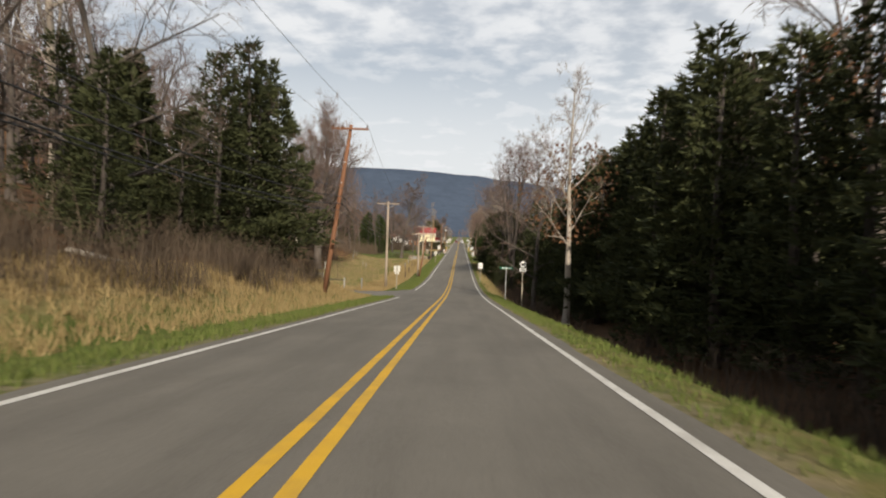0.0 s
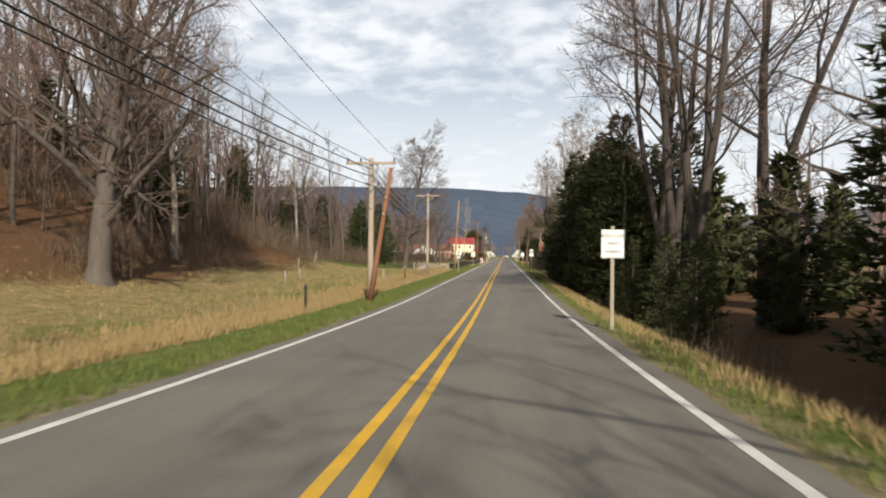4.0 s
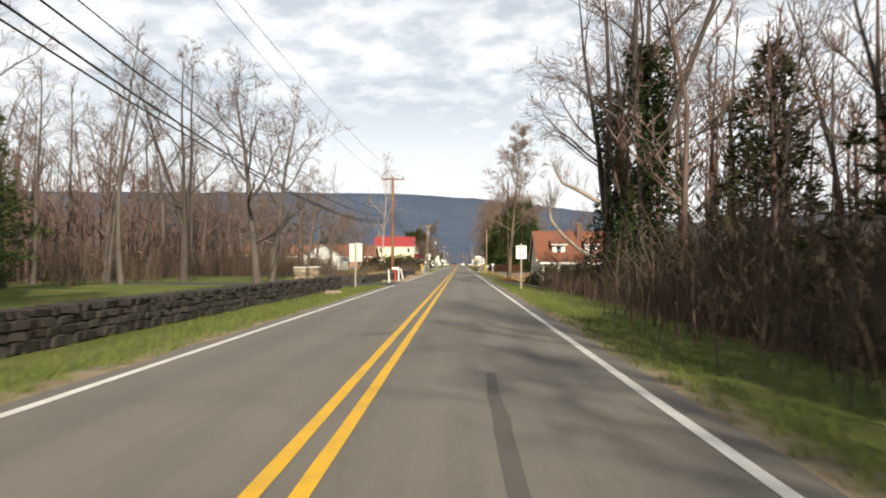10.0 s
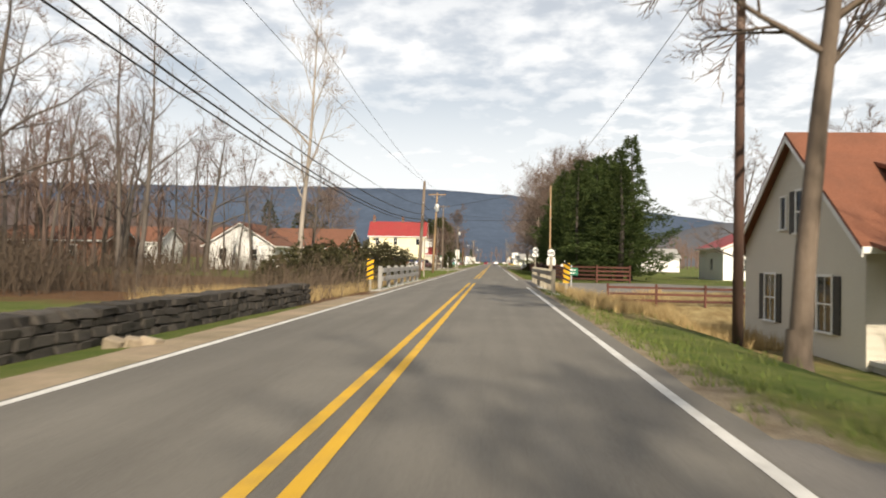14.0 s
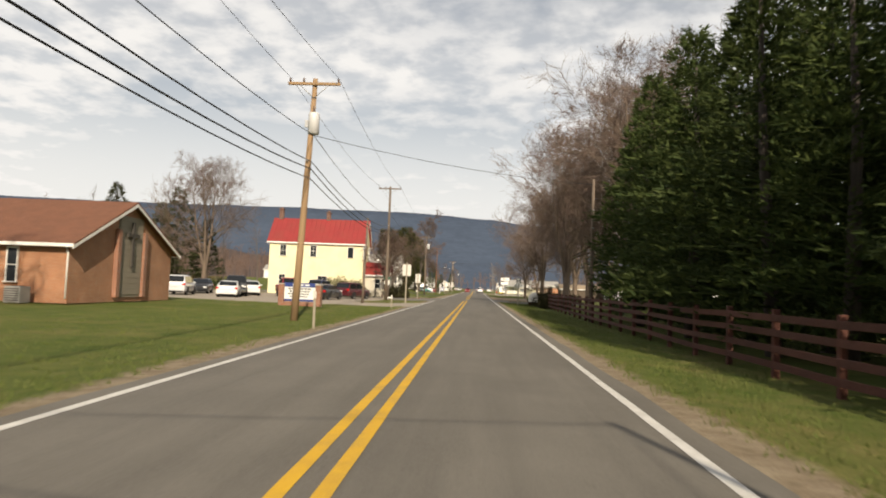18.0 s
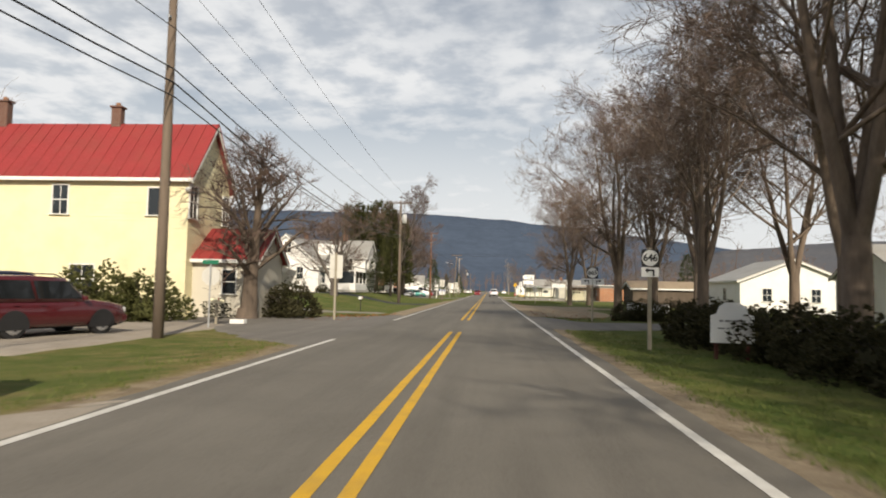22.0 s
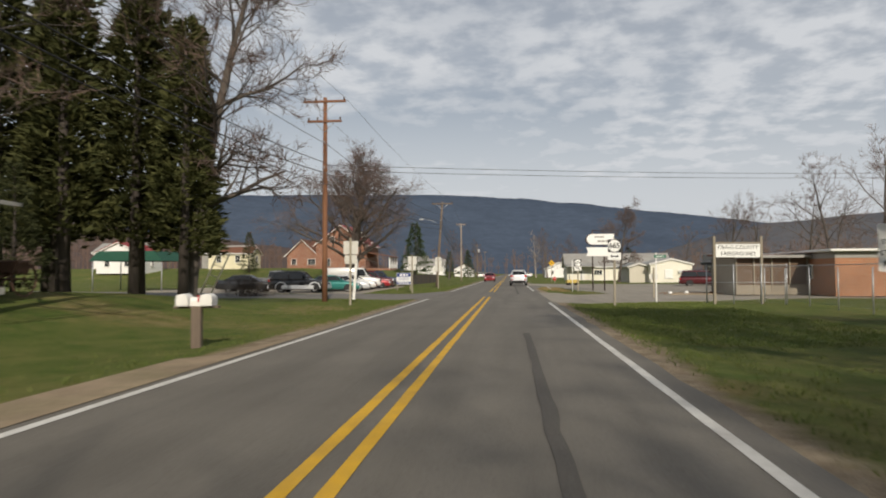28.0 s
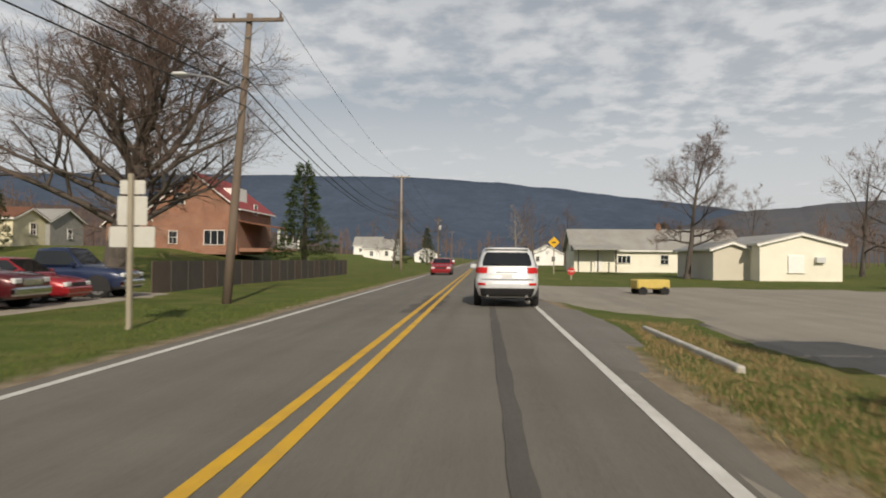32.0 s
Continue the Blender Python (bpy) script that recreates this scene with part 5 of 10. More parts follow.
def bare_tree(seed, h, r, clear=0.3, width=5.0, limbs=9, subs=5, fines=4, twigs=6, stems=1, flat=20.0, steep=70.0, wiggle=0.05, sides=8, split=0.2, flare_out=0.3):
    """A leafless tree: trunk or stems with limbs, each dividing down to a haze of fine twigs under a domed outline."""
    rnd = random.Random(seed)
    wood, fine = Geo(), Geo()

    def side(d):
        v = Vector((rnd.uniform(-1, 1), rnd.uniform(-1, 1), rnd.uniform(-0.7, 0.7)))
        v = v - d * v.dot(d)
        return v.normalized() if v.length > 1e-3 else Vector((1, 0, 0))

    def twig(p, d, L, rad):
        q = p + (d + side(d) * 0.25).normalized() * L * 0.5
        e = q + (d + side(d) * 0.5 + Vector((0, 0, 0.25))).normalized() * L * 0.5
        o = side(d) * rad
        n = len(fine.v)
        fine.v += [tuple(p + o), tuple(p - o), tuple(q - o * 0.7), tuple(q + o * 0.7), tuple(e)]
        fine.f += [(n, n + 1, n + 2, n + 3), (n + 3, n + 2, n + 4)]
        for a, b in ((p, q), (q, e)):
            c = a.lerp(b, rnd.uniform(0.3, 0.9))
            w = c + (d + side(d) * rnd.uniform(0.7, 1.2) + Vector((0, 0, 0.2))).normalized() * L * rnd.uniform(0.3, 0.5)
            o2 = side(d) * rad * 0.75
            n = len(fine.v)
            fine.v += [tuple(c + o2), tuple(c - o2), tuple(w)]
            fine.f.append((n, n + 1, n + 2))
        fine.s += [True] * 4

    def run(p, d, L, r0, r1, k, n, wig, lift):
        pts, rr, dd, q = [p.copy()], [r0], d.copy(), p.copy()
        for i in range(k):
            dd = (dd + side(dd) * wig + Vector((0, 0, lift))).normalized()
            q = q + dd * (L / k)
            pts.append(q.copy())
            rr.append(r0 + (r1 - r0) * (i + 1) / k)
        wood.tube(pts, rr, n, cap=False)
        return pts, rr

    def spot(pts, rr, t):
        f = min(max(t, 0), 0.985) * (len(pts) - 1)
        j = int(f)
        return pts[j].lerp(pts[j + 1], f - j), (pts[j + 1] - pts[j]).normalized(), rr[j] + (rr[j + 1] - rr[j]) * (f - j)

    def branch(p, d, L, rad, lev):
        last = lev == (3 if fines else 2)
        k, n = ((4, 4), (2, 3), (1, 3))[lev - 1]
        pts, rr = run(p, d, L, rad, max(rad * 0.3, 0.006), k, n, wiggle * (1.6 + lev), 0.07 if lev == 1 else 0.03)
        m = twigs if last else (subs if lev == 1 else fines)
        for i in range(m):
            t = 0.22 + 0.78 * (i + 0.9 * rnd.random()) / m
            at, ax, ra = spot(pts, rr, t)
            if last:
                nd = (ax + side(ax) * rnd.uniform(0.5, 1.1)).normalized()
                twig(at, nd, max(L * rnd.uniform(0.5, 0.95), 0.5), 0.0145 + ra * 0.1)
            else:
                an = radians(rnd.uniform(28, 60))
                nd = (ax * math.cos(an) + side(ax) * math.sin(an) + Vector((0, 0, 0.12))).normalized()
                branch(at, nd, L * rnd.uniform(0.42, 0.66) * (1.15 - 0.45 * t), max(ra * 0.62, 0.009), lev + 1)

    def stem(p, d, L, rad, lo, m):
        pts, rr = run(p, d, L, rad, rad * 0.12, 7, sides, wiggle, 0.05)
        w = rnd.random() * 6.28
        for i in range(m):
            u = (i + 0.7 * rnd.random()) / m
            at, ax, ra = spot(pts, rr, lo + (1 - lo) * u)
            w += 2.4 + rnd.uniform(-0.5, 0.5)
            e = radians(flat + (steep - flat) * u ** 0.8 + rnd.uniform(-8, 8))
            nd = Vector((math.cos(w) * math.cos(e), math.sin(w) * math.cos(e), math.sin(e)))
            ll = width * (0.5 + 0.5 * math.sin(math.pi * min(u * 1.1 + 0.2, 1.0))) * rnd.uniform(0.8, 1.2)
            branch(at, nd, ll, max(ra * rnd.uniform(0.42, 0.6), 0.02), 1)

    if stems > 1:
        wood.tube([(0, 0, -0.25), (0, 0, h * split * 0.6), (0, 0, h * split * 1.05)], [r * 1.05, r, r * 0.9], sides, cap=False)
        for i in range(stems):
            w = 6.283 * i / stems + rnd.uniform(-0.4, 0.4)
            k = flare_out * rnd.uniform(0.6, 1.2)
            stem(Vector((math.cos(w) * r * 0.3, math.sin(w) * r * 0.3, h * split * 0.92)), Vector((math.cos(w) * k, math.sin(w) * k, 1)).normalized(), h * (1 - split) * rnd.uniform(0.8, 1.0), r * 0.62, 0.14, max(int(limbs / stems + 1.5), 4))
    else:
        stem(Vector((0, 0, -0.2)), Vector((rnd.uniform(-0.02, 0.02), rnd.uniform(-0.02, 0.02), 1)).normalized(), h, r, clear, limbs)
    wood.tube([(0, 0, -0.3), (0, 0, 0.12), (0, 0, 0.7)], [r * 1.55, r * 1.2, r * 0.98], sides + 2, cap=False)
    return wood.mesh("trunk"), fine.mesh("twig_crown")


def spray(geo, rnd, p, out, size, droop=-0.15, n=4, wide=0.2):
    """A small clump of needles or leaves: a few pointed blades."""
    for _ in range(n):
        d = (out + Vector((rnd.uniform(-0.9, 0.9), rnd.uniform(-0.9, 0.9), rnd.uniform(-0.6, 0.7)))).normalized()
        s = d.cross(Vector((rnd.uniform(-1, 1), rnd.uniform(-1, 1), rnd.uniform(-1, 1)))).normalized()
        L = size * rnd.uniform(0.6, 1.3)
        w = L * wide * rnd.uniform(0.7, 1.3)
        k = len(geo.v)
        geo.v += [tuple(p + s * w), tuple(p - s * w), tuple(p + d * L + Vector((0, 0, droop * L)))]
        geo.f.append((k, k + 1, k + 2))
        geo.s.append(True)


def conifer(seed, h, r, n=1500, size=0.5, base=0.06, pointed=1.0, layers=0.0, ragged=0.3, heart=0.72, blades=3, wide=0.26, droop=-0.1, boughs=0):
    """Trunk with short boughs, and needles in clumps over an uneven cone with gaps."""
    rnd = random.Random(seed)
    wood, fine = Geo(), Geo()
    wood.tube([(0, 0, -0.2), (0.05 * r, 0, h * 0.5), (0, 0, h * 0.97)], [0.05 + h * 0.016, h * 0.011, 0.02], 7)
    boughs = boughs or int(46 + h * 5)
    lobes = [(rnd.random() * 6.28, rnd.random(), rnd.uniform(0.75, 1.2)) for _ in range(14)]

    def rad(t, w):
        v = (1 - t) ** pointed * (0.55 + 0.45 * smooth(0, 0.16, t))
        k = 1.0
        for lw, lt, ls in lobes:
            dw = math.cos(w - lw)
            if dw > 0.4:
                k *= 1 + (ls - 1) * smooth(0.4, 1, dw) * math.exp(-((t - lt) / 0.16) ** 2) * 1.6
        if layers:
            k *= 1 - layers * 0.5 * (1 + math.sin(t * h * 2 * math.pi / 0.9 + 2.0 * math.sin(w * 2)))
        return max(v * r * k, 0.1)

    core = []
    for j in range(16):
        t = base * 0.6 + (0.93 - base * 0.6) * j / 15
        ring = []
        for q in range(14):
            w = 6.283 * q / 14 + rnd.uniform(-0.12, 0.12)
            k = rad(t, w) * heart * rnd.uniform(0.62, 1.2)
            ring.append((math.cos(w) * k, math.sin(w) * k, h * t + rnd.uniform(-0.2, 0.2)))
        core.append(ring)
    if heart > 0.35:
        fine.loft(core, caps=True, smooth=True)
    for i in range(boughs):
        t = base + (0.97 - base) * (i + rnd.random()) / boughs
        w = i * 2.4 + rnd.random()
        R = rad(t, w) * rnd.uniform(0.84, 1.1)
        tip = Vector((math.cos(w) * R, math.sin(w) * R, h * t + R * rnd.uniform(-0.05, 0.35)))
        a = Vector((0, 0, h * t))
        fine.tube([a, tip], [0.012 + 0.012 * R, 0.008], 3, cap=False)
        side = Vector((-math.sin(w), math.cos(w), 0))
        fan = max(R * 0.5, 0.25)
        k = int(n / boughs * (0.45 + 0.9 * R / r))
        for _ in range(k):
            u = 1 - abs(rnd.gauss(0, 0.26))
            if u < 0.35:
                continue
            q = rnd.gauss(0, 0.55)
            p = a.lerp(tip, u) + side * q * fan * (1.15 - 0.6 * u) + Vector((rnd.gauss(0, 0.06), rnd.gauss(0, 0.06), rnd.gauss(0, 0.12) * (0.5 + ragged) - 0.12 * q * q * fan))
            out = Vector((math.cos(w), math.sin(w), 0.45)) + side * q * 0.5
            spray(fine, rnd, p, out, size * rnd.uniform(0.7, 1.25), n=blades, wide=wide, droop=droop)
    return wood.mesh("trunk"), fine.mesh("needles")


def shrub_mesh(seed, rx, ry, h, n=700, size=0.16):
    rnd = random.Random(seed)
    wood, fine = Geo(), Geo()
    for i in range(14):
        w = rnd.random() * 6.28
        k = rnd.uniform(0.4, 0.95)
        wood.tube([(rnd.gauss(0, 0.08), rnd.gauss(0, 0.08), -0.1), (math.cos(w) * rx * k * 0.5, math.sin(w) * ry * k * 0.5, h * 0.5), (math.cos(w) * rx * k, math.sin(w) * ry * k, h * rnd.uniform(0.6, 0.95))], [0.025, 0.016, 0.006], 4, cap=False)
    heart = []
    for j in range(7):
        e = 0.02 + 1.5 * j / 6
        ring = []
        for q in range(11):
            w = 6.283 * q / 11
            k = rnd.uniform(0.4, 0.62)
            ring.append((math.cos(w) * math.cos(e) * rx * k, math.sin(w) * math.cos(e) * ry * k, 0.1 * h + math.sin(e) * h * 0.78 * k))
        heart.append(ring)
    fine.loft(heart, caps=True, smooth=True)
    for i in range(n):
        w, e = rnd.random() * 6.28, math.asin(rnd.uniform(-0.15, 1))
        k = 1 - abs(rnd.gauss(0, 0.16)) + 0.13 * math.sin(3 * w + seed) + 0.1 * math.sin(5 * e + 2 * w)
        p = Vector((math.cos(w) * math.cos(e) * rx * k, math.sin(w) * math.cos(e) * ry * k, 0.12 * h + max(math.sin(e), -0.1) * h * 0.85 * k))
        spray(fine, rnd, p, Vector((math.cos(w), math.sin(w), 0.5)), size, droop=0, n=4, wide=0.32)
    return wood.mesh("stems"), fine.mesh("leaves")


def brush_mesh(seed, w, h, n=72):
    """A tangle of leafless stems."""
    rnd = random.Random(seed)
    g = Geo()
    for i in range(n):
        x, y = rnd.gauss(0, w * 0.42), rnd.gauss(0, w * 0.42)
        hh = h * rnd.uniform(0.45, 1.1)
        lx, ly = rnd.gauss(0, 0.28), rnd.gauss(0, 0.28)
        p = [Vector((x, y, -0.1)), Vector((x + lx * hh * 0.5, y + ly * hh * 0.5, hh * 0.55)), Vector((x + lx * hh * 1.3, y + ly * hh * 1.3, hh))]
        a = rnd.random() * 3.14
        o = Vector((math.cos(a), math.sin(a), 0)) * 0.016
        g.face([p[0] - o, p[0] + o, p[1] + o * 0.7, p[1] - o * 0.7])
        g.face([p[1] - o * 0.7, p[1] + o * 0.7, p[2]])
        for _ in range(5):
            t = rnd.uniform(0.3, 0.95)
            c = p[0].lerp(p[2], t)
            q = c + Vector((rnd.gauss(0, 0.35), rnd.gauss(0, 0.35), rnd.uniform(0.05, 0.5))) * hh * 0.45
            g.face([c - o * 0.6, c + o * 0.6, q])
    return g.mesh("stems")


TREES = {}


def kind_of_tree(key, make, wood_mat, fine_mat, wood_name, fine_name):
    if key not in TREES:
        a, b = make()
        a.materials.append(wood_mat)
        b.materials.append(fine_mat)
        TREES[key] = (a, b, wood_name, fine_name)
    return TREES[key]


def plant(key, x, y, s=1.0, turn=0.0, name="bare_tree", label="leafless deciduous tree with a grey trunk", sx=None, lean=0.0, group="", dz=0.0):
    a, b, wn, fn = TREES[key]
    th = thing(name, label, "shrub" if "shrub" in name or "bush" in name or "hedge" in name else "tree", Matrix.Translation((x, y, ground(x, y) - 0.05 + dz)) @ pose(0, 0, 0, lean, 0, turn) @ Matrix.Diagonal(((sx or s), (sx or s), s, 1)), group)
    part(wn, a, None, th)
    part(fn, b, None, th)["kind"] = "stuff"
    return th


def kinds(name, count, make, wood_mat, fine_mat, wood_name="trunk", fine_name="twig_crown"):
    for i in range(count):
        kind_of_tree(f"{name}{i}", lambda i=i: make(i), wood_mat, fine_mat, wood_name, fine_name)


kinds("oak", 3, lambda i: bare_tree(10 + i, 13.5, 0.28, 0.22, 5.6, 11, 5, 4, 5, flat=18, wiggle=0.08), BARK_GREY, TWIG)
kinds("tall", 4, lambda i: bare_tree(30 + i, 17, 0.19, 0.38, 3.4, 10, 5, 0, 5, flat=35, wiggle=0.06, sides=6), BARK_GREY, TWIG)
kinds("pale", 3, lambda i: bare_tree(50 + i, 17.5, 0.27, 0.3, 4.4, 11, 5, 3, 6, flat=30, wiggle=0.045), BARK_PALE, TWIG_PALE)
kinds("maple", 2, lambda i: bare_tree(70 + i, 17.5, 0.36, 0.2, 7.8, 26, 6, 5, 7, stems=4, flat=30, steep=76, wiggle=0.07, split=0.2, flare_out=0.24), BARK_TAN, TWIG_WARM)
kinds("dark", 2, lambda i: bare_tree(90 + i, 21, 0.32, 0.25, 5.6, 14, 5, 3, 7, stems=3, flat=28, wiggle=0.07, split=0.22, flare_out=0.2), BARK_DARK, TWIG)
kinds("cedar", 3, lambda i: conifer(110 + i, 9, 2.4, 2300, 0.26, 0.02, 0.7, 0, 0.5, heart=0.3, wide=0.17, blades=3, boughs=95), BARK_DARK, CEDAR, "trunk", "needle_crown")
kinds("pine", 3, lambda i: conifer(130 + i, 13, 3.9, 5600, 0.3, 0.03, 0.72, 0.34, 0.8, wide=0.13, heart=0.3, boughs=150, blades=3), BARK_DARK, PINE, "trunk", "needle_crown")
kinds("back", 2, lambda i: conifer(140 + i, 9, 2.4, 700, 0.5, 0.03, 0.75, 0, 0.45, heart=0.5), BARK_DARK, CEDAR, "trunk", "needle_crown")
kind_of_tree("spire", lambda: conifer(150, 10, 1.3, 3000, 0.28, 0.16, 0.4, 0, 0.6, heart=0.3, wide=0.16, boughs=130), BARK_DARK, leafy("olive_needles", (0.04, 0.048, 0.017), (0.1, 0.102, 0.036)), "trunk", "needle_crown")
kinds("shrub", 3, lambda i: shrub_mesh(160 + i, 1.5, 1.3, 1.9, 1500, 0.12), BARK_DARK, SHRUB, "stem", "leaf_crown")
kinds("green", 2, lambda i: shrub_mesh(165 + i, 1.5, 1.3, 1.7, 1400, 0.12), BARK_DARK, leafy("olive_leaves", (0.06, 0.07, 0.022), (0.12, 0.12, 0.045)), "stem", "leaf_crown")
kinds("russet", 2, lambda i: shrub_mesh(168 + i, 1.5, 1.3, 1.9, 1500, 0.12), BARK_DARK, leafy("russet_leaves", (0.05, 0.04, 0.02), (0.125, 0.095, 0.05)), "stem", "leaf_crown")
kinds("thin", 3, lambda i: bare_tree(190 + i, 14, 0.12, 0.42, 2.6, 8, 4, 0, 5, flat=40, wiggle=0.07, sides=5), BARK_GREY, TWIG)
kinds("small", 2, lambda i: bare_tree(210 + i, 7.0, 0.34, 0.1, 4.2, 18, 5, 4, 6, stems=4, flat=12, steep=65, wiggle=0.09, split=0.18, flare_out=0.45), BARK_GREY, TWIG)
kind_of_tree("bigoak", lambda: bare_tree(231, 17.0, 0.72, 0.16, 9.0, 30, 7, 6, 8, flat=24, steep=78, wiggle=0.08, sides=12), BARK_GREY, TWIG, "trunk", "twig_crown")
kind_of_tree("vase", lambda: bare_tree(244, 8.6, 0.46, 0.26, 4.3, 20, 6, 4, 6, flat=30, steep=76, wiggle=0.08, sides=12), BARK_TAN, TWIG, "trunk", "twig_crown")
kind_of_tree("gnarl", lambda: bare_tree(236, 17, 0.36, 0.22, 5.4, 18, 7, 5, 8, flat=5, steep=65, wiggle=0.09, sides=12), BARK_GREY, TWIG, "trunk", "twig_crown")
kind_of_tree("yard", lambda: bare_tree(238, 16, 0.2, 0.3, 3.6, 17, 7, 5, 8, flat=20, steep=70, wiggle=0.035, sides=12), BARK_TAN, TWIG_WARM, "trunk", "twig_crown")
BRUSH = []
for i in range(4):
    BRUSH.append(brush_mesh(240 + i, 2.2, 2.2))
BRUSH_MAT = material("brush_stems", (0.12, 0.085, 0.058), 0.95, second=(0.07, 0.054, 0.04), scale=1, amount=0.7, jitter=0.3)
for b in BRUSH:
    b.materials.append(BRUSH_MAT)


# ---- poles and wires ----
LEFT_POLES = []
# x, y, height, wood, crossarm, heights of the four low cables over the road, further traits
for x, y, h, mat, arm, low, kw in (
    (-8.0, -24, 10.0, WOOD_RED, 2.2, (6.5, 6.0, 5.6, 5.2), {}),
    (-7.0, 36.9, 10.2, WOOD_RED, 2.2, (6.6, 6.1, 5.7, 5.3), {"lean": (0.13, 0.0)}),
    (-6.8, 68.5, 9.6, WOOD_NEW, 2.4, (6.3, 5.9, 5.5, 5.2), {}),
    (-5.25, 98.4, 6.8, WOOD_NEW, 2.4, (6.3, 5.96, 5.63, 5.2), {}),
    (-6.5, 132.0, 8.4, WOOD_NEW, 2.4, (5.9, 5.55, 5.2, 4.85), {}),
    (-6.3, 164.5, 10.2, WOOD_TAN, 0, (7.0, 6.6, 6.2, 5.8), {"lean": (0.055, 0.0)}),
    (-5.6, 228.5, 10.2, WOOD_RED, 2.2, (6.7, 6.3, 6.0, 5.6), {}),
    (-4.75, 278.8, 8.0, WOOD_OLD, 0, (5.8, 5.1, 4.7, 4.4), {"lean": (0.045, 0.0)}),
    (-6.3, 308.2, 10.2, WOOD_TAN, 2.2, (7.5, 6.4, 6.1, 5.7), {"transformer": True, "lean": (0.04, 0.0)}),
    (-8.4, 351.0, 12.2, WOOD_OLD, 2.4, (8.9, 7.7, 7.3, 6.9), {}),
    (-8.2, 400.5, 10.8, WOOD_OLD, 2.4, (9.0, 7.4, 7.0, 6.7), {"transformer": True}),
    (-8.8, 444.0, 11.4, WOOD_RED, 2.4, (8.5, 7.45, 6.9, 6.3), {"second_arm": True}),
    (-6.95, 483.0, 9.8, WOOD_OLD, 2.4, (8.0, 7.3, 6.9, 6.4), {"lamp": 7.4, "lean": (0.07, 0.0)}),
    (-8.3, 540.0, 11.6, WOOD_NEW, 2.0, (8.0, 7.2, 6.8, 6.4), {}),
    (-8.0, 600.0, 10.0, WOOD_OLD, 2.0, (8.0, 7.2, 6.8, 6.4), {"transformer": True}),
    (-8.0, 660.0, 10.0, WOOD_OLD, 2.0, (8.0, 7.2, 6.8, 6.4), {}),
):
    foot, top, hh = pole(x, y, h, mat, arm, label="weathered wooden utility pole with a crossarm" if arm else "leaning bare wooden utility pole", **kw)
    lean = kw.get("lean", (0, 0))
    hold = [Vector((x + lean[0] * (v + 0.2) + 0.14, y, road_z(y) + v)) for v in low]
    reach = arm * 0.46 if arm else 0.1
    hold += [foot + top + Vector((reach * q, -0.15, 0.0)) for q in (-1, 1)]
    LEFT_POLES.append(hold)
for a, b in zip(LEFT_POLES, LEFT_POLES[1:]):
    L = (b[0] - a[0]).length
    for k, r in enumerate((0.014, 0.021, 0.024, 0.02, 0.009, 0.009)):
        cable(a[k], b[k], (0.0004 if k < 4 else 0.00025) * L * L * (1 + 0.1 * (k % 3)), r)

# poles of their own
pole(-4.95, 96.8, 6.1, WOOD_RED, 0, (0.15, 0.0), "second leaning reddish wooden pole", r=0.13)
pole(-8.2, 335.5, 7.2, WOOD_OLD, 0, (0.02, 0.0), "slim wooden pole beside a gravel lot", r=0.11)
pole(5.6, 277.0, 7.6, WOOD_TAN, 0, (0.0, 0.0), "bare tan wooden pole beside a bridge", r=0.085)
pole(6.65, 240.6, 11.5, WOOD_DARK, 0, (0.0, 0.0), "dark wooden utility pole beside a house", r=0.12)
pole(7.4, 318.0, 8.0, WOOD_OLD, 0, (0.0, 0.0), "slim wooden service pole beside pines", r=0.11)
pole(60.0, 480.0, 10.0, WOOD_OLD, 0, (0.0, 0.0), "slim wooden service pole beyond a shop", r=0.11)
P_BRIDGE, P_PINES, P_LANE = (5.6, 277.0), (7.4, 318.0), (60.0, 480.0)
for i, (q, dz) in enumerate(((P_BRIDGE, 7.2), (P_BRIDGE, 4.68))):
    cable((-4.5, 278.9, 5.46 - 0.68 * i), (q[0], q[1] + 0.1, dz), 0.12, 0.013, label="black service cable crossing over the road")
cable(LEFT_POLES[8][0], (P_PINES[0], P_PINES[1], 7.4), 0.3, 0.012, label="black service cable crossing over the road")
for i in range(2):
    cable((-8.6, 444.0, 7.35 - 0.3 * i), (P_LANE[0], P_LANE[1], 11.6 - 0.4 * i), 0.5, 0.014, label="black service cable crossing over the road")
cable((5.6, 277.0, 7.2), (6.6, 241.0, 8.6), 0.4, 0.011)

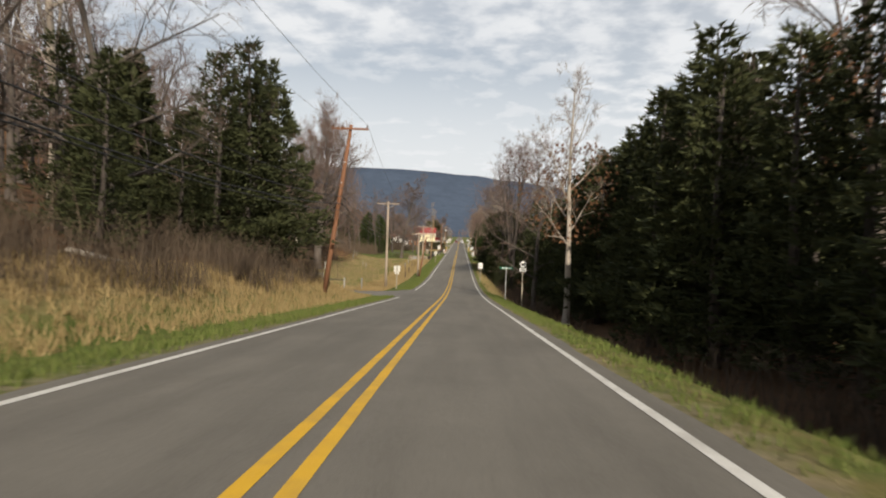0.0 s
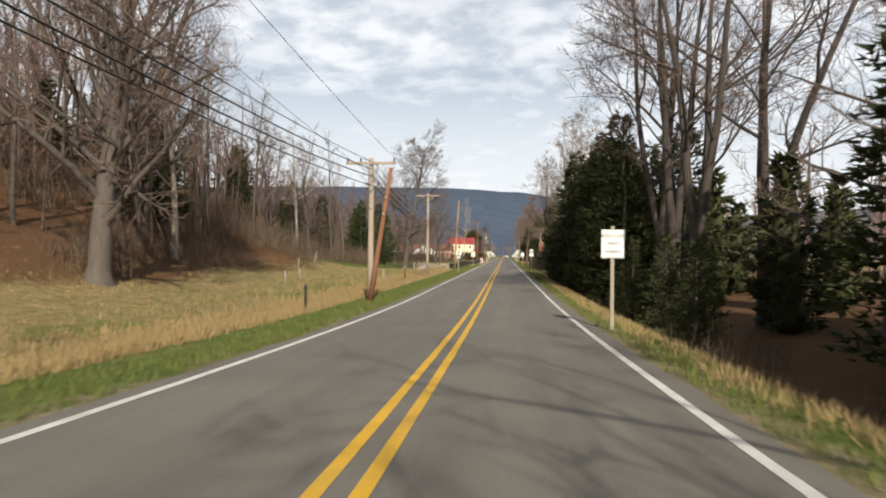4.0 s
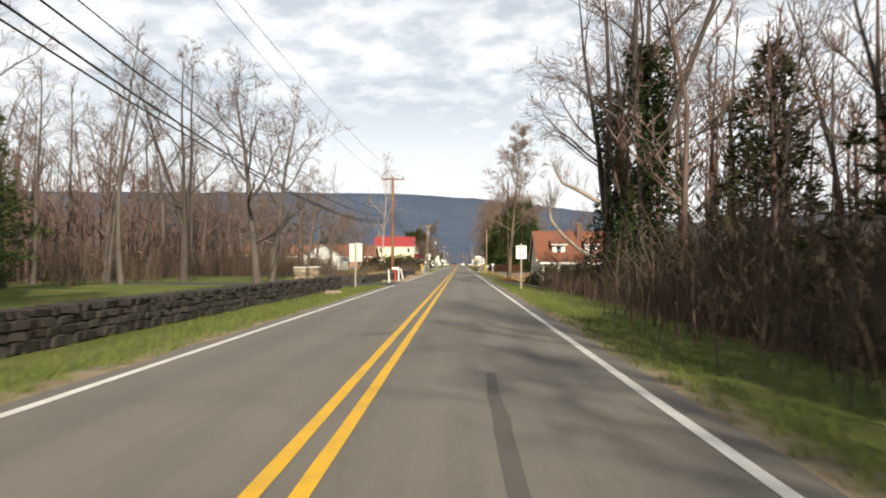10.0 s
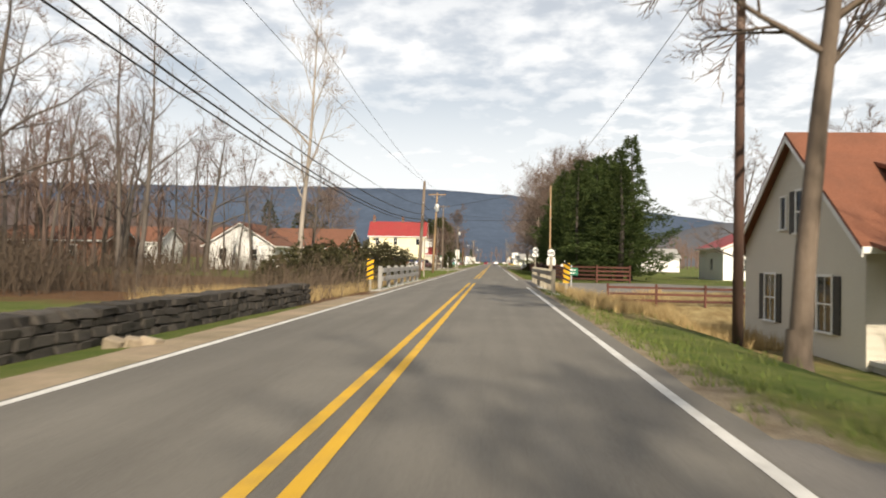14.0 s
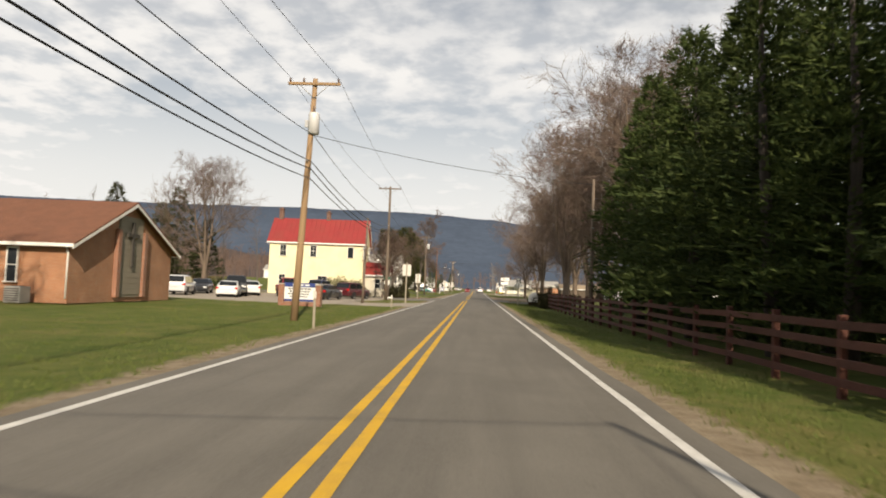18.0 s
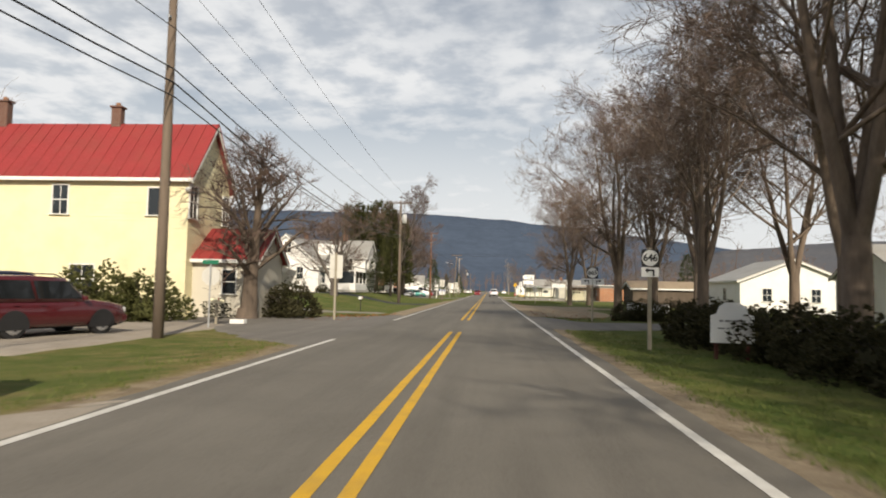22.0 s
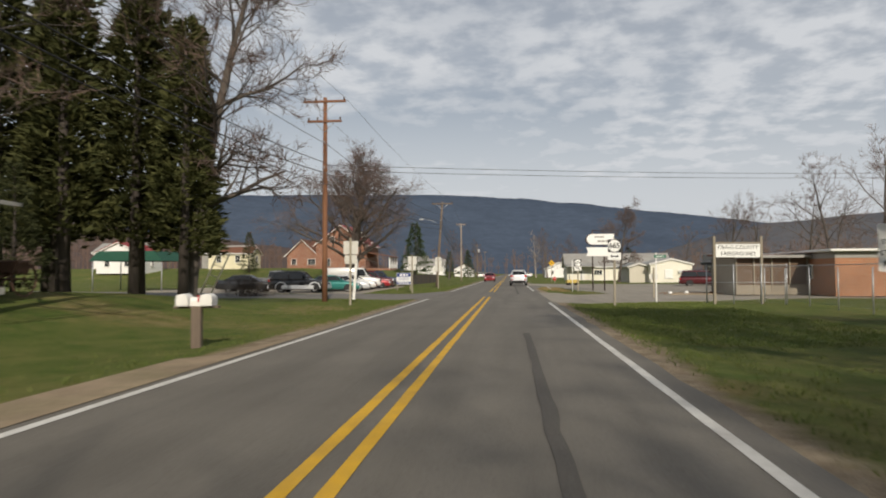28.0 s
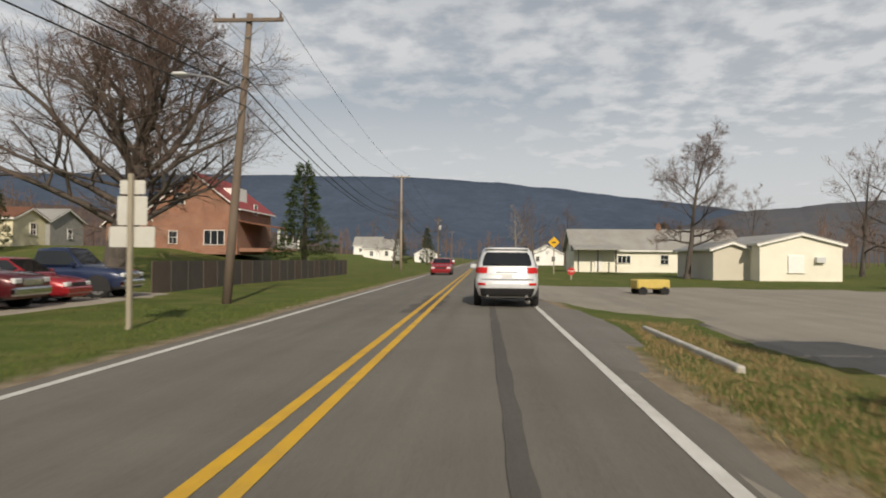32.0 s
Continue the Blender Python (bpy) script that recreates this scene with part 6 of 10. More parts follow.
# ---- building surfaces ----
def brickwork(name, c1, c2, mortar, sx=1.0):
    """Brick in courses, for walls that stay at a distance."""
    m = bpy.data.materials.new(name)
    m.use_nodes = True
    n, l = m.node_tree.nodes, m.node_tree.links
    bs = n["Principled BSDF"]
    bs.inputs["Roughness"].default_value = 0.9
    tc = n.new("ShaderNodeTexCoord")
    sp = n.new("ShaderNodeSeparateXYZ")
    l.new(tc.outputs["Object"], sp.inputs[0])
    ad = n.new("ShaderNodeMath")
    l.new(sp.outputs["X"], ad.inputs[0])
    l.new(sp.outputs["Y"], ad.inputs[1])
    cb = n.new("ShaderNodeCombineXYZ")
    l.new(ad.outputs[0], cb.inputs[0])
    l.new(sp.outputs["Z"], cb.inputs[1])
    b = n.new("ShaderNodeTexBrick")
    b.inputs["Scale"].default_value = 1.0
    b.inputs["Brick Width"].default_value, b.inputs["Row Height"].default_value, b.inputs["Mortar Size"].default_value = 0.22, 0.076, 0.008
    b.inputs["Color1"].default_value, b.inputs["Color2"].default_value, b.inputs["Mortar"].default_value = (*c1, 1), (*c2, 1), (*mortar, 1)
    l.new(cb.outputs[0], b.inputs["Vector"])
    t = n.new("ShaderNodeTexNoise")
    t.inputs["Scale"].default_value, t.inputs["Detail"].default_value = 0.9, 5
    l.new(tc.outputs["Object"], t.inputs["Vector"])
    x = n.new("ShaderNodeMix")
    x.data_type, x.blend_type = "RGBA", "MULTIPLY"
    x.inputs["Factor"].default_value = 0.5
    r = n.new("ShaderNodeMapRange")
    r.inputs["From Min"].default_value, r.inputs["From Max"].default_value, r.inputs["To Min"].default_value, r.inputs["To Max"].default_value = 0.3, 0.7, 0.6, 1.15
    l.new(t.outputs["Fac"], r.inputs["Value"])
    l.new(b.outputs["Color"], x.inputs[6])
    l.new(r.outputs[0], x.inputs[7])
    l.new(x.outputs[2], bs.inputs["Base Color"])
    bp = n.new("ShaderNodeBump")
    bp.inputs["Strength"].default_value, bp.inputs["Distance"].default_value = 0.5, 0.01
    l.new(b.outputs["Fac"], bp.inputs["Height"])
    bp.invert = True
    l.new(bp.outputs[0], bs.inputs["Normal"])
    MATS[name] = m
    return m


BRICK = brickwork("red_brick", (0.33, 0.13, 0.07), (0.25, 0.095, 0.055), (0.36, 0.3, 0.25))
BRICK_OR = brickwork("orange_brick", (0.42, 0.18, 0.085), (0.35, 0.14, 0.07), (0.4, 0.3, 0.22))
BRICK_DK = brickwork("dark_brick", (0.17, 0.075, 0.05), (0.13, 0.055, 0.04), (0.24, 0.2, 0.17))
YELLOW = material("cream_yellow_siding", (0.82, 0.75, 0.5), 0.75, second=(0.78, 0.69, 0.43), scale=0.6, amount=0.5, fine=14, fine_amount=0.1, dirt=(0.5, 0.44, 0.28), dirt_amount=0.25)
REDROOF = material("red_metal_roof", (0.3, 0.035, 0.035), 0.6, second=(0.22, 0.03, 0.03), scale=0.8, amount=0.6, fine=10, fine_amount=0.15, dirt=(0.22, 0.06, 0.04), dirt_amount=0.35)
BROWNROOF = material("brown_shingles", (0.2, 0.085, 0.05), 0.9, second=(0.14, 0.065, 0.04), scale=1.6, amount=0.8, fine=16, fine_amount=0.45, bump=0.5, bump_scale=14)
RUSTROOF = material("rust_brown_roof", (0.21, 0.08, 0.045), 0.85, second=(0.145, 0.06, 0.036), scale=0.9, amount=0.8, fine=14, fine_amount=0.3, bump=0.4, bump_scale=14)
GREYROOF = material("grey_metal_roof", (0.4, 0.39, 0.36), 0.5, 0.2, second=(0.3, 0.29, 0.27), scale=0.7, amount=0.7, fine=9, fine_amount=0.2, dirt=(0.26, 0.22, 0.18), dirt_amount=0.35)
BEIGE = material("beige_siding", (0.6, 0.56, 0.47), 0.75, second=(0.53, 0.49, 0.41), scale=0.6, amount=0.5)
CREAM = material("cream_paint", (0.76, 0.7, 0.5), 0.7, second=(0.68, 0.62, 0.44), scale=0.6, amount=0.5, dirt=(0.5, 0.45, 0.33), dirt_amount=0.2)
OFFWHITE = material("off_white_paint", (0.82, 0.79, 0.68), 0.7, second=(0.76, 0.73, 0.62), scale=0.6, amount=0.5, dirt=(0.5, 0.45, 0.36), dirt_amount=0.15)
WALLW = material("white_siding", (0.84, 0.83, 0.81), 0.65, second=(0.79, 0.78, 0.75), scale=0.7, amount=0.5, fine=14, fine_amount=0.1, dirt=(0.55, 0.53, 0.48), dirt_amount=0.25)
GREYW = material("grey_boards", (0.34, 0.33, 0.31), 0.85, second=(0.25, 0.24, 0.22), scale=1.2, amount=0.7)
DARKW = material("dark_boards", (0.08, 0.07, 0.06), 0.9, second=(0.05, 0.045, 0.04), scale=1.2, amount=0.7)
TAUPE = material("taupe_boards", (0.3, 0.26, 0.2), 0.85, second=(0.23, 0.2, 0.16), scale=1.2, amount=0.6)
DARKGREEN = material("dark_shutter", (0.045, 0.042, 0.035), 0.7)
WORNC = material("worn_concrete", (0.27, 0.245, 0.2), 0.95, second=(0.2, 0.175, 0.13), scale=0.5, amount=0.8, fine=22, fine_amount=0.4, bump=0.4)
CONC = material("concrete", (0.5, 0.48, 0.44), 0.9, second=(0.4, 0.38, 0.35), scale=0.8, amount=0.7, fine=30, fine_amount=0.25, bump=0.3)
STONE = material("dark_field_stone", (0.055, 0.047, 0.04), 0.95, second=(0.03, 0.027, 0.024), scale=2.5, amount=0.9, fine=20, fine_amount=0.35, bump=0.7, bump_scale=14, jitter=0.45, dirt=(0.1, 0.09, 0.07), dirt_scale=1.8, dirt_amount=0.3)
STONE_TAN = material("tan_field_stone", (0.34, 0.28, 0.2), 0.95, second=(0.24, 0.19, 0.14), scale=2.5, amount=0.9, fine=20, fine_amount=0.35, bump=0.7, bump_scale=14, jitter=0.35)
FENCE_RED = material("brown_red_fence_paint", (0.11, 0.04, 0.028), 0.85, second=(0.075, 0.03, 0.022), scale=2, amount=0.8, fine=25, fine_amount=0.3, jitter=0.2)
RUST = material("rusty_iron", (0.13, 0.07, 0.045), 0.9, second=(0.08, 0.05, 0.035), scale=6, amount=0.8)

# ---- church ----
ch = gable_house("church", "low red-brick church with brown shingle roof and white eaves", -38, -19, 313, 323.8, 0.15, 2.95, 5.5, "x", BRICK_OR, BROWNROOF, windows=[("-y", u, 0.75, 0.55, 1.65) for u in (6.6, 4.3, 1.8, -1.0, -4.0)], over=0.45)
part("cross_panel", Geo().box(9.53, 0.2, 2.3, 0.08, 2.6, 4.6), TAUPE, ch, "taupe recessed panel on the gable")
for k in range(14):
    part("panel_board", Geo().box(9.585, 0.2, 0.3 + k * 0.32, 0.03, 2.5, 0.29, bev=0.005), TAUPE, ch)
cross = part("cross", Geo().box(9.68, 0.2, 3.0, 0.1, 0.22, 2.6, bev=0.01), DARKW, ch, "dark wooden cross")
part("cross_beam", Geo().box(9.69, 0.2, 3.55, 0.09, 1.3, 0.22, bev=0.01), DARKW, cross)
for s in (-1, 1):
    part("brick_pier", Geo().box(9.62, 0.2 + s * 1.45, 1.9, 0.24, 0.34, 3.8, bev=0.01), BRICK, ch)
part("downspout", Geo().tube([(9.35, -5.5, 2.6), (9.45, -5.46, 2.3), (9.45, -5.46, 0.0)], 0.045, 6), WHITE, ch)
for ux in (5.4, 7.6):
    ac = thing("air_conditioner", "grey outdoor air-conditioning unit by a brick wall", "air conditioner", pose(-28.5 + ux, 312.1, ground(-28.5 + ux, 312.1)))
    part("case", Geo().box(0, 0, 0.42, 0.8, 0.8, 0.8, bev=0.03), GREYW, ac)
    for k in range(6):
        part("louvre", Geo().box(0, -0.41, 0.15 + k * 0.11, 0.72, 0.015, 0.03), TRIMB, ac)
    part("fan_guard", Geo().tube([(0, 0, 0.82), (0, 0, 0.85)], 0.3, 16), TRIMB, ac)

# ---- church notice board ----
nb = thing("notice_board", "blue and white church notice board between brick piers", "sign", pose(-10.4, 324.3, ground(-10.4, 324.3) - 0.05, 0, 0, -4))
for s in (-1, 1):
    pier = part("pier", Geo().box(s * 1.25, 0, 0.72, 0.36, 0.42, 1.44, bev=0.015), BRICK, nb)
    part("pier_cap", Geo().box(s * 1.25, 0, 1.47, 0.44, 0.5, 0.07, bev=0.015), CONC, nb)
part("plinth", Geo().box(0, 0, 0.16, 2.2, 0.34, 0.32, bev=0.015), BRICK, nb)
BLUE = material("sign_blue", (0.03, 0.06, 0.24), 0.5)
part("board", Geo().box(0, 0, 0.95, 2.14, 0.16, 1.2, bev=0.02), SIGN_WHITE, nb)
part("header", Geo().box(0, -0.09, 1.42, 2.1, 0.02, 0.27, bev=0.004), BLUE, nb)
part("footer", Geo().box(0, -0.09, 0.43, 2.1, 0.02, 0.13, bev=0.004), BLUE, nb)
bars(nb, -0.5, 0.75, 1.42, 0.1, -0.105, SIGN_WHITE, 3, 3)
for k, zz in enumerate((1.17, 1.0, 0.83, 0.66)):
    bars(nb, -0.8 + 0.1 * (k % 2), 0.8 - 0.1 * k, zz, 0.09, -0.084, BLACK, 7, 11 + k)

# ---- yellow house ----
yh = gable_house("yellow_house", "two-storey cream-yellow house with a red metal roof", -24.7, -12.95, 362.2, 366.9, -0.1, 6.55, 9.35, "x", YELLOW, REDROOF, windows=[("-y", -4.15, 4.7, 0.8, 1.35), ("-y", -0.35, 4.7, 0.8, 1.35), ("-y", 4.3, 4.7, 0.75, 1.25, "plain"), ("-y", 0.9, 1.0, 1.2, 1.3), ("-y", -4.15, 1.0, 0.8, 1.35), ("+x", -1.9, 4.6, 0.85, 1.5), ("+x", 1.9, 4.6, 0.85, 1.5), ("+x", 0, 1.0, 0.9, 1.5)], over=0.3, seams=0.6, siding=0.17)
chimney(-24.1, 364.6, 8.9, 10.6, BRICK_DK, 0.55)
chimney(-18.0, 364.6, 9.0, 10.3, BRICK_DK, 0.5)
pr = gable_house("porch_wing", "small porch wing with a red roof and lattice", -12.95, -9.9, 362.9, 366.9, 0.0, 2.7, 4.1, "x", BEIGE, REDROOF, over=0.3, seams=0.6, windows=[("-y", 0.3, 1.0, 0.7, 1.1)], category="house")
part("floodlight", Geo().box(5.9, -2.45, 5.9, 0.25, 0.2, 0.2, bev=0.03), CAN, yh)

# ---- brown-roofed house ----
bh = gable_house("brown_roof_house", "beige one-and-a-half-storey house with rust-brown roof and dormers", 10.1, 21.9, 242.6, 250.4, -1.15, 2.1, 5.35, "x", BEIGE, RUSTROOF, windows=[("-x", 1.9, 0.75, 0.85, 1.5), ("-x", -1.7, 0.75, 0.85, 1.5), ("-x", 0.5, 3.55, 0.75, 1.25), ("-x", -0.75, 3.7, 0.4, 1.0, "plain"), ("-y", -4.6, 0.7, 0.8, 1.4), ("-y", -2.3, 0.9, 1.4, 1.35), ("-y", 2.2, 0.7, 1.3, 1.4), ("-y", 0.1, 0.2, 0.95, 2.05, "door")], over=0.4, siding=0.18)
for u, w, z, h in ((1.9, 0.85, 0.75, 1.5), (-1.7, 0.85, 0.75, 1.5), (0.5, 0.75, 3.55, 1.25)):
    for s in (-1, 1):
        part("shutter", Geo().box(-5.94, -u + s * (w / 2 + 0.24), z + h / 2, 0.05, 0.36, h + 0.06, bev=0.008), DARKGREEN, bh)
# porch across the front
for xx in (-5.5, -3.2, -1.0, 1.0, 3.4, 5.5):
    part("porch_post", Geo().box(xx, -5.75, 1.35, 0.13, 0.13, 2.2, bev=0.012), WHITE, bh)
    part("post_cap", Geo().box(xx, -5.75, 2.38, 0.2, 0.2, 0.08, bev=0.012), WHITE, bh)
part("porch_floor", Geo().box(0, -4.85, 0.18, 11.6, 2.1, 0.14, bev=0.01), CONC, bh)
part("porch_base", Geo().box(0, -4.85, -0.12, 11.4, 1.95, 0.46), CONC, bh)
part("porch_beam", Geo().box(0, -5.75, 2.52, 11.6, 0.18, 0.24, bev=0.012), WHITE, bh)
pf = Geo().slab([(-6.1, 2.62), (-3.9, 3.12), (-3.9, 3.22), (-6.15, 2.74)], -6.0, 6.0, axis="x")
part("porch_roof", pf.fixed(), RUSTROOF, bh)
part("porch_fascia", Geo().box(0, -6.12, 2.6, 12.0, 0.05, 0.2, bev=0.008), WHITE, bh)
for a, b in ((-5.5, -3.2), (-3.2, -1.0), (1.0, 3.4), (3.4, 5.5)):
    for zz in (0.42, 1.05):
        part("porch_rail", Geo().box((a + b) / 2, -5.75, zz, b - a - 0.13, 0.06, 0.07, bev=0.008), WHITE, bh)
    k = int((b - a) / 0.16)
    for i in range(1, k):
        part("baluster", Geo().box(a + (b - a) * i / k, -5.75, 0.73, 0.035, 0.035, 0.58), WHITE, bh)
part("porch_step", Geo().box(0, -6.2, 0.05, 1.8, 0.7, 0.16, bev=0.01), CONC, bh)
part("porch_step", Geo().box(0, -6.6, -0.1, 1.8, 0.6, 0.16, bev=0.01), CONC, bh)
for ux in (-2.75, 2.2):
    d = part("dormer", Geo().slab([(ux - 0.95, 3.4), (ux + 0.95, 3.4), (ux + 0.95, 4.75), (ux - 0.95, 4.75)], -3.2, -0.4, axis="y").fixed(), WHITE, bh)
    part("dormer_roof", Geo().slab([(-3.55, 4.78), (-0.2, 5.75), (-0.2, 5.87), (-3.6, 4.9)], ux - 1.2, ux + 1.2, axis="x").fixed(), RUSTROOF, d)
    part("dormer_fascia", Geo().box(ux, -3.57, 4.83, 2.42, 0.05, 0.14, bev=0.008), WHITE, d)
    put_window(bh, "-y", 0, 3.2, ux, 3.75, 0.7, 0.85, WHITE)
    for s in (-1, 1):
        part("shutter", Geo().box(ux + s * 0.58, -3.23, 4.17, 0.36, 0.04, 0.92, bev=0.006), WHITE, d)
bh.matrix_basis = Matrix.Translation((15.15, 246.5, -1.15)) @ Matrix.Diagonal((0.8, 1, 1, 1))
chimney(15.7, 245.4, 4.3, 6.2, BRICK_DK, 0.5)

# ---- white house with the carport ----
wh = gable_house("white_house", "white one-and-a-half-storey house with grey roof", -26.5, -15.9, 404, 411.5, 0.9, 3.75, 5.6, "x", WALLW, GREYROOF, over=0.35, siding=0.2, windows=[("-y", 4.0, 1.0, 0.75, 1.25), ("-y", 1.2, 1.0, 0.75, 1.25), ("+x", -1.9, 1.0, 0.8, 1.3), ("+x", 1.6, 1.0, 0.9, 1.3)])
wg = gable_house("white_gable_wing", "white front gable wing with one high window", -24.6, -17.3, 402.8, 411.4, 0.9, 3.9, 7.0, "y", WALLW, GREYROOF, over=0.35, siding=0.2, windows=[("-y", 0.2, 4.2, 0.75, 1.15), ("-y", 1.6, 1.35, 0.75, 1.25), ("-y", -1.9, 1.35, 0.75, 1.25)])
part("dormer", Geo().slab([(406.4 - 407.1, 3.6), (408.6 - 407.1, 3.6), (408.6 - 407.1, 5.4), (406.4 - 407.1, 5.4)], 2.6, 5.2, axis="x").fixed(), WALLW, wg)
# porch on the road side
pw = thing("front_porch", "white side porch with a low roof and glazed front", "porch", pose(-14.7, 407.6, 0.9))
part("porch_floor", Geo().box(0, 0, 0.12, 2.4, 6.6, 0.24, bev=0.01), CONC, pw)
part("porch_roof", Geo().slab([(-1.2, 3.1), (1.55, 2.62), (1.55, 2.72), (-1.2, 3.22)], -3.6, 3.6, axis="y").fixed(), GREYROOF, pw)
for yy in (-3.2, -1.0, 1.1, 3.2):
    part("porch_post", Geo().box(1.1, yy, 1.4, 0.11, 0.11, 2.4, bev=0.01), WHITE, pw)
part("knee_wall", Geo().box(1.1, 0, 0.6, 0.1, 6.3, 0.7, bev=0.01), WALLW, pw)
part("knee_wall", Geo().box(0, -3.2, 0.6, 2.1, 0.1, 0.7, bev=0.01), WALLW, pw)
for a in (-2.1, 0.05, 2.15):
    part("pane", Geo().box(1.08, a, 1.65, 0.02, 1.95, 1.3), PANE, pw)
part("pane", Geo().box(0, -3.2, 1.65, 1.9, 0.02, 1.3), PANE, pw)
# carport; its dark gable opening is a black sheet standing for the shade inside
OPENING_SHADE = material("opening_shade", (0.02, 0.022, 0.028), 0.8)
cpz = ground(-24, 399)
cp = thing("carport", "white metal carport roof on thin dark posts", "carport", pose(-24.8, 398.4, cpz))
for s in (-1, 1):
    part("carport_roof", Geo().slab([(0, 3.25), (s * 2.1, 2.55), (s * 2.1, 2.62), (0, 3.33)], -3.4, 3.6, axis="y").fixed(), WALLW, cp, at=Matrix.Translation((3.2, 0, 0)))
part("gable_infill", Geo().slab([(-1.95, 2.2), (1.95, 2.2), (1.95, 2.6), (0, 3.26), (-1.95, 2.6)], -3.5, -3.42, axis="y").fixed(), OPENING_SHADE, cp, at=Matrix.Translation((3.2, 0, 0)))
part("carport_roof", Geo().slab([(-7.0, 2.75), (1.0, 2.9), (1.0, 3.0), (-7.0, 2.85)], -3.0, 3.6, axis="y").fixed(), WALLW, cp)
part("carport_beam", Geo().box(-3.0, -3.0, 2.55, 8.0, 0.12, 0.75, bev=0.01), WALLW, cp)
for xx in (-6.6, -3.9, -1.3, 1.2, 3.3, 5.2):
    part("carport_post", Geo().box(xx, -3.1, 1.3, 0.07, 0.07, 2.7, bev=0.008), TRIMB, cp)
part("front_panel", Geo().box(1.15, -3.0, 1.35, 8.2, 0.08, 1.75, bev=0.01), WALLW, cp)
part("kick_board", Geo().box(1.15, -2.98, 0.26, 8.2, 0.06, 0.4, bev=0.01), CONC, cp)
part("carport_wall", Geo().box(-2.0, 3.4, 1.35, 10.5, 0.12, 2.7), WALLW, cp)

# ---- white farmhouse beyond ----
wf = gable_house("white_farmhouse", "white two-storey house with grey metal roof and chimneys", -28, -15, 417.5, 425.6, 0.95, 5.35, 7.7, "x", WALLW, GREYROOF, over=0.3, siding=0.2, seams=0.6, windows=[("-y", 4.4, 3.0, 0.75, 1.3), ("-y", 1.0, 3.0, 0.75, 1.3), ("-y", -2.6, 3.0, 0.75, 1.3), ("-y", -2.6, 0.8, 0.75, 1.3), ("+x", -2.2, 2.9, 0.75, 1.3), ("+x", 1.8, 2.9, 0.75, 1.3), ("+x", 1.8, 0.7, 0.75, 1.3)])
chimney(-24, 421.5, 7.2, 8.6, BRICK, 0.5)
chimney(-18.6, 421.6, 7.3, 8.7, BRICK, 0.55)
fp = thing("porch", "white porch with square posts and railing", "porch", pose(-13.6, 421.6, 0.75))
part("porch_floor", Geo().box(0, 0, 0.2, 2.6, 7.2, 0.2, bev=0.01), CONC, fp)
part("porch_roof", Geo().slab([(-1.3, 2.95), (1.6, 2.5), (1.6, 2.6), (-1.3, 3.07)], -3.8, 3.8, axis="y").fixed(), GREYROOF, fp)
for yy in (-3.4, -1.1, 1.1, 3.4):
    part("porch_post", Geo().box(1.15, yy, 1.4, 0.11, 0.11, 2.3, bev=0.01), WHITE, fp)
for zz in (0.5, 1.05):
    part("porch_rail", Geo().box(1.15, 0, zz, 0.05, 6.7, 0.06), WHITE, fp)
for k in range(34):
    part("baluster", Geo().box(1.15, -3.3 + k * 0.2, 0.77, 0.03, 0.03, 0.5), WHITE, fp)

# ---- brick building, fairground shed and sign ----
bb = thing("brick_building", "long low orange-brick building with a white flat roof edge", "building", pose(26.7, 458.3, 0.0))
part("wall", Geo().box(0, 0, 1.1, 12.5, 17, 2.3), BRICK_OR, bb)
part("wall_top", Geo().box(0, 0, 2.42, 12.55, 17.05, 0.4, bev=0.01), GREYW, bb)
part("roof_edge", Geo().box(0, 0, 2.68, 13.3, 17.8, 0.14, bev=0.02), WHITE, bb)
for yy in (-5, 0, 5):
    put_window(bb, "-x", 6.25, 8.5, yy, 1.0, 1.2, 0.8, WHITE, "plain")
fs = thing("fairground_shed", "low brown screened shed with pale posts", "shed", pose(18.1, 455.6, -0.05))
part("back_wall", Geo().box(0, 2.6, 1.2, 4.5, 0.14, 2.5), DARKW, fs)
for s in (-1, 1):
    part("side_wall", Geo().box(s * 2.2, 0, 1.2, 0.12, 5.0, 2.5), TAUPE, fs)
part("roof", Geo().slab([(-3.0, 2.4), (3.0, 2.6), (3.0, 2.72), (-3.0, 2.52)], -2.45, 2.3, axis="x").fixed(), RUSTROOF, fs)
SCREEN = material("brown_screen", (0.15, 0.1, 0.07), 0.9, second=(0.1, 0.07, 0.05), scale=1.5, amount=0.7)
for xx in (-1.65, -0.55, 0.55, 1.65):
    part("screen_panel", Geo().box(xx, -2.44, 1.5, 1.05, 0.06, 1.75), SCREEN, fs)
    part("base_panel", Geo().box(xx, -2.5, 0.3, 1.05, 0.08, 0.62), TAUPE, fs)
part("fascia", Geo().box(-0.07, -2.98, 2.44, 4.7, 0.06, 0.18, bev=0.01), GREYW, fs)
for xx in (-2.2, -1.1, 0.0, 1.1, 2.2):
    part("post", Geo().box(xx, -2.52, 1.2, 0.09, 0.09, 2.4, bev=0.01), TAUPE, fs)
wf = thing("wire_fence", "short stretch of wire mesh fence between steel posts", "fence", pose(11.2, 443.2, ground(11.2, 443.2), 0, 0, -20))
for xx in (0.0, 1.25, 2.5, 3.6):
    part("post", Geo().tube([(xx, 0, -0.1), (xx, 0, 1.95)], 0.03, 7), STEEL, wf)
for zz in (1.05, 1.9):
    part("rail", Geo().tube([(0, 0, zz), (3.6, 0, zz)], 0.02, 6), STEEL, wf)
g = Geo()
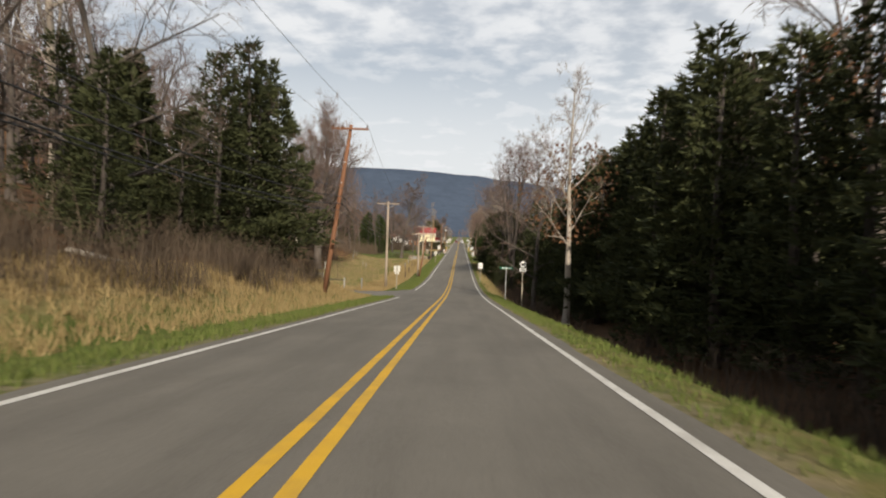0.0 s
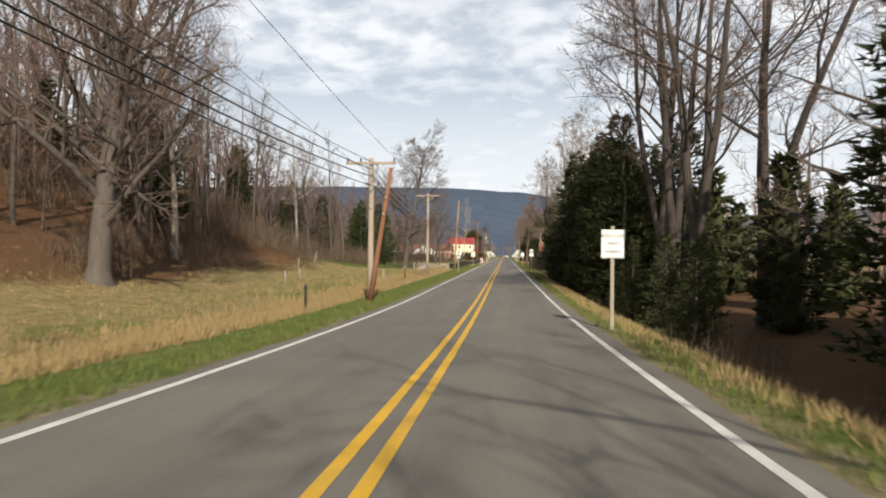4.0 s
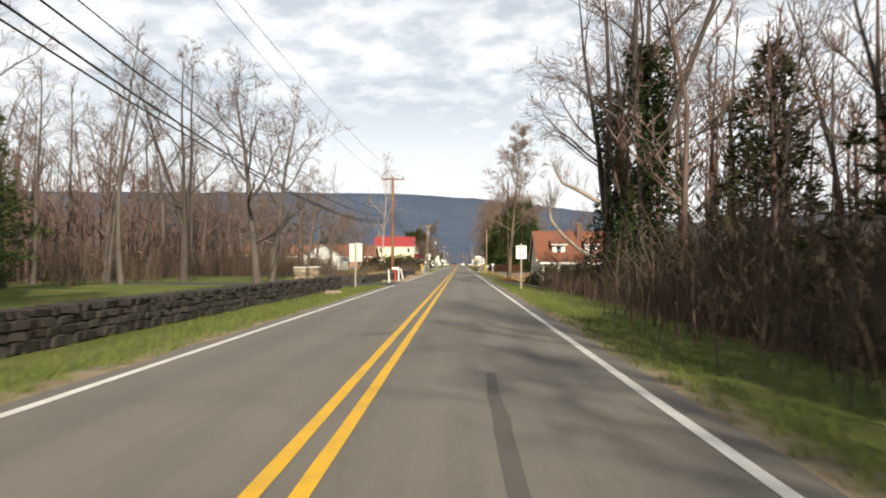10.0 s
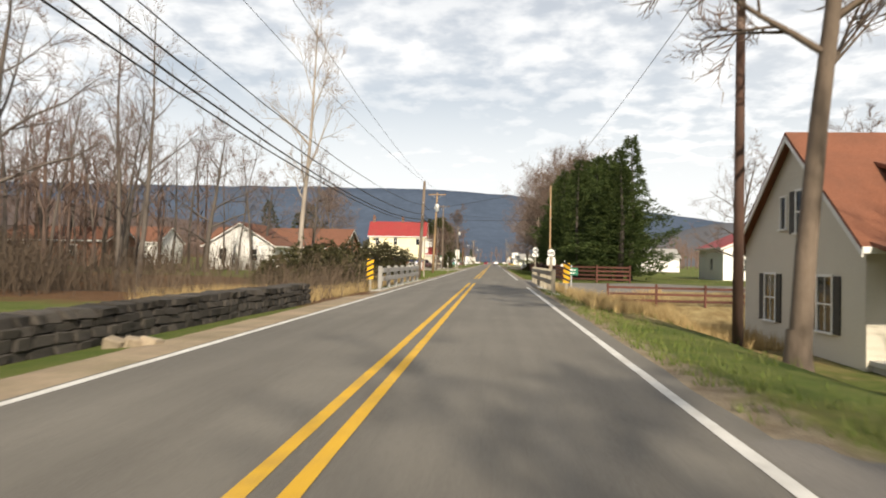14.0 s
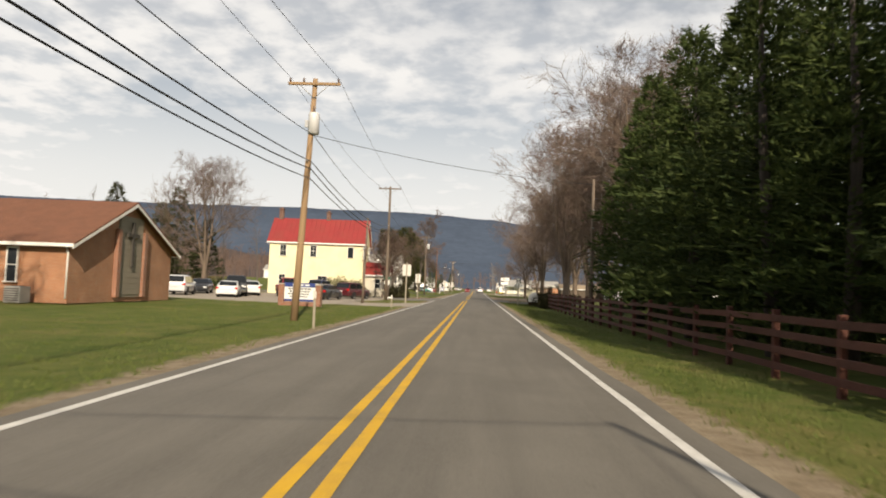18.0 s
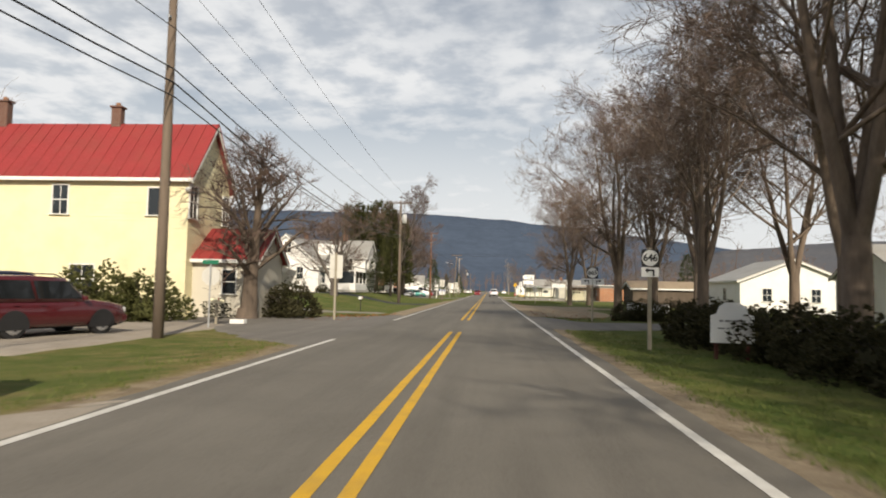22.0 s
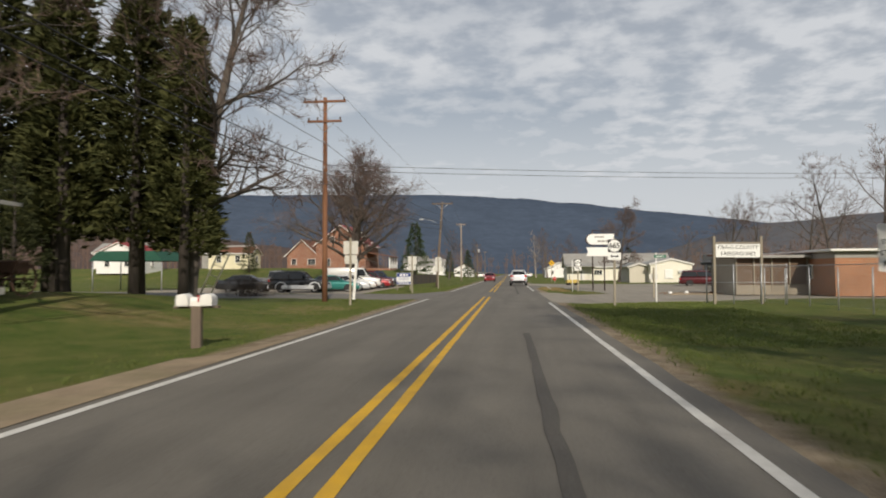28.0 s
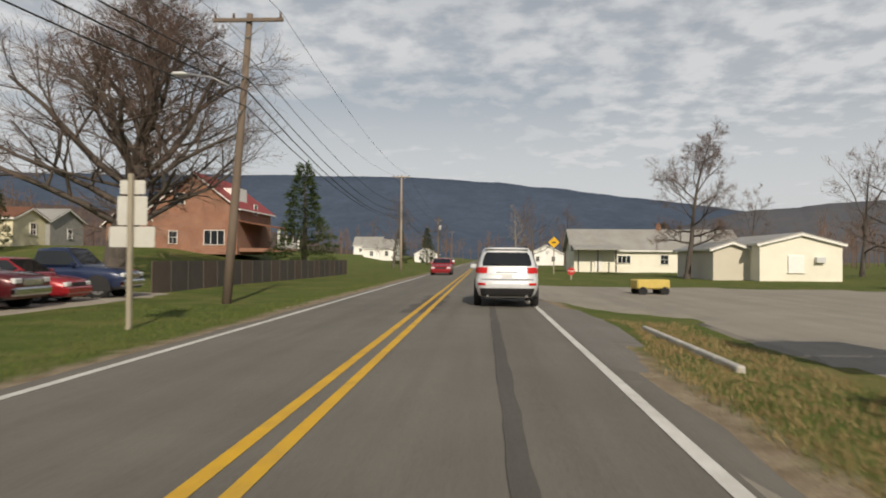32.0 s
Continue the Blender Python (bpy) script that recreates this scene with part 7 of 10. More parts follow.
for k in range(-14, 30):
    for d in (-1, 1):
        x0, x1 = k * 0.13, k * 0.13 + d * 1.85
        if 0 <= x0 <= 3.6 and 0 <= x1 <= 3.6:
            g.face([(x0, 0, 0.05), (x0 + 0.008, 0, 0.05), (x1 + 0.008, 0, 1.9), (x1, 0, 1.9)])
part("mesh", g, STEEL, wf)["kind"] = "stuff"
fg = thing("fairground_sign", "white wooden board lettered in black between two posts", "sign", pose(12.55, 442.6, ground(12.5, 442.6), 0, 0, 6))
for s in (-1, 1):
    part("post", Geo().box(s * 1.17, 0.03, 1.6, 0.12, 0.12, 3.5, bev=0.012), TAUPE, fg)
part("top_rail", Geo().box(0, 0.02, 3.02, 2.5, 0.08, 0.07, bev=0.01), TAUPE, fg)
part("board", Geo().box(0, 0, 2.63, 2.2, 0.04, 0.66, bev=0.008), SIGN_WHITE, fg)
words("CRAIG COUNTY", 0.27, BLACK, fg, Matrix.Translation((0, -0.026, 2.79)) @ FRONT)
words("FAIRGROUND", 0.27, BLACK, fg, Matrix.Translation((0, -0.026, 2.48)) @ FRONT)

# chain-link fence by the brick building
cf = thing("chain_link_fence", "galvanised chain-link fence along a brick building", "fence", pose(0, 0, 0), kind="")
for k in range(9):
    yy = 424 + k * 2.6
    xx = 14.6 if k < 8 else 14.6
    part("fence_post", Geo().tube([(xx, yy, ground(xx, yy) - 0.1), (xx, yy, ground(xx, yy) + 1.75)], 0.028, 6), STEEL, cf)
part("fence_rail", Geo().tube([(14.6, 424, 1.68), (14.6, 444.8, 1.68)], 0.02, 6), STEEL, cf)
g = Geo()
for k in range(160):
    yy = 424 + k * 0.13
    for d in (-1, 1):
        y2 = yy + d * 1.6
        if 424 <= y2 <= 444.8:
            g.face([(14.6, yy, 0.0), (14.6, yy + 0.012, 0.0), (14.6, y2 + 0.012, 1.65), (14.6, y2, 1.65)])
part("fence_mesh", g, STEEL, cf)["kind"] = "stuff"

# ---- shop, ranch house, sheds on the far right ----
sh = thing("roadside_shop", "grey shopfront with parapet and a yellow metal side", "shop", pose(23.5, 483.5, -0.25))
part("wall", Geo().box(0, 0, 1.35, 10, 11.5, 2.7), material("pale_yellow_metal", (0.62, 0.5, 0.24), 0.6, second=(0.55, 0.44, 0.2), scale=0.8, amount=0.6, wave=("X", 3.0, 0.0, 0.25)), sh)
part("front_wall", Geo().box(-5.06, 0.6, 1.2, 0.14, 10.3, 2.4), GREYW, sh)
sh.matrix_basis = Matrix.Translation((32.8, 490.8, -0.3)) @ Matrix.Diagonal((1.22, 1.22, 1.22, 1))
part("parapet", Geo().box(-5.12, 0.6, 2.85, 0.2, 10.5, 0.85, bev=0.02), GREYW, sh)
for k in range(24):
    part("valance_tab", Geo().box(-5.5, -4.2 + k * 0.42, 2.3, 0.06, 0.3, 0.26, bev=0.02), TRIMB, sh)
part("awning", Geo().slab([(-5.1, 2.6), (-5.55, 2.4), (-5.55, 2.46), (-5.1, 2.68)], -4.4, 5.6, axis="y").fixed(), GREYW, sh)
part("roof", Geo().slab([(-5.0, 2.75), (5.2, 2.55), (5.2, 2.67), (-5.0, 2.9)], -6.0, 6.0, axis="y").fixed(), RUSTROOF, sh)
for yy, w in ((-3.4, 1.5), (-0.9, 1.0), (1.2, 1.6), (3.8, 1.6)):
    put_window(sh, "-x", 5.14, 0, -yy, 0.5 if w > 1.2 else 0.05, w, 1.5 if w > 1.2 else 2.0, GREYW, "plain" if w > 1.2 else "door")
put_window(sh, "-y", 0, 5.76, -3.6, 0.05, 1.6, 2.2, GREYW, "door")
gable_house("board_shed", "low grey-brown board shed with a tan roof", 17.2, 26, 408, 413, -0.2, 2.0, 2.75, "x", material("grey_brown_boards", (0.13, 0.1, 0.075), 0.9, second=(0.08, 0.062, 0.05), scale=2, stretch=(1, 1, 0.1), amount=0.8), material("tan_metal_roof", (0.36, 0.28, 0.19), 0.6, second=(0.28, 0.21, 0.14), scale=1, amount=0.6), over=0.3, seams=0.6)
gable_house("dark_shed", "dark red-brown shed by a gravel lot", 27, 33, 470, 476, -0.2, 2.3, 3.1, "x", material("maroon_boards", (0.07, 0.025, 0.02), 0.85), BROWNROOF)
rh = gable_house("ranch_house", "cream ranch house with a grey metal roof and porch", 13, 33.5, 546, 554, -0.1, 2.8, 5.3, "x", OFFWHITE, GREYROOF, over=0.5, windows=[("-y", -4.0, 1.1, 1.6, 0.9, "triple"), ("-y", 1.0, 1.0, 1.0, 1.1), ("-y", 5.2, 1.0, 1.6, 1.1), ("-y", 8.6, 1.0, 1.0, 1.1), ("-y", -7.2, 0.1, 0.95, 2.05, "door")])
for xx in (-10.0, -7.6, -5.4):
    part("porch_post", Geo().box(xx, -6.0, 1.35, 0.14, 0.14, 2.7, bev=0.012), TRIMB, rh)
part("porch_roof", Geo().slab([(-6.4, 2.72), (-3.8, 3.3), (-3.8, 3.4), (-6.4, 2.82)], -10.6, -4.6, axis="x").fixed(), GREYROOF, rh)
chimney(24.5, 550, 5.0, 6.0, BRICK, 0.6)
sd = gable_house("cream_shed", "cream-painted shed with a low gable and window unit", 23.3, 29.6, 515, 527, -0.75, 2.75, 3.55, "y", OFFWHITE, GREYROOF, over=0.25, windows=[("-y", -0.4, 1.25, 1.15, 1.3, "plain"), ("-x", 2.0, 1.0, 0.9, 1.2), ("-x", -2.0, 1.0, 0.9, 1.2)])
part("window_board", Geo().box(-0.4, -6.1, 1.9, 1.2, 0.06, 1.35, bev=0.01), WALLW, sd, "pale board over a window")
part("window_unit", Geo().box(1.4, -6.15, 2.25, 0.7, 0.4, 0.45, bev=0.02), CAN, sd)
gable_house("shed_porch", "low lean-to with dark posts beside a cream shed", 20.4, 23.3, 517, 527, -0.3, 2.4, 2.9, "y", BEIGE, GREYROOF)

# ---- brick house with the red roof, and far houses on the left ----
kh = gable_house("brick_house", "brown-brick house with red roof and white-framed windows", -36.8, -26.8, 536, 548, 1.9, 7.2, 11.0, "y", BRICK, REDROOF, over=0.5, windows=[("-y", -1.7, 5.6, 0.9, 1.2), ("-y", 2.3, 0.9, 2.4, 1.6, "triple"), ("-y", -2.6, 1.0, 1.0, 1.4), ("+x", 0, 4.7, 1.2, 1.2)])
k2 = gable_house("brick_wing", "low brick wing with white-framed windows", -43.0, -36.8, 537, 547, 1.9, 5.3, 8.2, "y", BRICK, BROWNROOF, over=0.5, windows=[("-y", -1.7, 1.3, 1.0, 1.1), ("-y", 1.9, 1.3, 1.6, 1.1)])
part("dormer", Geo().box(2.7, -1.6, 6.9, 2.6, 2.6, 1.7), WHITE, kh)
kp = thing("brick_house_porch", "white-columned porch with brown roof", "porch", pose(-24.4, 541.0, 1.9))
part("porch_roof", Geo().slab([(-2.4, 3.6), (2.6, 2.7), (2.6, 2.85), (-2.4, 3.75)], -4.5, 4.5, axis="y").fixed(), BROWNROOF, kp)
part("porch_floor", Geo().box(0, 0, 0.3, 4.8, 8.6, 0.4), BRICK, kp)
for yy in (-4.0, -1.4, 1.4, 4.0):
    part("column", Geo().box(2.2, yy, 1.6, 0.28, 0.28, 2.3, bev=0.03), WHITE, kp)
part("porch_railing", Geo().box(2.2, 0, 0.95, 0.08, 8.0, 0.7), WHITE, kp)
for x, y, w, d, e, t, wm, rm, lab in (
    (-66, 520, 8, 7, 4.6, 6.4, WALLW, REDROOF, "small white house with a red roof, far across a lot"),
    (-76, 535, 9, 7, 4.4, 6.2, WALLW, GREYROOF, "small white house with a grey roof, far off"),
    (-58, 545, 10, 7, 4.4, 6.0, GREYW, GREYROOF, "grey shed with a pale door behind a car lot"),
    (-50, 528, 8, 5, 3.9, 5.0, CREAM, BROWNROOF, "cream outbuilding with a brown roof, far off"),
    (-26, 640, 9, 8, 4.2, 6.6, WALLW, GREYROOF, "white house with a grey roof, far up the road"),
    (-18, 690, 8, 8, 4.2, 6.4, WALLW, BROWNROOF, "white house with a brown roof, far up the road"),
    (-40, 700, 10, 8, 4.6, 7.6, WALLW, GREYROOF, "white two-storey house, far up the road"),
    (18, 640, 9, 8, 3.0, 5.2, WALLW, GREYROOF, "white cottage with a grey roof, far up the road"),
    (24, 700, 10, 8, 3.2, 5.6, CREAM, BROWNROOF, "cream house with a brown roof, far up the road"),
    (30, 590, 9, 8, 4.6, 6.6, WALLW, GREYROOF, "white two-storey house behind a ranch house"),
    (-27.0, 301.5, 7.8, 8, 2.7, 5.1, WALLW, BROWNROOF, "white one-storey house with a front gable"),
    (-52, 322, 9, 8, 3.2, 5.4, WALLW, BROWNROOF, "white house with a brown roof behind bare trees"),
    (-46, 296, 12, 6, 2.8, 4.2, BRICK, BROWNROOF, "low reddish house seen through bare trees"),
    (-66, 296, 12, 6, 2.8, 4.2, BRICK, BROWNROOF, "low reddish house seen through bare trees"),
    (30, 300, 10, 8, 3.4, 5.6, WALLW, REDROOF, "white house with a red roof beyond a pasture"),
    (44, 306, 10, 6, 2.6, 3.8, WALLW, GREYROOF, "long low white house beyond a pasture"),
    (34, 378, 16, 8, 3.0, 5.0, WALLW, GREYROOF, "long white building with a grey roof behind maples"),
    (30, 402, 10, 9, 3.0, 5.0, WALLW, GREYROOF, "white cottage with a grey roof behind maples"),
    (46, 430, 14, 8, 2.8, 4.2, TAUPE, RUSTROOF, "long low tan building with a rusty roof"),
):
    b0 = ground(x, y) + 0.1
    hh = gable_house("far_house", lab, x - w / 2, x + w / 2, y - d / 2, y + d / 2, b0, b0 + (e if e < 3.6 else e - 1.2), b0 + (t if e < 3.6 else t - 1.2), "y" if (int(x) % 3 == 0) else "x", wm, rm, windows=[("-y", -w * 0.25, 1.0, 0.9, 1.2), ("-y", w * 0.2, 1.0, 0.9, 1.2), ("-x" if x > 0 else "+x", 0.5, 1.0, 0.9, 1.2)])

# ---- woods and trees ----
rnd = random.Random(7)
CED = "dark green cedar in a dense roadside row"


def scatter(key, n, box, smin, smax, name, label, seed, group="", gap=1.2):
    r = random.Random(seed)
    spots = []
    for _ in range(n * 8):
        if len(spots) >= n:
            break
        x, y = r.uniform(box[0], box[1]), r.uniform(box[2], box[3])
        if all((x - a) ** 2 + (y - b) ** 2 > gap * gap for a, b in spots):
            spots.append((x, y))
            k = r.choice(key) if isinstance(key, (list, tuple)) else key
            plant(k, x, y, r.uniform(smin, smax), r.random() * 360, name, label, group=group, lean=r.uniform(-3, 3))


def brush(n, box, smin, smax, label, seed, name="brush_thicket"):
    """Thickets of bare stems as one piece of ground cover."""
    r = random.Random(seed)
    g = Geo()
    src = [([tuple(v.co) for v in b.vertices], [tuple(p.vertices) for p in b.polygons]) for b in BRUSH]
    for _ in range(n):
        x, y = r.uniform(box[0], box[1]), r.uniform(box[2], box[3])
        s, a = r.uniform(smin, smax), r.random() * 6.28
        c, q = math.cos(a) * s, math.sin(a) * s
        vs, fs = r.choice(src)
        k = len(g.v)
        z = ground(x, y)
        g.v += [(x + v[0] * c - v[1] * q, y + v[0] * q + v[1] * c, z + v[2] * s) for v in vs]
        g.f += [tuple(i + k for i in f) for f in fs]
    g.s = [True] * len(g.f)
    return solo(name, g, BRUSH_MAT, label, "brush", kind="stuff")


backs = ["back0", "back1"]
cedars, pines, oaks, talls, pales, thins = ["cedar0", "cedar1", "cedar2"], ["pine0", "pine1", "pine2"], ["oak0", "oak1", "oak2"], ["tall0", "tall1", "tall2", "tall3"], ["pale0", "pale1", "pale2"], ["thin0", "thin1", "thin2"]
# bank at the start, west side
scatter(cedars, 9, (-15.5, -10.8, 2, 36), 0.6, 0.95, "cedar", "dark green cedar on a brushy roadside bank", 1, gap=2.6)
scatter(cedars, 7, (-12.8, -9.9, 31, 40), 1.1, 1.5, "cedar", "tall dark cedar on a roadside bank", 61, gap=1.9)
scatter(backs, 6, (-21, -15, -20, 40), 0.9, 1.2, "cedar", "tall dark cedar above a roadside bank", 2, gap=2.5)
scatter(["tall0", "tall1", "pale0", "oak1", "oak1", "tall2"], 20, (-30, -12, 2, 42), 0.75, 1.1, "bare_tree", "leafless tree above a brushy roadside bank", 3, gap=3)
scatter(["tall0", "tall1", "oak1", "tall2"], 12, (-44, -29, 44, 70), 0.9, 1.15, "bare_tree", "leafless tree above a grassy slope", 103, gap=3)
brush(64, (-12.0, -7.6, 2, 44), 0.45, 0.9, "tangled brown brush on a roadside bank", 4)
brush(40, (-40, -25, 40, 66), 0.6, 1.1, "tangled brown brush at a wood's edge", 5)
# oak by the field and the wood on the hill
plant("bigoak", -21.8, 103, 1.25, 40, "bare_tree", "tall spreading leafless oak at the edge of a dry field", sx=0.92)
for x, y, q in ((-30.5, 84, 1.6), (-27.5, 82, 1.3), (-24.5, 86, 1.2), (-33, 80, 1.5)):
    plant(f"green{int(-x) % 2}", x, y, q, x * 31, "evergreen_shrub", "low olive-green shrub on a grassy slope", sx=q * 1.5)
scatter(talls + ["pale1", "oak1"], 56, (-58, -25, 64, 192), 0.85, 1.2, "bare_tree", "slim leafless tree on a wooded hillside", 6, gap=2.6)
scatter(thins, 70, (-100, -36, 60, 205), 0.8, 1.25, "bare_tree", "slim leafless tree deep in a hillside wood", 8, gap=2.4)
scatter(cedars + backs, 12, (-44, -27, 120, 178), 0.8, 1.3, "cedar", "dark evergreen at the edge of a hillside wood", 9, gap=3)
scatter(cedars, 4, (-60, -40, 62, 130), 0.7, 1.0, "cedar", "dark cedar among bare hillside trees", 10, gap=4)
brush(170, (-48, -23, 104, 190), 0.9, 1.6, "brown undergrowth along the foot of a wooded hill", 11)
# dark evergreen wall on the east side
scatter(cedars, 28, (10.4, 14.0, 41, 84), 1.1, 1.4, "cedar", CED, 12, "roadside cedars", gap=2.0)
# cedars behind the camera's start are unseen, added to shade the verge
scatter(cedars, 30, (9.6, 14.0, -24, 34), 1.1, 1.4, "cedar", CED, 112, "roadside cedars", gap=2.0)
scatter(backs, 16, (13.5, 20, 30, 84), 1.3, 1.7, "cedar", CED, 13, "roadside cedars", gap=2.6)
scatter(backs, 14, (14, 21, -30, 30), 0.9, 1.15, "cedar", CED, 113, "roadside cedars", gap=2.6)
scatter(cedars, 7, (6.8, 9.5, 90, 104), 0.4, 0.52, "cedar", CED, 14, "roadside cedars", gap=1.6)
scatter(cedars, 14, (6.9, 9.2, 108, 134), 1.15, 1.4, "cedar", CED, 76, "roadside cedars", gap=1.6)
scatter(cedars, 9, (9.4, 12.2, 108, 136), 1.25, 1.5, "cedar", CED, 77, "roadside cedars", gap=1.8)
scatter(cedars, 7, (7.4, 10.0, 134, 146), 0.5, 0.75, "cedar", CED, 74, "roadside cedars", gap=1.5)
scatter(backs, 18, (12.5, 19, 86, 150), 0.7, 1.0, "cedar", CED, 16, "roadside cedars", gap=2.6)
for x, y, s, k in ((8.6, 94.5, 1.0, "dark0"), (9.2, 100.5, 1.05, "dark1"), (9.8, 106, 1.1, "dark0"), (12.5, 98, 1.1, "dark1"), (14.5, 92, 1.0, "oak1")):
    plant(k, x, y, s, x * 77, "bare_tree", "dark-barked leafless tree rising above roadside cedars")
for x, y, s, k in ((8.2, 60, 1.0, "oak1"), (8.3, 41.5, 0.92, "pale2"), (13.5, 17, 1.1, "oak2"), (12.5, 141.5, 0.95, "pale0"), (9.4, 146, 1.05, "pale2"), (10.5, 150, 1.0, "pale1")):
    plant(k, x, y, s, x * 91 + y, "bare_tree", "leafless tree among roadside cedars")
for x, y, q in ((12.4, 29, 1.35), (12.8, 33.5, 1.4), (12.2, 25, 1.3), (13.4, 37, 1.5), (12.2, 40.5, 1.45), (11.4, 44.0, 1.4), (11.2, 48.5, 1.4)):
    plant(cedars[int(y) % 3], x, y, q, y * 50, "cedar", CED, group="roadside cedars")
brush(34, (6.6, 9.0, 2, 150), 0.4, 0.75, "dry brown brush along a roadside ditch", 17)
plant("pale0", 8.6, 156.4, 1.1, 10, "bare_tree", "tall pale-barked leafless tree beside the road")
plant("pale1", 9.9, 155.8, 1.0, 100, "bare_tree", "tall pale-barked leafless tree beside the road")
for x, y, s in ((8.6, 165.5, 1.15), (9.6, 169.0, 1.1), (13.2, 158, 0.9), (11.4, 166, 0.95), (13.0, 172, 1.2), (11.6, 177, 1.1), (13.5, 190, 1.2)):
    plant(cedars[int(x * 3) % 3], x, y, s, x * 50, "cedar", CED, group="roadside cedars")
# tangled wood with ivy-grown trees
scatter(talls + thins, 20, (10.8, 24, 166, 200), 0.6, 0.9, "bare_tree", "slim leafless tree in a tangled roadside wood", 18, gap=1.8)
brush(80, (8.0, 16, 164, 203), 0.8, 1.7, "tangled brown thicket beside the road", 19)
brush(60, (6.9, 10, 160, 203), 0.45, 0.95, "tangled brown brush at the edge of a wood", 75)
for x, y, k, s in ((9.6, 201.6, "dark0", 1.0), (11.2, 205.5, "dark1", 0.9), (9.4, 193.4, "dark1", 1.0)):
    plant(k, x, y, s, y * 3, "bare_tree", "leafless tree with an ivy-grown trunk")


def ivy(x, y, h, r0, seed):
    r = random.Random(seed)
    g = Geo()
    z = ground(x, y)
    for _ in range(4200):
        t = r.random()
        w = r.random() * 6.28
        rr = r0 * (1.0 - 0.5 * t) * r.uniform(0.4, 1.15) * (0.75 + 0.35 * math.sin(9 * t + w * 2))
        p = Vector((x + math.cos(w) * rr + 0.4 * math.sin(3 * t), y + math.sin(w) * rr, z + 0.4 + t * h))
        spray(g, r, p, Vector((math.cos(w), math.sin(w), 0.1)), 0.15, droop=-0.3, n=4, wide=0.4)
    return solo("ivy", g, IVY, "dark green ivy climbing a bare trunk", "ivy", kind="stuff")


ivy(9.6, 201.6, 11.0, 1.5, 3)
ivy(11.2, 205.5, 8.0, 0.9, 4)
ivy(9.4, 193.4, 11.0, 1.6, 5)
for x, y, s in ((15.5, 196, 0.9),):
    plant("cedar1", x, y, s, y * 40, "cedar", CED)
plant("shrub0", 11.0, 191.0, 1.4, 10, "evergreen_shrub", "dark evergreen undergrowth beneath bare trees")
plant("shrub2", 12.4, 196.0, 1.5, 70, "evergreen_shrub", "dark evergreen undergrowth beneath bare trees")
# wood and trees west of the road past the field
plant("gnarl", -13.9, 166.4, 1.1, 20, "bare_tree", "big grey leafless tree behind a stone wall")
scatter(pines, 5, (-29, -21.5, 186, 198), 0.8, 1.0, "pine", "dark green pine at the edge of a lawn", 20, gap=2.6)
scatter(oaks + talls, 22, (-50, -22, 184, 224), 0.8, 1.1, "bare_tree", "leafless tree at the edge of a lawn", 29, gap=3)
plant("oak1", -14.8, 219, 1.05, 30, "bare_tree", "leafless tree on a lawn behind a stone wall")
plant("dark1", -21.5, 217, 0.95, 70, "bare_tree", "leafless forked tree on a lawn behind a stone wall")
plant("oak1", -12.5, 207.5, 1.0, 200, "bare_tree", "leafless tree beside a stone gate pillar")
scatter(talls + thins + thins, 70, (-70, -29, 205, 296), 0.85, 1.2, "bare_tree", "slim leafless tree in a brown thicket", 21, gap=2.2)
scatter(talls + thins + oaks, 38, (-46, -17, 254, 300), 0.75, 1.1, "bare_tree", "slim leafless tree near a creek", 22, gap=2.4)
brush(110, (-56, -24, 205, 296), 1.0, 1.8, "brown thicket of bare stems behind a lawn", 23)
brush(70, (-34, -16, 236, 262), 0.9, 1.5, "brown thicket of bare stems at the end of a lawn", 81)
brush(40, (-14, -5.2, 248, 274), 0.5, 0.9, "brown weeds along a creek bank", 24)
plant("pale0", -11.5, 268, 1.05, 60, "bare_tree", "tall white-barked sycamore near a creek", sx=0.72)
plant("oak2", -19, 250, 0.95, 60, "bare_tree", "dark leafless tree beyond a stone wall")


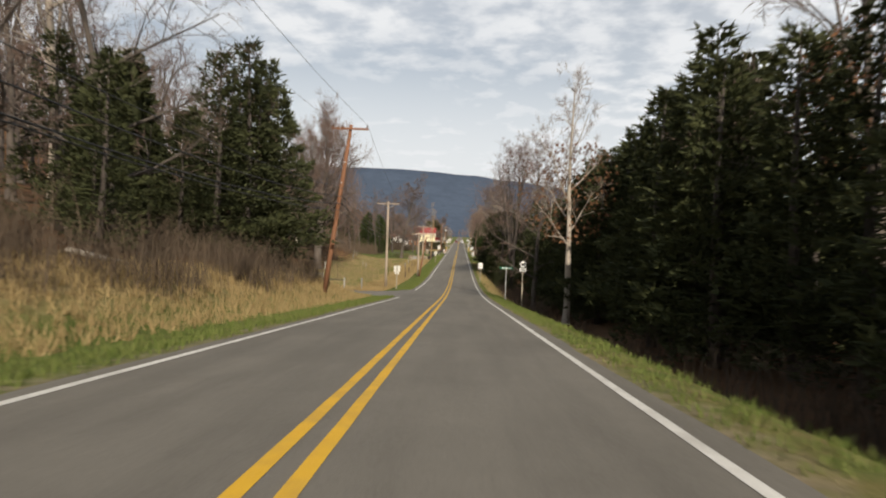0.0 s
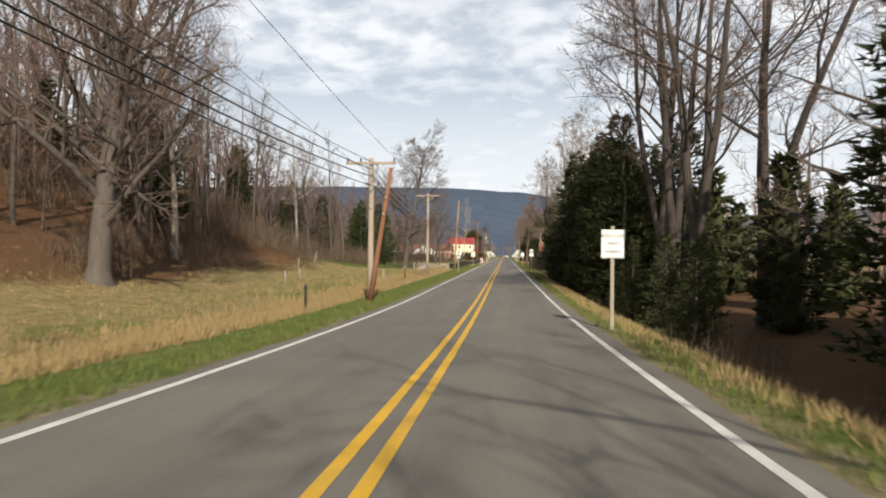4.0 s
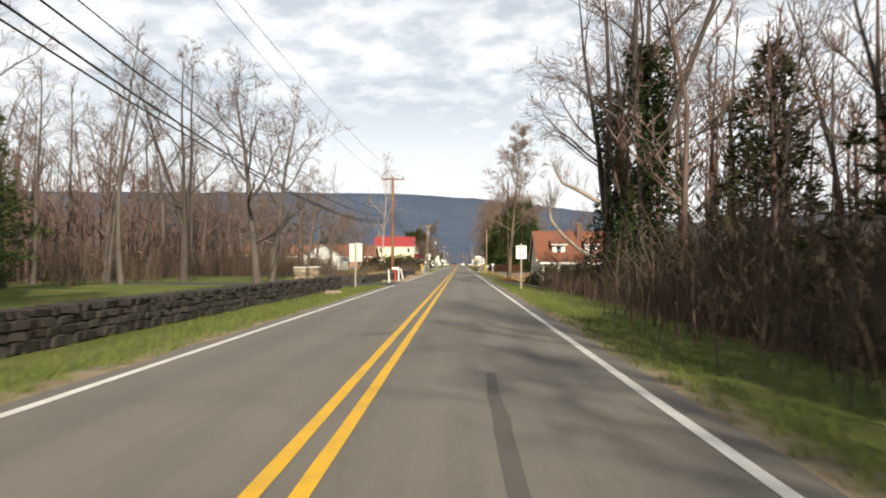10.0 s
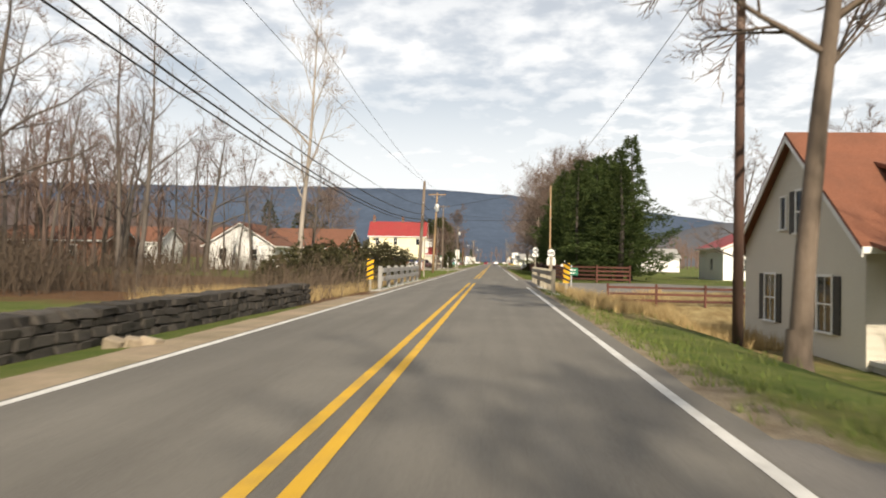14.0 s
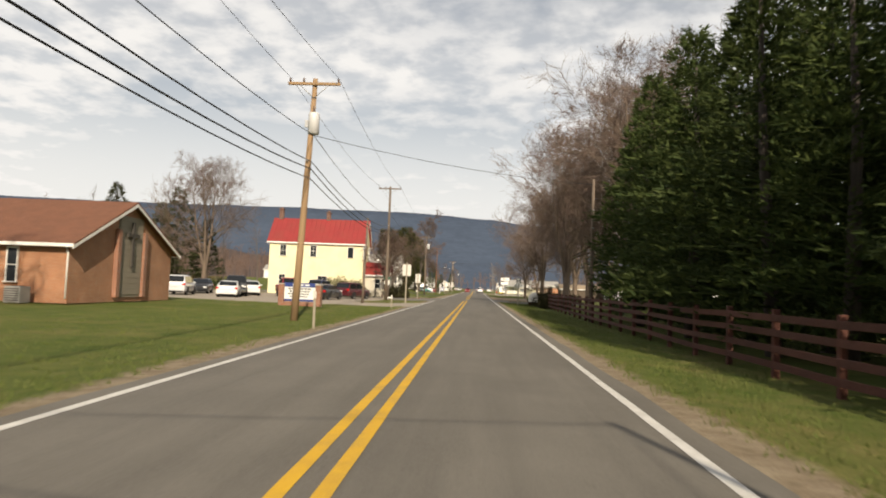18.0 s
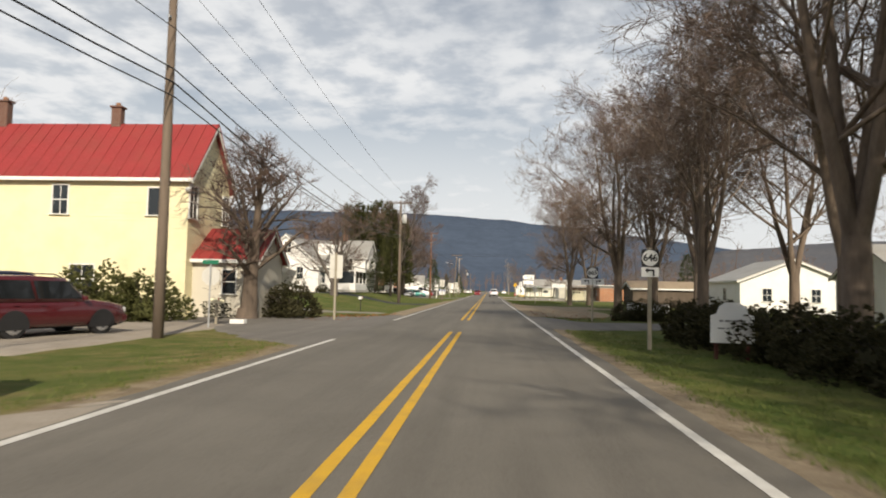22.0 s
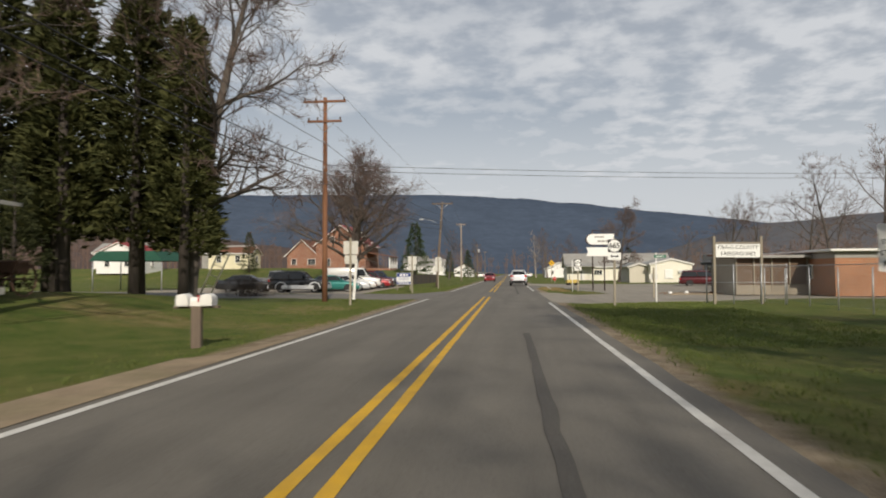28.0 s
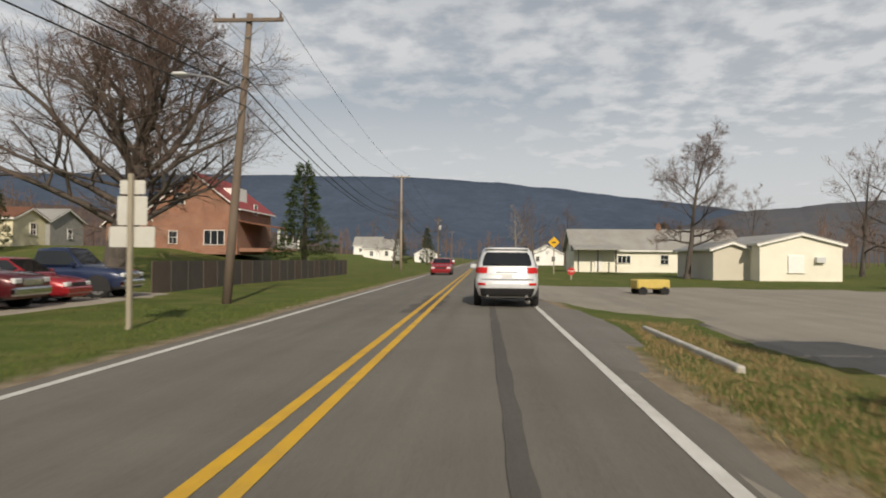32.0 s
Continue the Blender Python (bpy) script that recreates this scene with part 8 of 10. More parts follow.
def sycamore(x, y):
    """A stout pale trunk with long bare limbs, cut back and sprouting whips at their ends."""
    r = random.Random(77)
    th = thing("bare_tree", "stout pale sycamore with long cut-back limbs", "tree", pose(x, y, ground(x, y) - 0.1))
    part("trunk", Geo().tube([(0, 0, -0.2), (0, 0, 0.3), (0.05, 0, 1.5), (0.1, 0, 3.0), (0.05, 0, 5.2), (0.1, 0, 6.4)], [0.85, 0.66, 0.56, 0.53, 0.56, 0.5], 14, cap=False), BARK_TAN, th)
    twigs = Geo()
    runs = [
        ([(-0.2, 0, 2.5), (-1.2, -0.2, 2.8), (-2.6, -0.4, 3.1), (-4.2, -0.6, 3.9), (-5.8, -0.8, 5.2), (-6.9, -0.9, 6.6), (-7.0, -0.9, 7.6), (-6.7, -0.9, 8.3)], 0.24),
        ([(-0.1, 0, 5.6), (-0.9, 0.2, 7.0), (-2.2, 0.4, 8.3), (-4.0, 0.6, 9.4), (-5.6, 0.7, 10.2), (-6.3, 0.7, 11.4)], 0.3),
        ([(0.0, 0, 5.9), (0.1, 0.2, 7.8), (0.2, 0.3, 10.0), (0.0, 0.4, 12.4), (0.3, 0.4, 14.4)], 0.42),
        ([(0.3, 0, 5.8), (1.1, 0.3, 7.6), (2.0, 0.5, 9.8), (3.2, 0.7, 12.0), (3.6, 0.8, 13.8)], 0.32),
        ([(0.4, 0, 4.2), (1.4, -0.3, 4.4), (2.8, -0.5, 4.9), (3.8, -0.6, 6.2), (4.3, -0.6, 7.8)], 0.2),
        ([(-0.1, 0.3, 6.0), (-0.6, 1.4, 8.0), (-1.2, 2.6, 10.2), (-1.5, 3.4, 12.2)], 0.28),
        ([(0.1, -0.2, 6.0), (0.5, -1.4, 7.8), (0.7, -2.6, 9.6), (0.6, -3.2, 11.4)], 0.26),
    ]
    for pts, r0 in runs:
        n = len(pts)
        part("limb", Geo().tube(pts, [r0 * (1 - 0.62 * i / (n - 1)) for i in range(n)], 9), BARK_PALE, th)
        for i in range(n * 9):
            u = 1 - abs(r.gauss(0, 0.22)) if i > n * 2 else r.uniform(0.3, 1)
            f = min(max(u, 0.15), 0.999) * (n - 1)
            j = int(f)
            p = Vector(pts[j]).lerp(Vector(pts[j + 1]), f - j)
            d = Vector((r.gauss(0, 0.5), r.gauss(0, 0.5), r.uniform(0.5, 1.3))).normalized()
            q = p + d * r.uniform(0.8, 1.9)
            e = q + (d + Vector((r.gauss(0, 0.3), r.gauss(0, 0.3), 0.3))).normalized() * r.uniform(0.5, 1.3)
            twigs.tube([p, q, e], [0.022, 0.014, 0.004], 3, cap=False)
            for _ in range(3):
                v = p.lerp(e, r.uniform(0.3, 0.9))
                twigs.tube([v, v + (d + Vector((r.gauss(0, 0.6), r.gauss(0, 0.6), 0.1))).normalized() * r.uniform(0.4, 0.9)], [0.01, 0.003], 3, cap=False)
    part("twig_crown", twigs, TWIG_PALE, th)["kind"] = "stuff"
    return th


# yard of the brown-roofed house
sycamore(16.2, 224.4)
plant("yard", 6.6, 237.6, 1.0, 15, "bare_tree", "tall grey leafless tree beside a house")
for x, y, s in ((8.8, 221.4, 1.25), (10.4, 221.8, 1.15)):
    plant(f"russet{int(x) % 2}", x, y, s, x * 40, "evergreen_shrub", "rounded brownish shrub in a yard", sx=s * 0.92)
for x, y, s in ((7.3, 220.6, 0.6), (10.6, 216.4, 1.2)):
    plant(f"shrub{int(x) % 3}", x, y, s, x * 40, "evergreen_shrub", "rounded dark evergreen shrub in a yard", sx=s * 0.92)
plant("oak0", 19, 262, 0.8, 20, "bare_tree", "leafless tree behind a house")
plant("oak1", 22, 284, 0.8, 20, "bare_tree", "wide leafless maple in a pasture")
plant("oak1", 40, 300, 0.9, 20, "bare_tree", "wide leafless maple in a pasture")
plant("pine0", 12.2, 284, 0.8, 20, "pine", "broad green pine beside the road", sx=1.3)
# pines behind the board fence
scatter(pines, 14, (9.2, 12.6, 287, 322), 0.85, 1.05, "pine", "dense dark green pine behind a board fence", 25, "pines behind the fence", gap=2.6)
scatter(pines, 8, (12.8, 16.5, 298, 326), 0.95, 1.2, "pine", "dense dark green pine behind a board fence", 26, "pines behind the fence", gap=3)
for x, y, q in ((13.4, 291.0, 1.0), (13.8, 287.5, 1.05)):
    plant(pines[int(y) % 3], x, y, q, y * 40, "pine", "dense dark green pine behind a board fence", group="pines behind the fence")
# maples along the east side
for i, (x, y, s) in enumerate(((13.4, 327.5, 1.0), (14.0, 334.5, 1.0), (16.0, 341.5, 1.05), (10.4, 350.0, 1.0), (13.8, 357.0, 0.95), (13.2, 371.0, 0.9), (15.6, 379.5, 0.95), (11.6, 387.4, 0.95), (16, 393.5, 0.95), (19, 352, 0.95), (20, 375, 0.9))):
    plant(f"maple{i % 2}", x, y, s, i * 67, "bare_tree", "leafless maple with many upright limbs beside the road", group="roadside maples")
plant("maple1", 10.8, 413.0, 0.8, 33, "bare_tree", "leafless tree with many upright limbs on a roadside lawn", group="roadside maples")
plant("maple0", 13.4, 415.5, 0.74, 133, "bare_tree", "leafless tree with many upright limbs on a roadside lawn", group="roadside maples")
# town trees west
plant("vase", -10.1, 362.6, 0.82, 10, "bare_tree", "stout leafless tree with upright limbs beside a house", sx=0.95)
for x, y, s in ((-9.8, 365.6, 0.8), (-11.6, 363.6, 0.75), (-8.7, 364.9, 1.0)):
    plant(f"shrub{int(-x) % 3}", x, y, s, x * 40, "evergreen_shrub", "dark evergreen shrub beside a house wall")
for x, y, s in ((-13.4, 359.6, 1.2), (-15.3, 359.4, 1.35)):
    plant(f"green{int(-x) % 2}", x, y, s, x * 40, "leafy_shrub", "loose olive-green shrub beside a yellow house wall")
for x, y, s in ((-7.2, 260.5, 1.7), (-8.8, 261.5, 2.0), (-10.2, 260.6, 1.5), (-7.6, 281.0, 1.5), (-9.0, 283.5, 1.7), (-10.6, 280.5, 1.6), (-12.6, 279, 1.6), (-14.8, 281.5, 1.4)):
    plant(f"shrub{int(-x) % 3}", x, y, s, x * 40, "evergreen_shrub", "big dark evergreen shrub beside the road")
plant("maple1", -34, 365, 0.9, 120, "bare_tree", "wide leafless maple behind a parking lot")
for x, y, q in ((-38.7, 367, 1.5), (-41.8, 368.5, 1.3), (-49, 370, 1.6), (-36.6, 371.5, 1.1)):
    plant(cedars[int(-x) % 3], x, y, q, x * 40, "cedar", "dark conical evergreen behind a parking lot")
scatter(thins + talls, 26, (-75, -38, 345, 425), 0.5, 0.8, "bare_tree", "leafless tree behind the village houses", 28, gap=3)
plant("small1", -13.0, 392.0, 1.0, 200, "bare_tree", "spreading leafless fruit tree on a front lawn")
plant("shrub1", -24.5, 390.5, 1.25, 0, "evergreen_shrub", "big rounded brown-green shrub on a lawn", sx=1.7)
plant("shrub2", -16.6, 402.2, 0.5, 0, "evergreen_shrub", "small clipped shrub beside a white house")
plant("spire", -11.6, 417.5, 0.85, 0, "cedar", "narrow dark evergreen beside a white house")
plant("cedar1", -13.4, 416, 0.6, 0, "cedar", "dark evergreen beside a white house")
plant("oak2", -11.0, 421.5, 0.72, 10, "bare_tree", "leafless tree behind a narrow evergreen")
for x, y, s in ((-17.6, 434.5, 1.4), (-15.2, 436.6, 1.5), (-13.4, 437.6, 1.3), (-19.5, 436.5, 1.35), (-12.2, 434.8, 1.2), (-16.2, 433.0, 1.45), (-18.8, 432.6, 1.4), (-14.2, 434.6, 1.35), (-20.8, 434.0, 1.4)):
    plant("spire", x, y, s, x * 30, "cedar", "tall columnar evergreen with bare lower trunk")
plant("gnarl", -12.6, 436.0, 1.0, 80, "bare_tree", "large leafless tree beside tall evergreens")
plant("cedar0", -15.4, 429.3, 0.5, 0, "cedar", "dark evergreen shrub beside a porch")
plant("bigoak", -21.8, 502, 0.93, 20, "bare_tree", "huge spreading leafless oak with a dark trunk", sx=1.15)
plant("pine1", -14.9, 521, 0.8, 20, "pine", "green pine beside a brick house", sx=1.05)
plant("gnarl", 19.2, 520, 0.72, 70, "bare_tree", "leafless maple in front of a ranch house")
for x, y, k, s in ((34, 470, "oak2", 0.9), (37, 521, "oak1", 0.9), (44, 526, "oak1", 0.95), (50, 521, "oak0", 0.95), (41, 533, "oak2", 0.9), (57, 528, "oak1", 0.9), (36, 452, "cedar2", 1.0), (26, 462, "oak0", 0.7), (12, 600, "oak1", 0.9), (10, 630, "pale2", 0.8), (-14, 575, "oak0", 0.8), (-16, 600, "cedar1", 0.9), (-12, 620, "pine0", 0.7), (14, 660, "oak2", 0.9), (-52, 470, "cedar0", 1.0), (-44, 520, "cedar1", 0.8), (28, 560, "cedar2", 0.8), (40, 560, "oak2", 0.8), (-80, 560, "oak2", 1.0), (-12, 660, "oak1", 0.9), (16, 580, "oak1", 0.7)):
    plant(k, x, y, s, x * 20, "cedar" if "cedar" in k else ("pine" if "pine" in k else "bare_tree"), "dark evergreen among village houses" if "cedar" in k or "pine" in k else "leafless tree among village houses")


def far_wood(name, n, box, seed, label):
    """A far belt of leafless trees as one piece."""
    r = random.Random(seed)
    g = Geo()
    for _ in range(n):
        x, y = r.uniform(box[0], box[1]), r.uniform(box[2], box[3])
        z, h = ground(x, y), r.uniform(8, 15)
        g.tube([(x, y, z - 0.3), (x + r.uniform(-0.5, 0.5), y, z + h * 0.6), (x + r.uniform(-0.8, 0.8), y, z + h)], [0.16, 0.1, 0.02], 4, cap=False)
        for k in range(12):
            t = r.uniform(0.25, 0.95)
            a = r.random() * 6.28
            L = h * r.uniform(0.14, 0.3) * (1.2 - t)
            p = Vector((x, y, z + h * t))
            q = p + Vector((math.cos(a) * L, math.sin(a) * L, L * 1.1))
            g.face([p - Vector((0.05, 0, 0)), p + Vector((0.05, 0, 0)), q])
            for _ in range(8):
                u = p.lerp(q, r.uniform(0.4, 1))
                g.face([u - Vector((0.04, 0, 0)), u + Vector((0.04, 0, 0)), u + Vector((r.gauss(0, 0.5), r.gauss(0, 0.5), r.uniform(0.2, 0.9))) * L * 0.8])
    return solo(name, g, TWIG, label, "woods", kind="stuff")


far_wood("far_woods", 150, (-190, -75, 200, 640), 31, "far belt of leafless brown trees")
far_wood("far_woods", 90, (60, 190, 200, 640), 32, "far belt of leafless brown trees")
far_wood("far_woods", 110, (-90, 90, 700, 900), 33, "far leafless trees at the end of the road")
far_wood("far_woods", 640, (-120, -28, 56, 205), 34, "leafless wood covering a hillside")
far_wood("far_woods", 420, (-270, -85, 500, 760), 37, "brown belt of leafless trees across the valley")
far_wood("far_woods", 380, (70, 280, 480, 760), 38, "brown belt of leafless trees across the valley")
far_wood("far_woods", 110, (9.5, 34, 164, 206), 39, "brown tangled wood of bare stems beside the road")
far_wood("far_woods", 260, (-78, -30, 200, 300), 36, "brown thicket of bare trees behind a lawn")
far_wood("far_woods", 70, (14, 60, 20, 205), 35, "leafless wood behind roadside cedars")



def clinging_leaves(x, y, z0, z1, rad, n, seed):
    """Withered leaves that still hang in a bare crown."""
    r = random.Random(seed)
    g = Geo()
    z = ground(x, y)
    for _ in range(n):
        w, t = r.random() * 6.28, r.random()
        rr = rad * math.sqrt(r.random()) * (0.5 + math.sin(math.pi * t) * 0.6)
        spray(g, r, Vector((x + math.cos(w) * rr, y + math.sin(w) * rr, z + z0 + (z1 - z0) * t)), Vector((math.cos(w), math.sin(w), -0.3)), 0.17, droop=-0.4, n=3, wide=0.42)
    return solo("withered_leaves", g, BROWNLEAF, "withered brown leaves still hanging in a tree", "leaves", kind="stuff")


clinging_leaves(8.4, 41.5, 5.5, 12.0, 3.4, 700, 71)
clinging_leaves(13.5, 17.0, 6.0, 10.5, 2.6, 500, 72)
brush(3, (-16.6, -15.6, 451.2, 452.2), 0.7, 0.9, "rounded brown leafless bush beside a lot", 73)

# ---- driveways, lots and worn patches ----
def lot(name, pts, mat, label, lift=0.035, category="driveway", cell=1.0):
    return sheet(name, pts, mat, label, lift, cell, category)


lot("driveway", [(-3.2, 45.5), (-6, 49.5), (-12, 51.5), (-34, 54), (-34, 59), (-10, 58.5), (-6.5, 60), (-3.2, 63.5)], APRON, "grey asphalt side road joining on the west")
lot("driveway", [(-3.2, 205.6), (-6.2, 208), (-26, 209.5), (-26, 213.6), (-6.8, 212.8), (-3.2, 214.6)], FRESH, "black new asphalt driveway between stone pillars")
lot("shoulder", [(-3.3, 214), (-4.5, 215), (-4.7, 250), (-3.3, 252)], DIRT, "bare gravelly shoulder along a stone wall", 0.02, "pavement", 0.6)
lot("driveway", [(3.2, 225), (3.2, 220.5), (3.9, 217), (4.6, 213.5), (6.5, 211.2), (14, 209.8), (14, 212), (7.3, 213.6), (5.6, 216.4), (4.3, 219.6), (3.6, 224.5)], APRON, "pale asphalt driveway beside a lawn", 0.03, cell=0.5)
lot("driveway", [(3.2, 232), (3.2, 225.05), (4.3, 225.9), (5.7, 225.4), (6.9, 222.5), (7.6, 220.6), (9.2, 220.6), (8.3, 222.8), (7.0, 226.2), (6.0, 228.1), (4.83, 230.1)], APRON, "pale asphalt loop of a driveway before a porch", 0.034, cell=0.5)
lot("side_road", [(3.0, 262), (6.0, 268.5), (12, 271.5), (40, 273), (40, 279.2), (12, 277.6), (6.0, 277), (3.0, 279)], APRON, "asphalt side road joining on the east", 0.04)
lot("parking_lot", [(-3.2, 327.6), (-6.0, 329.5), (-9, 330.6), (-13, 329.2), (-30, 330.5), (-42, 333), (-42, 360), (-8.8, 360), (-8.6, 349), (-9.4, 341), (-8.2, 337.6), (-6.6, 338.2), (-3.2, 340.5)], GRAVEL, "pale gravel parking lot beside the road", 0.04, "parking lot", 1.4)
lot("side_road", [(-3.0, 347.5), (-6.0, 351.5), (-9.0, 355.6), (-9.4, 357.6), (-30, 369.6), (-30, 376.5), (-12, 368.3), (-8.5, 367.2), (-3.0, 368.5)], APRON, "asphalt side road joining on the west", 0.05)
lot("side_road", [(3.2, 357), (6.4, 361), (11, 362.6), (40, 363.5), (40, 368.5), (11, 368), (6.2, 368), (3.2, 372)], APRON, "worn asphalt side road joining on the east", 0.045)
lot("dirt_yard", [(3.4, 371.5), (8.2, 374.5), (10.0, 379), (10.0, 393), (14, 397), (12, 403), (5.4, 405), (4.2, 408), (3.4, 411)], DIRT, "bare dirt yard with patchy leaves beside the road", 0.03)
lot("shoulder", [(-3.4, 366), (-5.2, 371.5), (-5.4, 400), (-4.6, 418), (-3.4, 430)], DIRT, "bare gravel shoulder beside a lawn", 0.022, "pavement", 0.7)
lot("driveway", [(-5.0, 372.0), (-5.2, 373.9), (-8.5, 375.6), (-13.5, 377.2), (-20, 379.0), (-20, 377.4), (-13.5, 375.4), (-9, 373.2)], WORNC, "pale worn concrete driveway across a lawn", 0.045)
lot("driveway", [(-4.5, 396.2), (-9.5, 398.2), (-14.2, 396.6), (-21, 396.4), (-21, 400.4), (-13.4, 400.8), (-9, 401.8), (-4.5, 400.6)], FRESH, "dark asphalt driveway up to a white house", 0.045)
lot("side_road", [(-3.0, 443), (-6.5, 447.6), (-12, 449), (-36, 450), (-36, 457.4), (-11.5, 456.8), (-6.4, 457.6), (-3.0, 460)], APRON, "asphalt side road joining on the west", 0.04)
lot("gravel_lot", [(-9.4, 457.3), (-30, 457.3), (-30, 490), (-11.0, 489.0), (-10.4, 470)], GRAVEL, "gravel lot under parked cars", 0.03, "parking lot", 1.4)
lot("shop_lot", [(3.1, 437.6), (3.8, 439.0), (4.6, 440.6), (6.3, 442.8), (11.4, 444.8), (16, 448.5), (30, 450), (30, 464), (27, 474), (26.6, 497), (12, 499), (3.2, 499.5), (3.3, 486), (4.3, 482.5), (6.9, 479.5), (6.5, 474), (7.2, 468), (7.9, 464), (8.4, 458.5), (7.4, 455.6), (5.9, 455.2), (4.9, 457.6), (4.0, 461.5), (3.4, 465.5), (3.1, 467)], LOT, "wide pale asphalt apron and lot in front of a shop", 0.05, "parking lot", 0.9)
lot("shoulder", [(3.1, 468.6), (3.9, 470.3), (4.9, 476.5), (4.0, 482.4), (3.1, 486)], APRON, "worn asphalt shoulder beside a grass island", 0.03, "pavement", 0.6)
kb = Geo()
for k in range(6):
    u = k / 6
    kb.box(5.06, 471.1 + 5.4 * u, road_z(474) - 0.1, 0.12, 0.88, 0.14, bev=0.02)
solo("kerb", kb, CONC, "pale concrete kerb edging a grass island", "kerb", kind="structure")
lot("flower_bed", [(11.8, 455.4), (14.5, 454.6), (17.5, 455.4), (17.8, 457.6), (14.2, 458.0), (12.0, 457)], DIRT, "low bed of red-brown mulch beside a lot", 0.1, "flower bed", 0.6)
# asphalt repairs on the lane
for x0, x1, ya, yb in ((1.4, 1.54, 146, 172), (1.6, 1.75, 402, 424), (1.75, 1.92, 452, 482)):
    strip("crack_seal", x0, x1, ya, yb, crown(1.4) + 0.004, PATCH, "long dark sealed crack along the lane", ragged=0.05, step=0.5)
strip("skid_stain", -0.5, 0.3, 478, 486, crown(0) + 0.003, PATCH, "dark stain across the centre of the road", ragged=0.4, step=0.5)


# ---- leaves raked along the drive ----
def leaf_pile(name, x0, x1, y0, y1, n, seed, h=0.18):
    r = random.Random(seed)
    g = Geo()
    for _ in range(n):
        u, v = r.random(), r.random()
        x, y = x0 + (x1 - x0) * u, y0 + (y1 - y0) * v
        k = math.sin(math.pi * u) * math.sin(math.pi * v)
        p = Vector((x, y, ground(x, y) + 0.02 + h * k * r.random()))
        d = Vector((r.gauss(0, 1), r.gauss(0, 1), r.gauss(0, 0.5))).normalized() * 0.09
        s = d.cross(Vector((r.gauss(0, 0.4), r.gauss(0, 0.4), 1))).normalized() * 0.05
        q = len(g.v)
        g.v += [tuple(p - d), tuple(p + s), tuple(p + d), tuple(p - s)]
        g.f.append((q, q + 1, q + 2, q + 3))
        g.s.append(False)
    return solo(name, g, ORANGELEAF, "bank of fallen orange-brown leaves on grass", "leaves", kind="stuff")


leaf_pile("fallen_leaves", 4.5, 6.5, 219.4, 225.6, 2600, 3)
leaf_pile("fallen_leaves", 3.9, 8.6, 371, 384, 160, 4, 0.02)
leaf_pile("fallen_leaves", -7.6, -4.2, 362.5, 371, 380, 5, 0.02)
leaf_pile("fallen_leaves", 11.5, 18, 455, 458, 900, 6, 0.08)

# ---- signs ----
route_sign(5.7, 45.4, "688", "left", "black-and-white route marker 688 with a turn arrow", 3.55)
back_sign(-9.5, 49.5, "dark route marker seen from behind beside a side road", [(0.0, 1.62, 0.5, 0.6), (0.0, 1.12, 0.36, 0.26)], 1.9, turn=-28)
gs = post_sign(4.9, 51.0, "green street-name blade on a thin steel post", 2.75, "steel")
b = panel(gs, 0, 2.72, 1.05, 0.16, SIGN_GREEN, round_=0.02)
bars(b, -0.35, 0.4, 0.0, 0.07, -0.006, SIGN_WHITE, 4, 5)
back_sign(-5.4, 66.0, "paired pale sign panels seen from behind on a post", [(-0.17, 2.2, 0.32, 0.62), (0.17, 2.2, 0.32, 0.62), (0.0, 1.75, 0.4, 0.25)], 2.5)
rs = post_sign(3.9, 85.5, "white reduced-speed warning sign on a wooden post", 2.75)
panel(rs, 0, 2.38, 0.6, 0.76, SIGN_WHITE)
panel(rs, 0, 2.38, 0.57, 0.73, BLACK, y=-0.004, round_=0.025, name="border")
panel(rs, 0, 2.38, 0.55, 0.71, SIGN_WHITE, y=-0.008, round_=0.02, name="face")
for k, t in enumerate(("REDUCED", "SPEED", "AHEAD")):
    words(t, 0.135, BLACK, rs, Matrix.Translation((0, -0.013, 2.59 - k * 0.21)) @ FRONT)
route_sign(3.95, 140.6, "646", "right", "white route marker 646 with a turn arrow plate", 2.75)
back_sign(-4.3, 144.2, "white sign panels seen from behind on a wooden post", [(-0.16, 2.35, 0.3, 0.6), (0.18, 2.35, 0.34, 0.6), (0.0, 1.85, 0.42, 0.3)], 2.6)
sl = post_sign(4.6, 201.5, "white speed-limit sign on a wooden post", 2.65)
panel(sl, 0, 2.25, 0.6, 0.76, SIGN_WHITE)
for k, (t, s) in enumerate((("SPEED", 0.13), ("LIMIT", 0.13), ("35", 0.36))):
    words(t, s, BLACK, sl, Matrix.Translation((0, -0.008, (2.52, 2.36, 2.1)[k])) @ FRONT)
back_sign(-5.5, 204.9, "pale sign panel seen from behind on a post", [(-0.21, 2.3, 0.4, 1.15), (0.21, 2.32, 0.4, 1.15)], 2.9)
# bridge: striped markers, rails, route signs
for x, y, s in ((-4.2, 254.7, 1), (4.6, 256.0, -1)):
    cm = thing("hazard_marker", "yellow and black striped hazard marker on a post", "road sign", pose(x, y, ground(x, y) - 0.05))
    part("post", Geo().box(0, 0.05, 0.75, 0.1, 0.08, 1.5, bev=0.01), POSTW, cm)
    pl = panel(cm, 0, 1.05, 0.3, 0.9, SIGN_YELLOW, round_=0.02)
    for k in range(4):
        z = -0.36 + k * 0.24
        part("stripe", Geo().slab([(-0.15, z - s * 0.07), (0.15, z + s * 0.07), (0.15, z + s * 0.07 + 0.1), (-0.15, z - s * 0.07 + 0.1)], -0.006, -0.003, axis="y").fixed(), BLACK, pl)
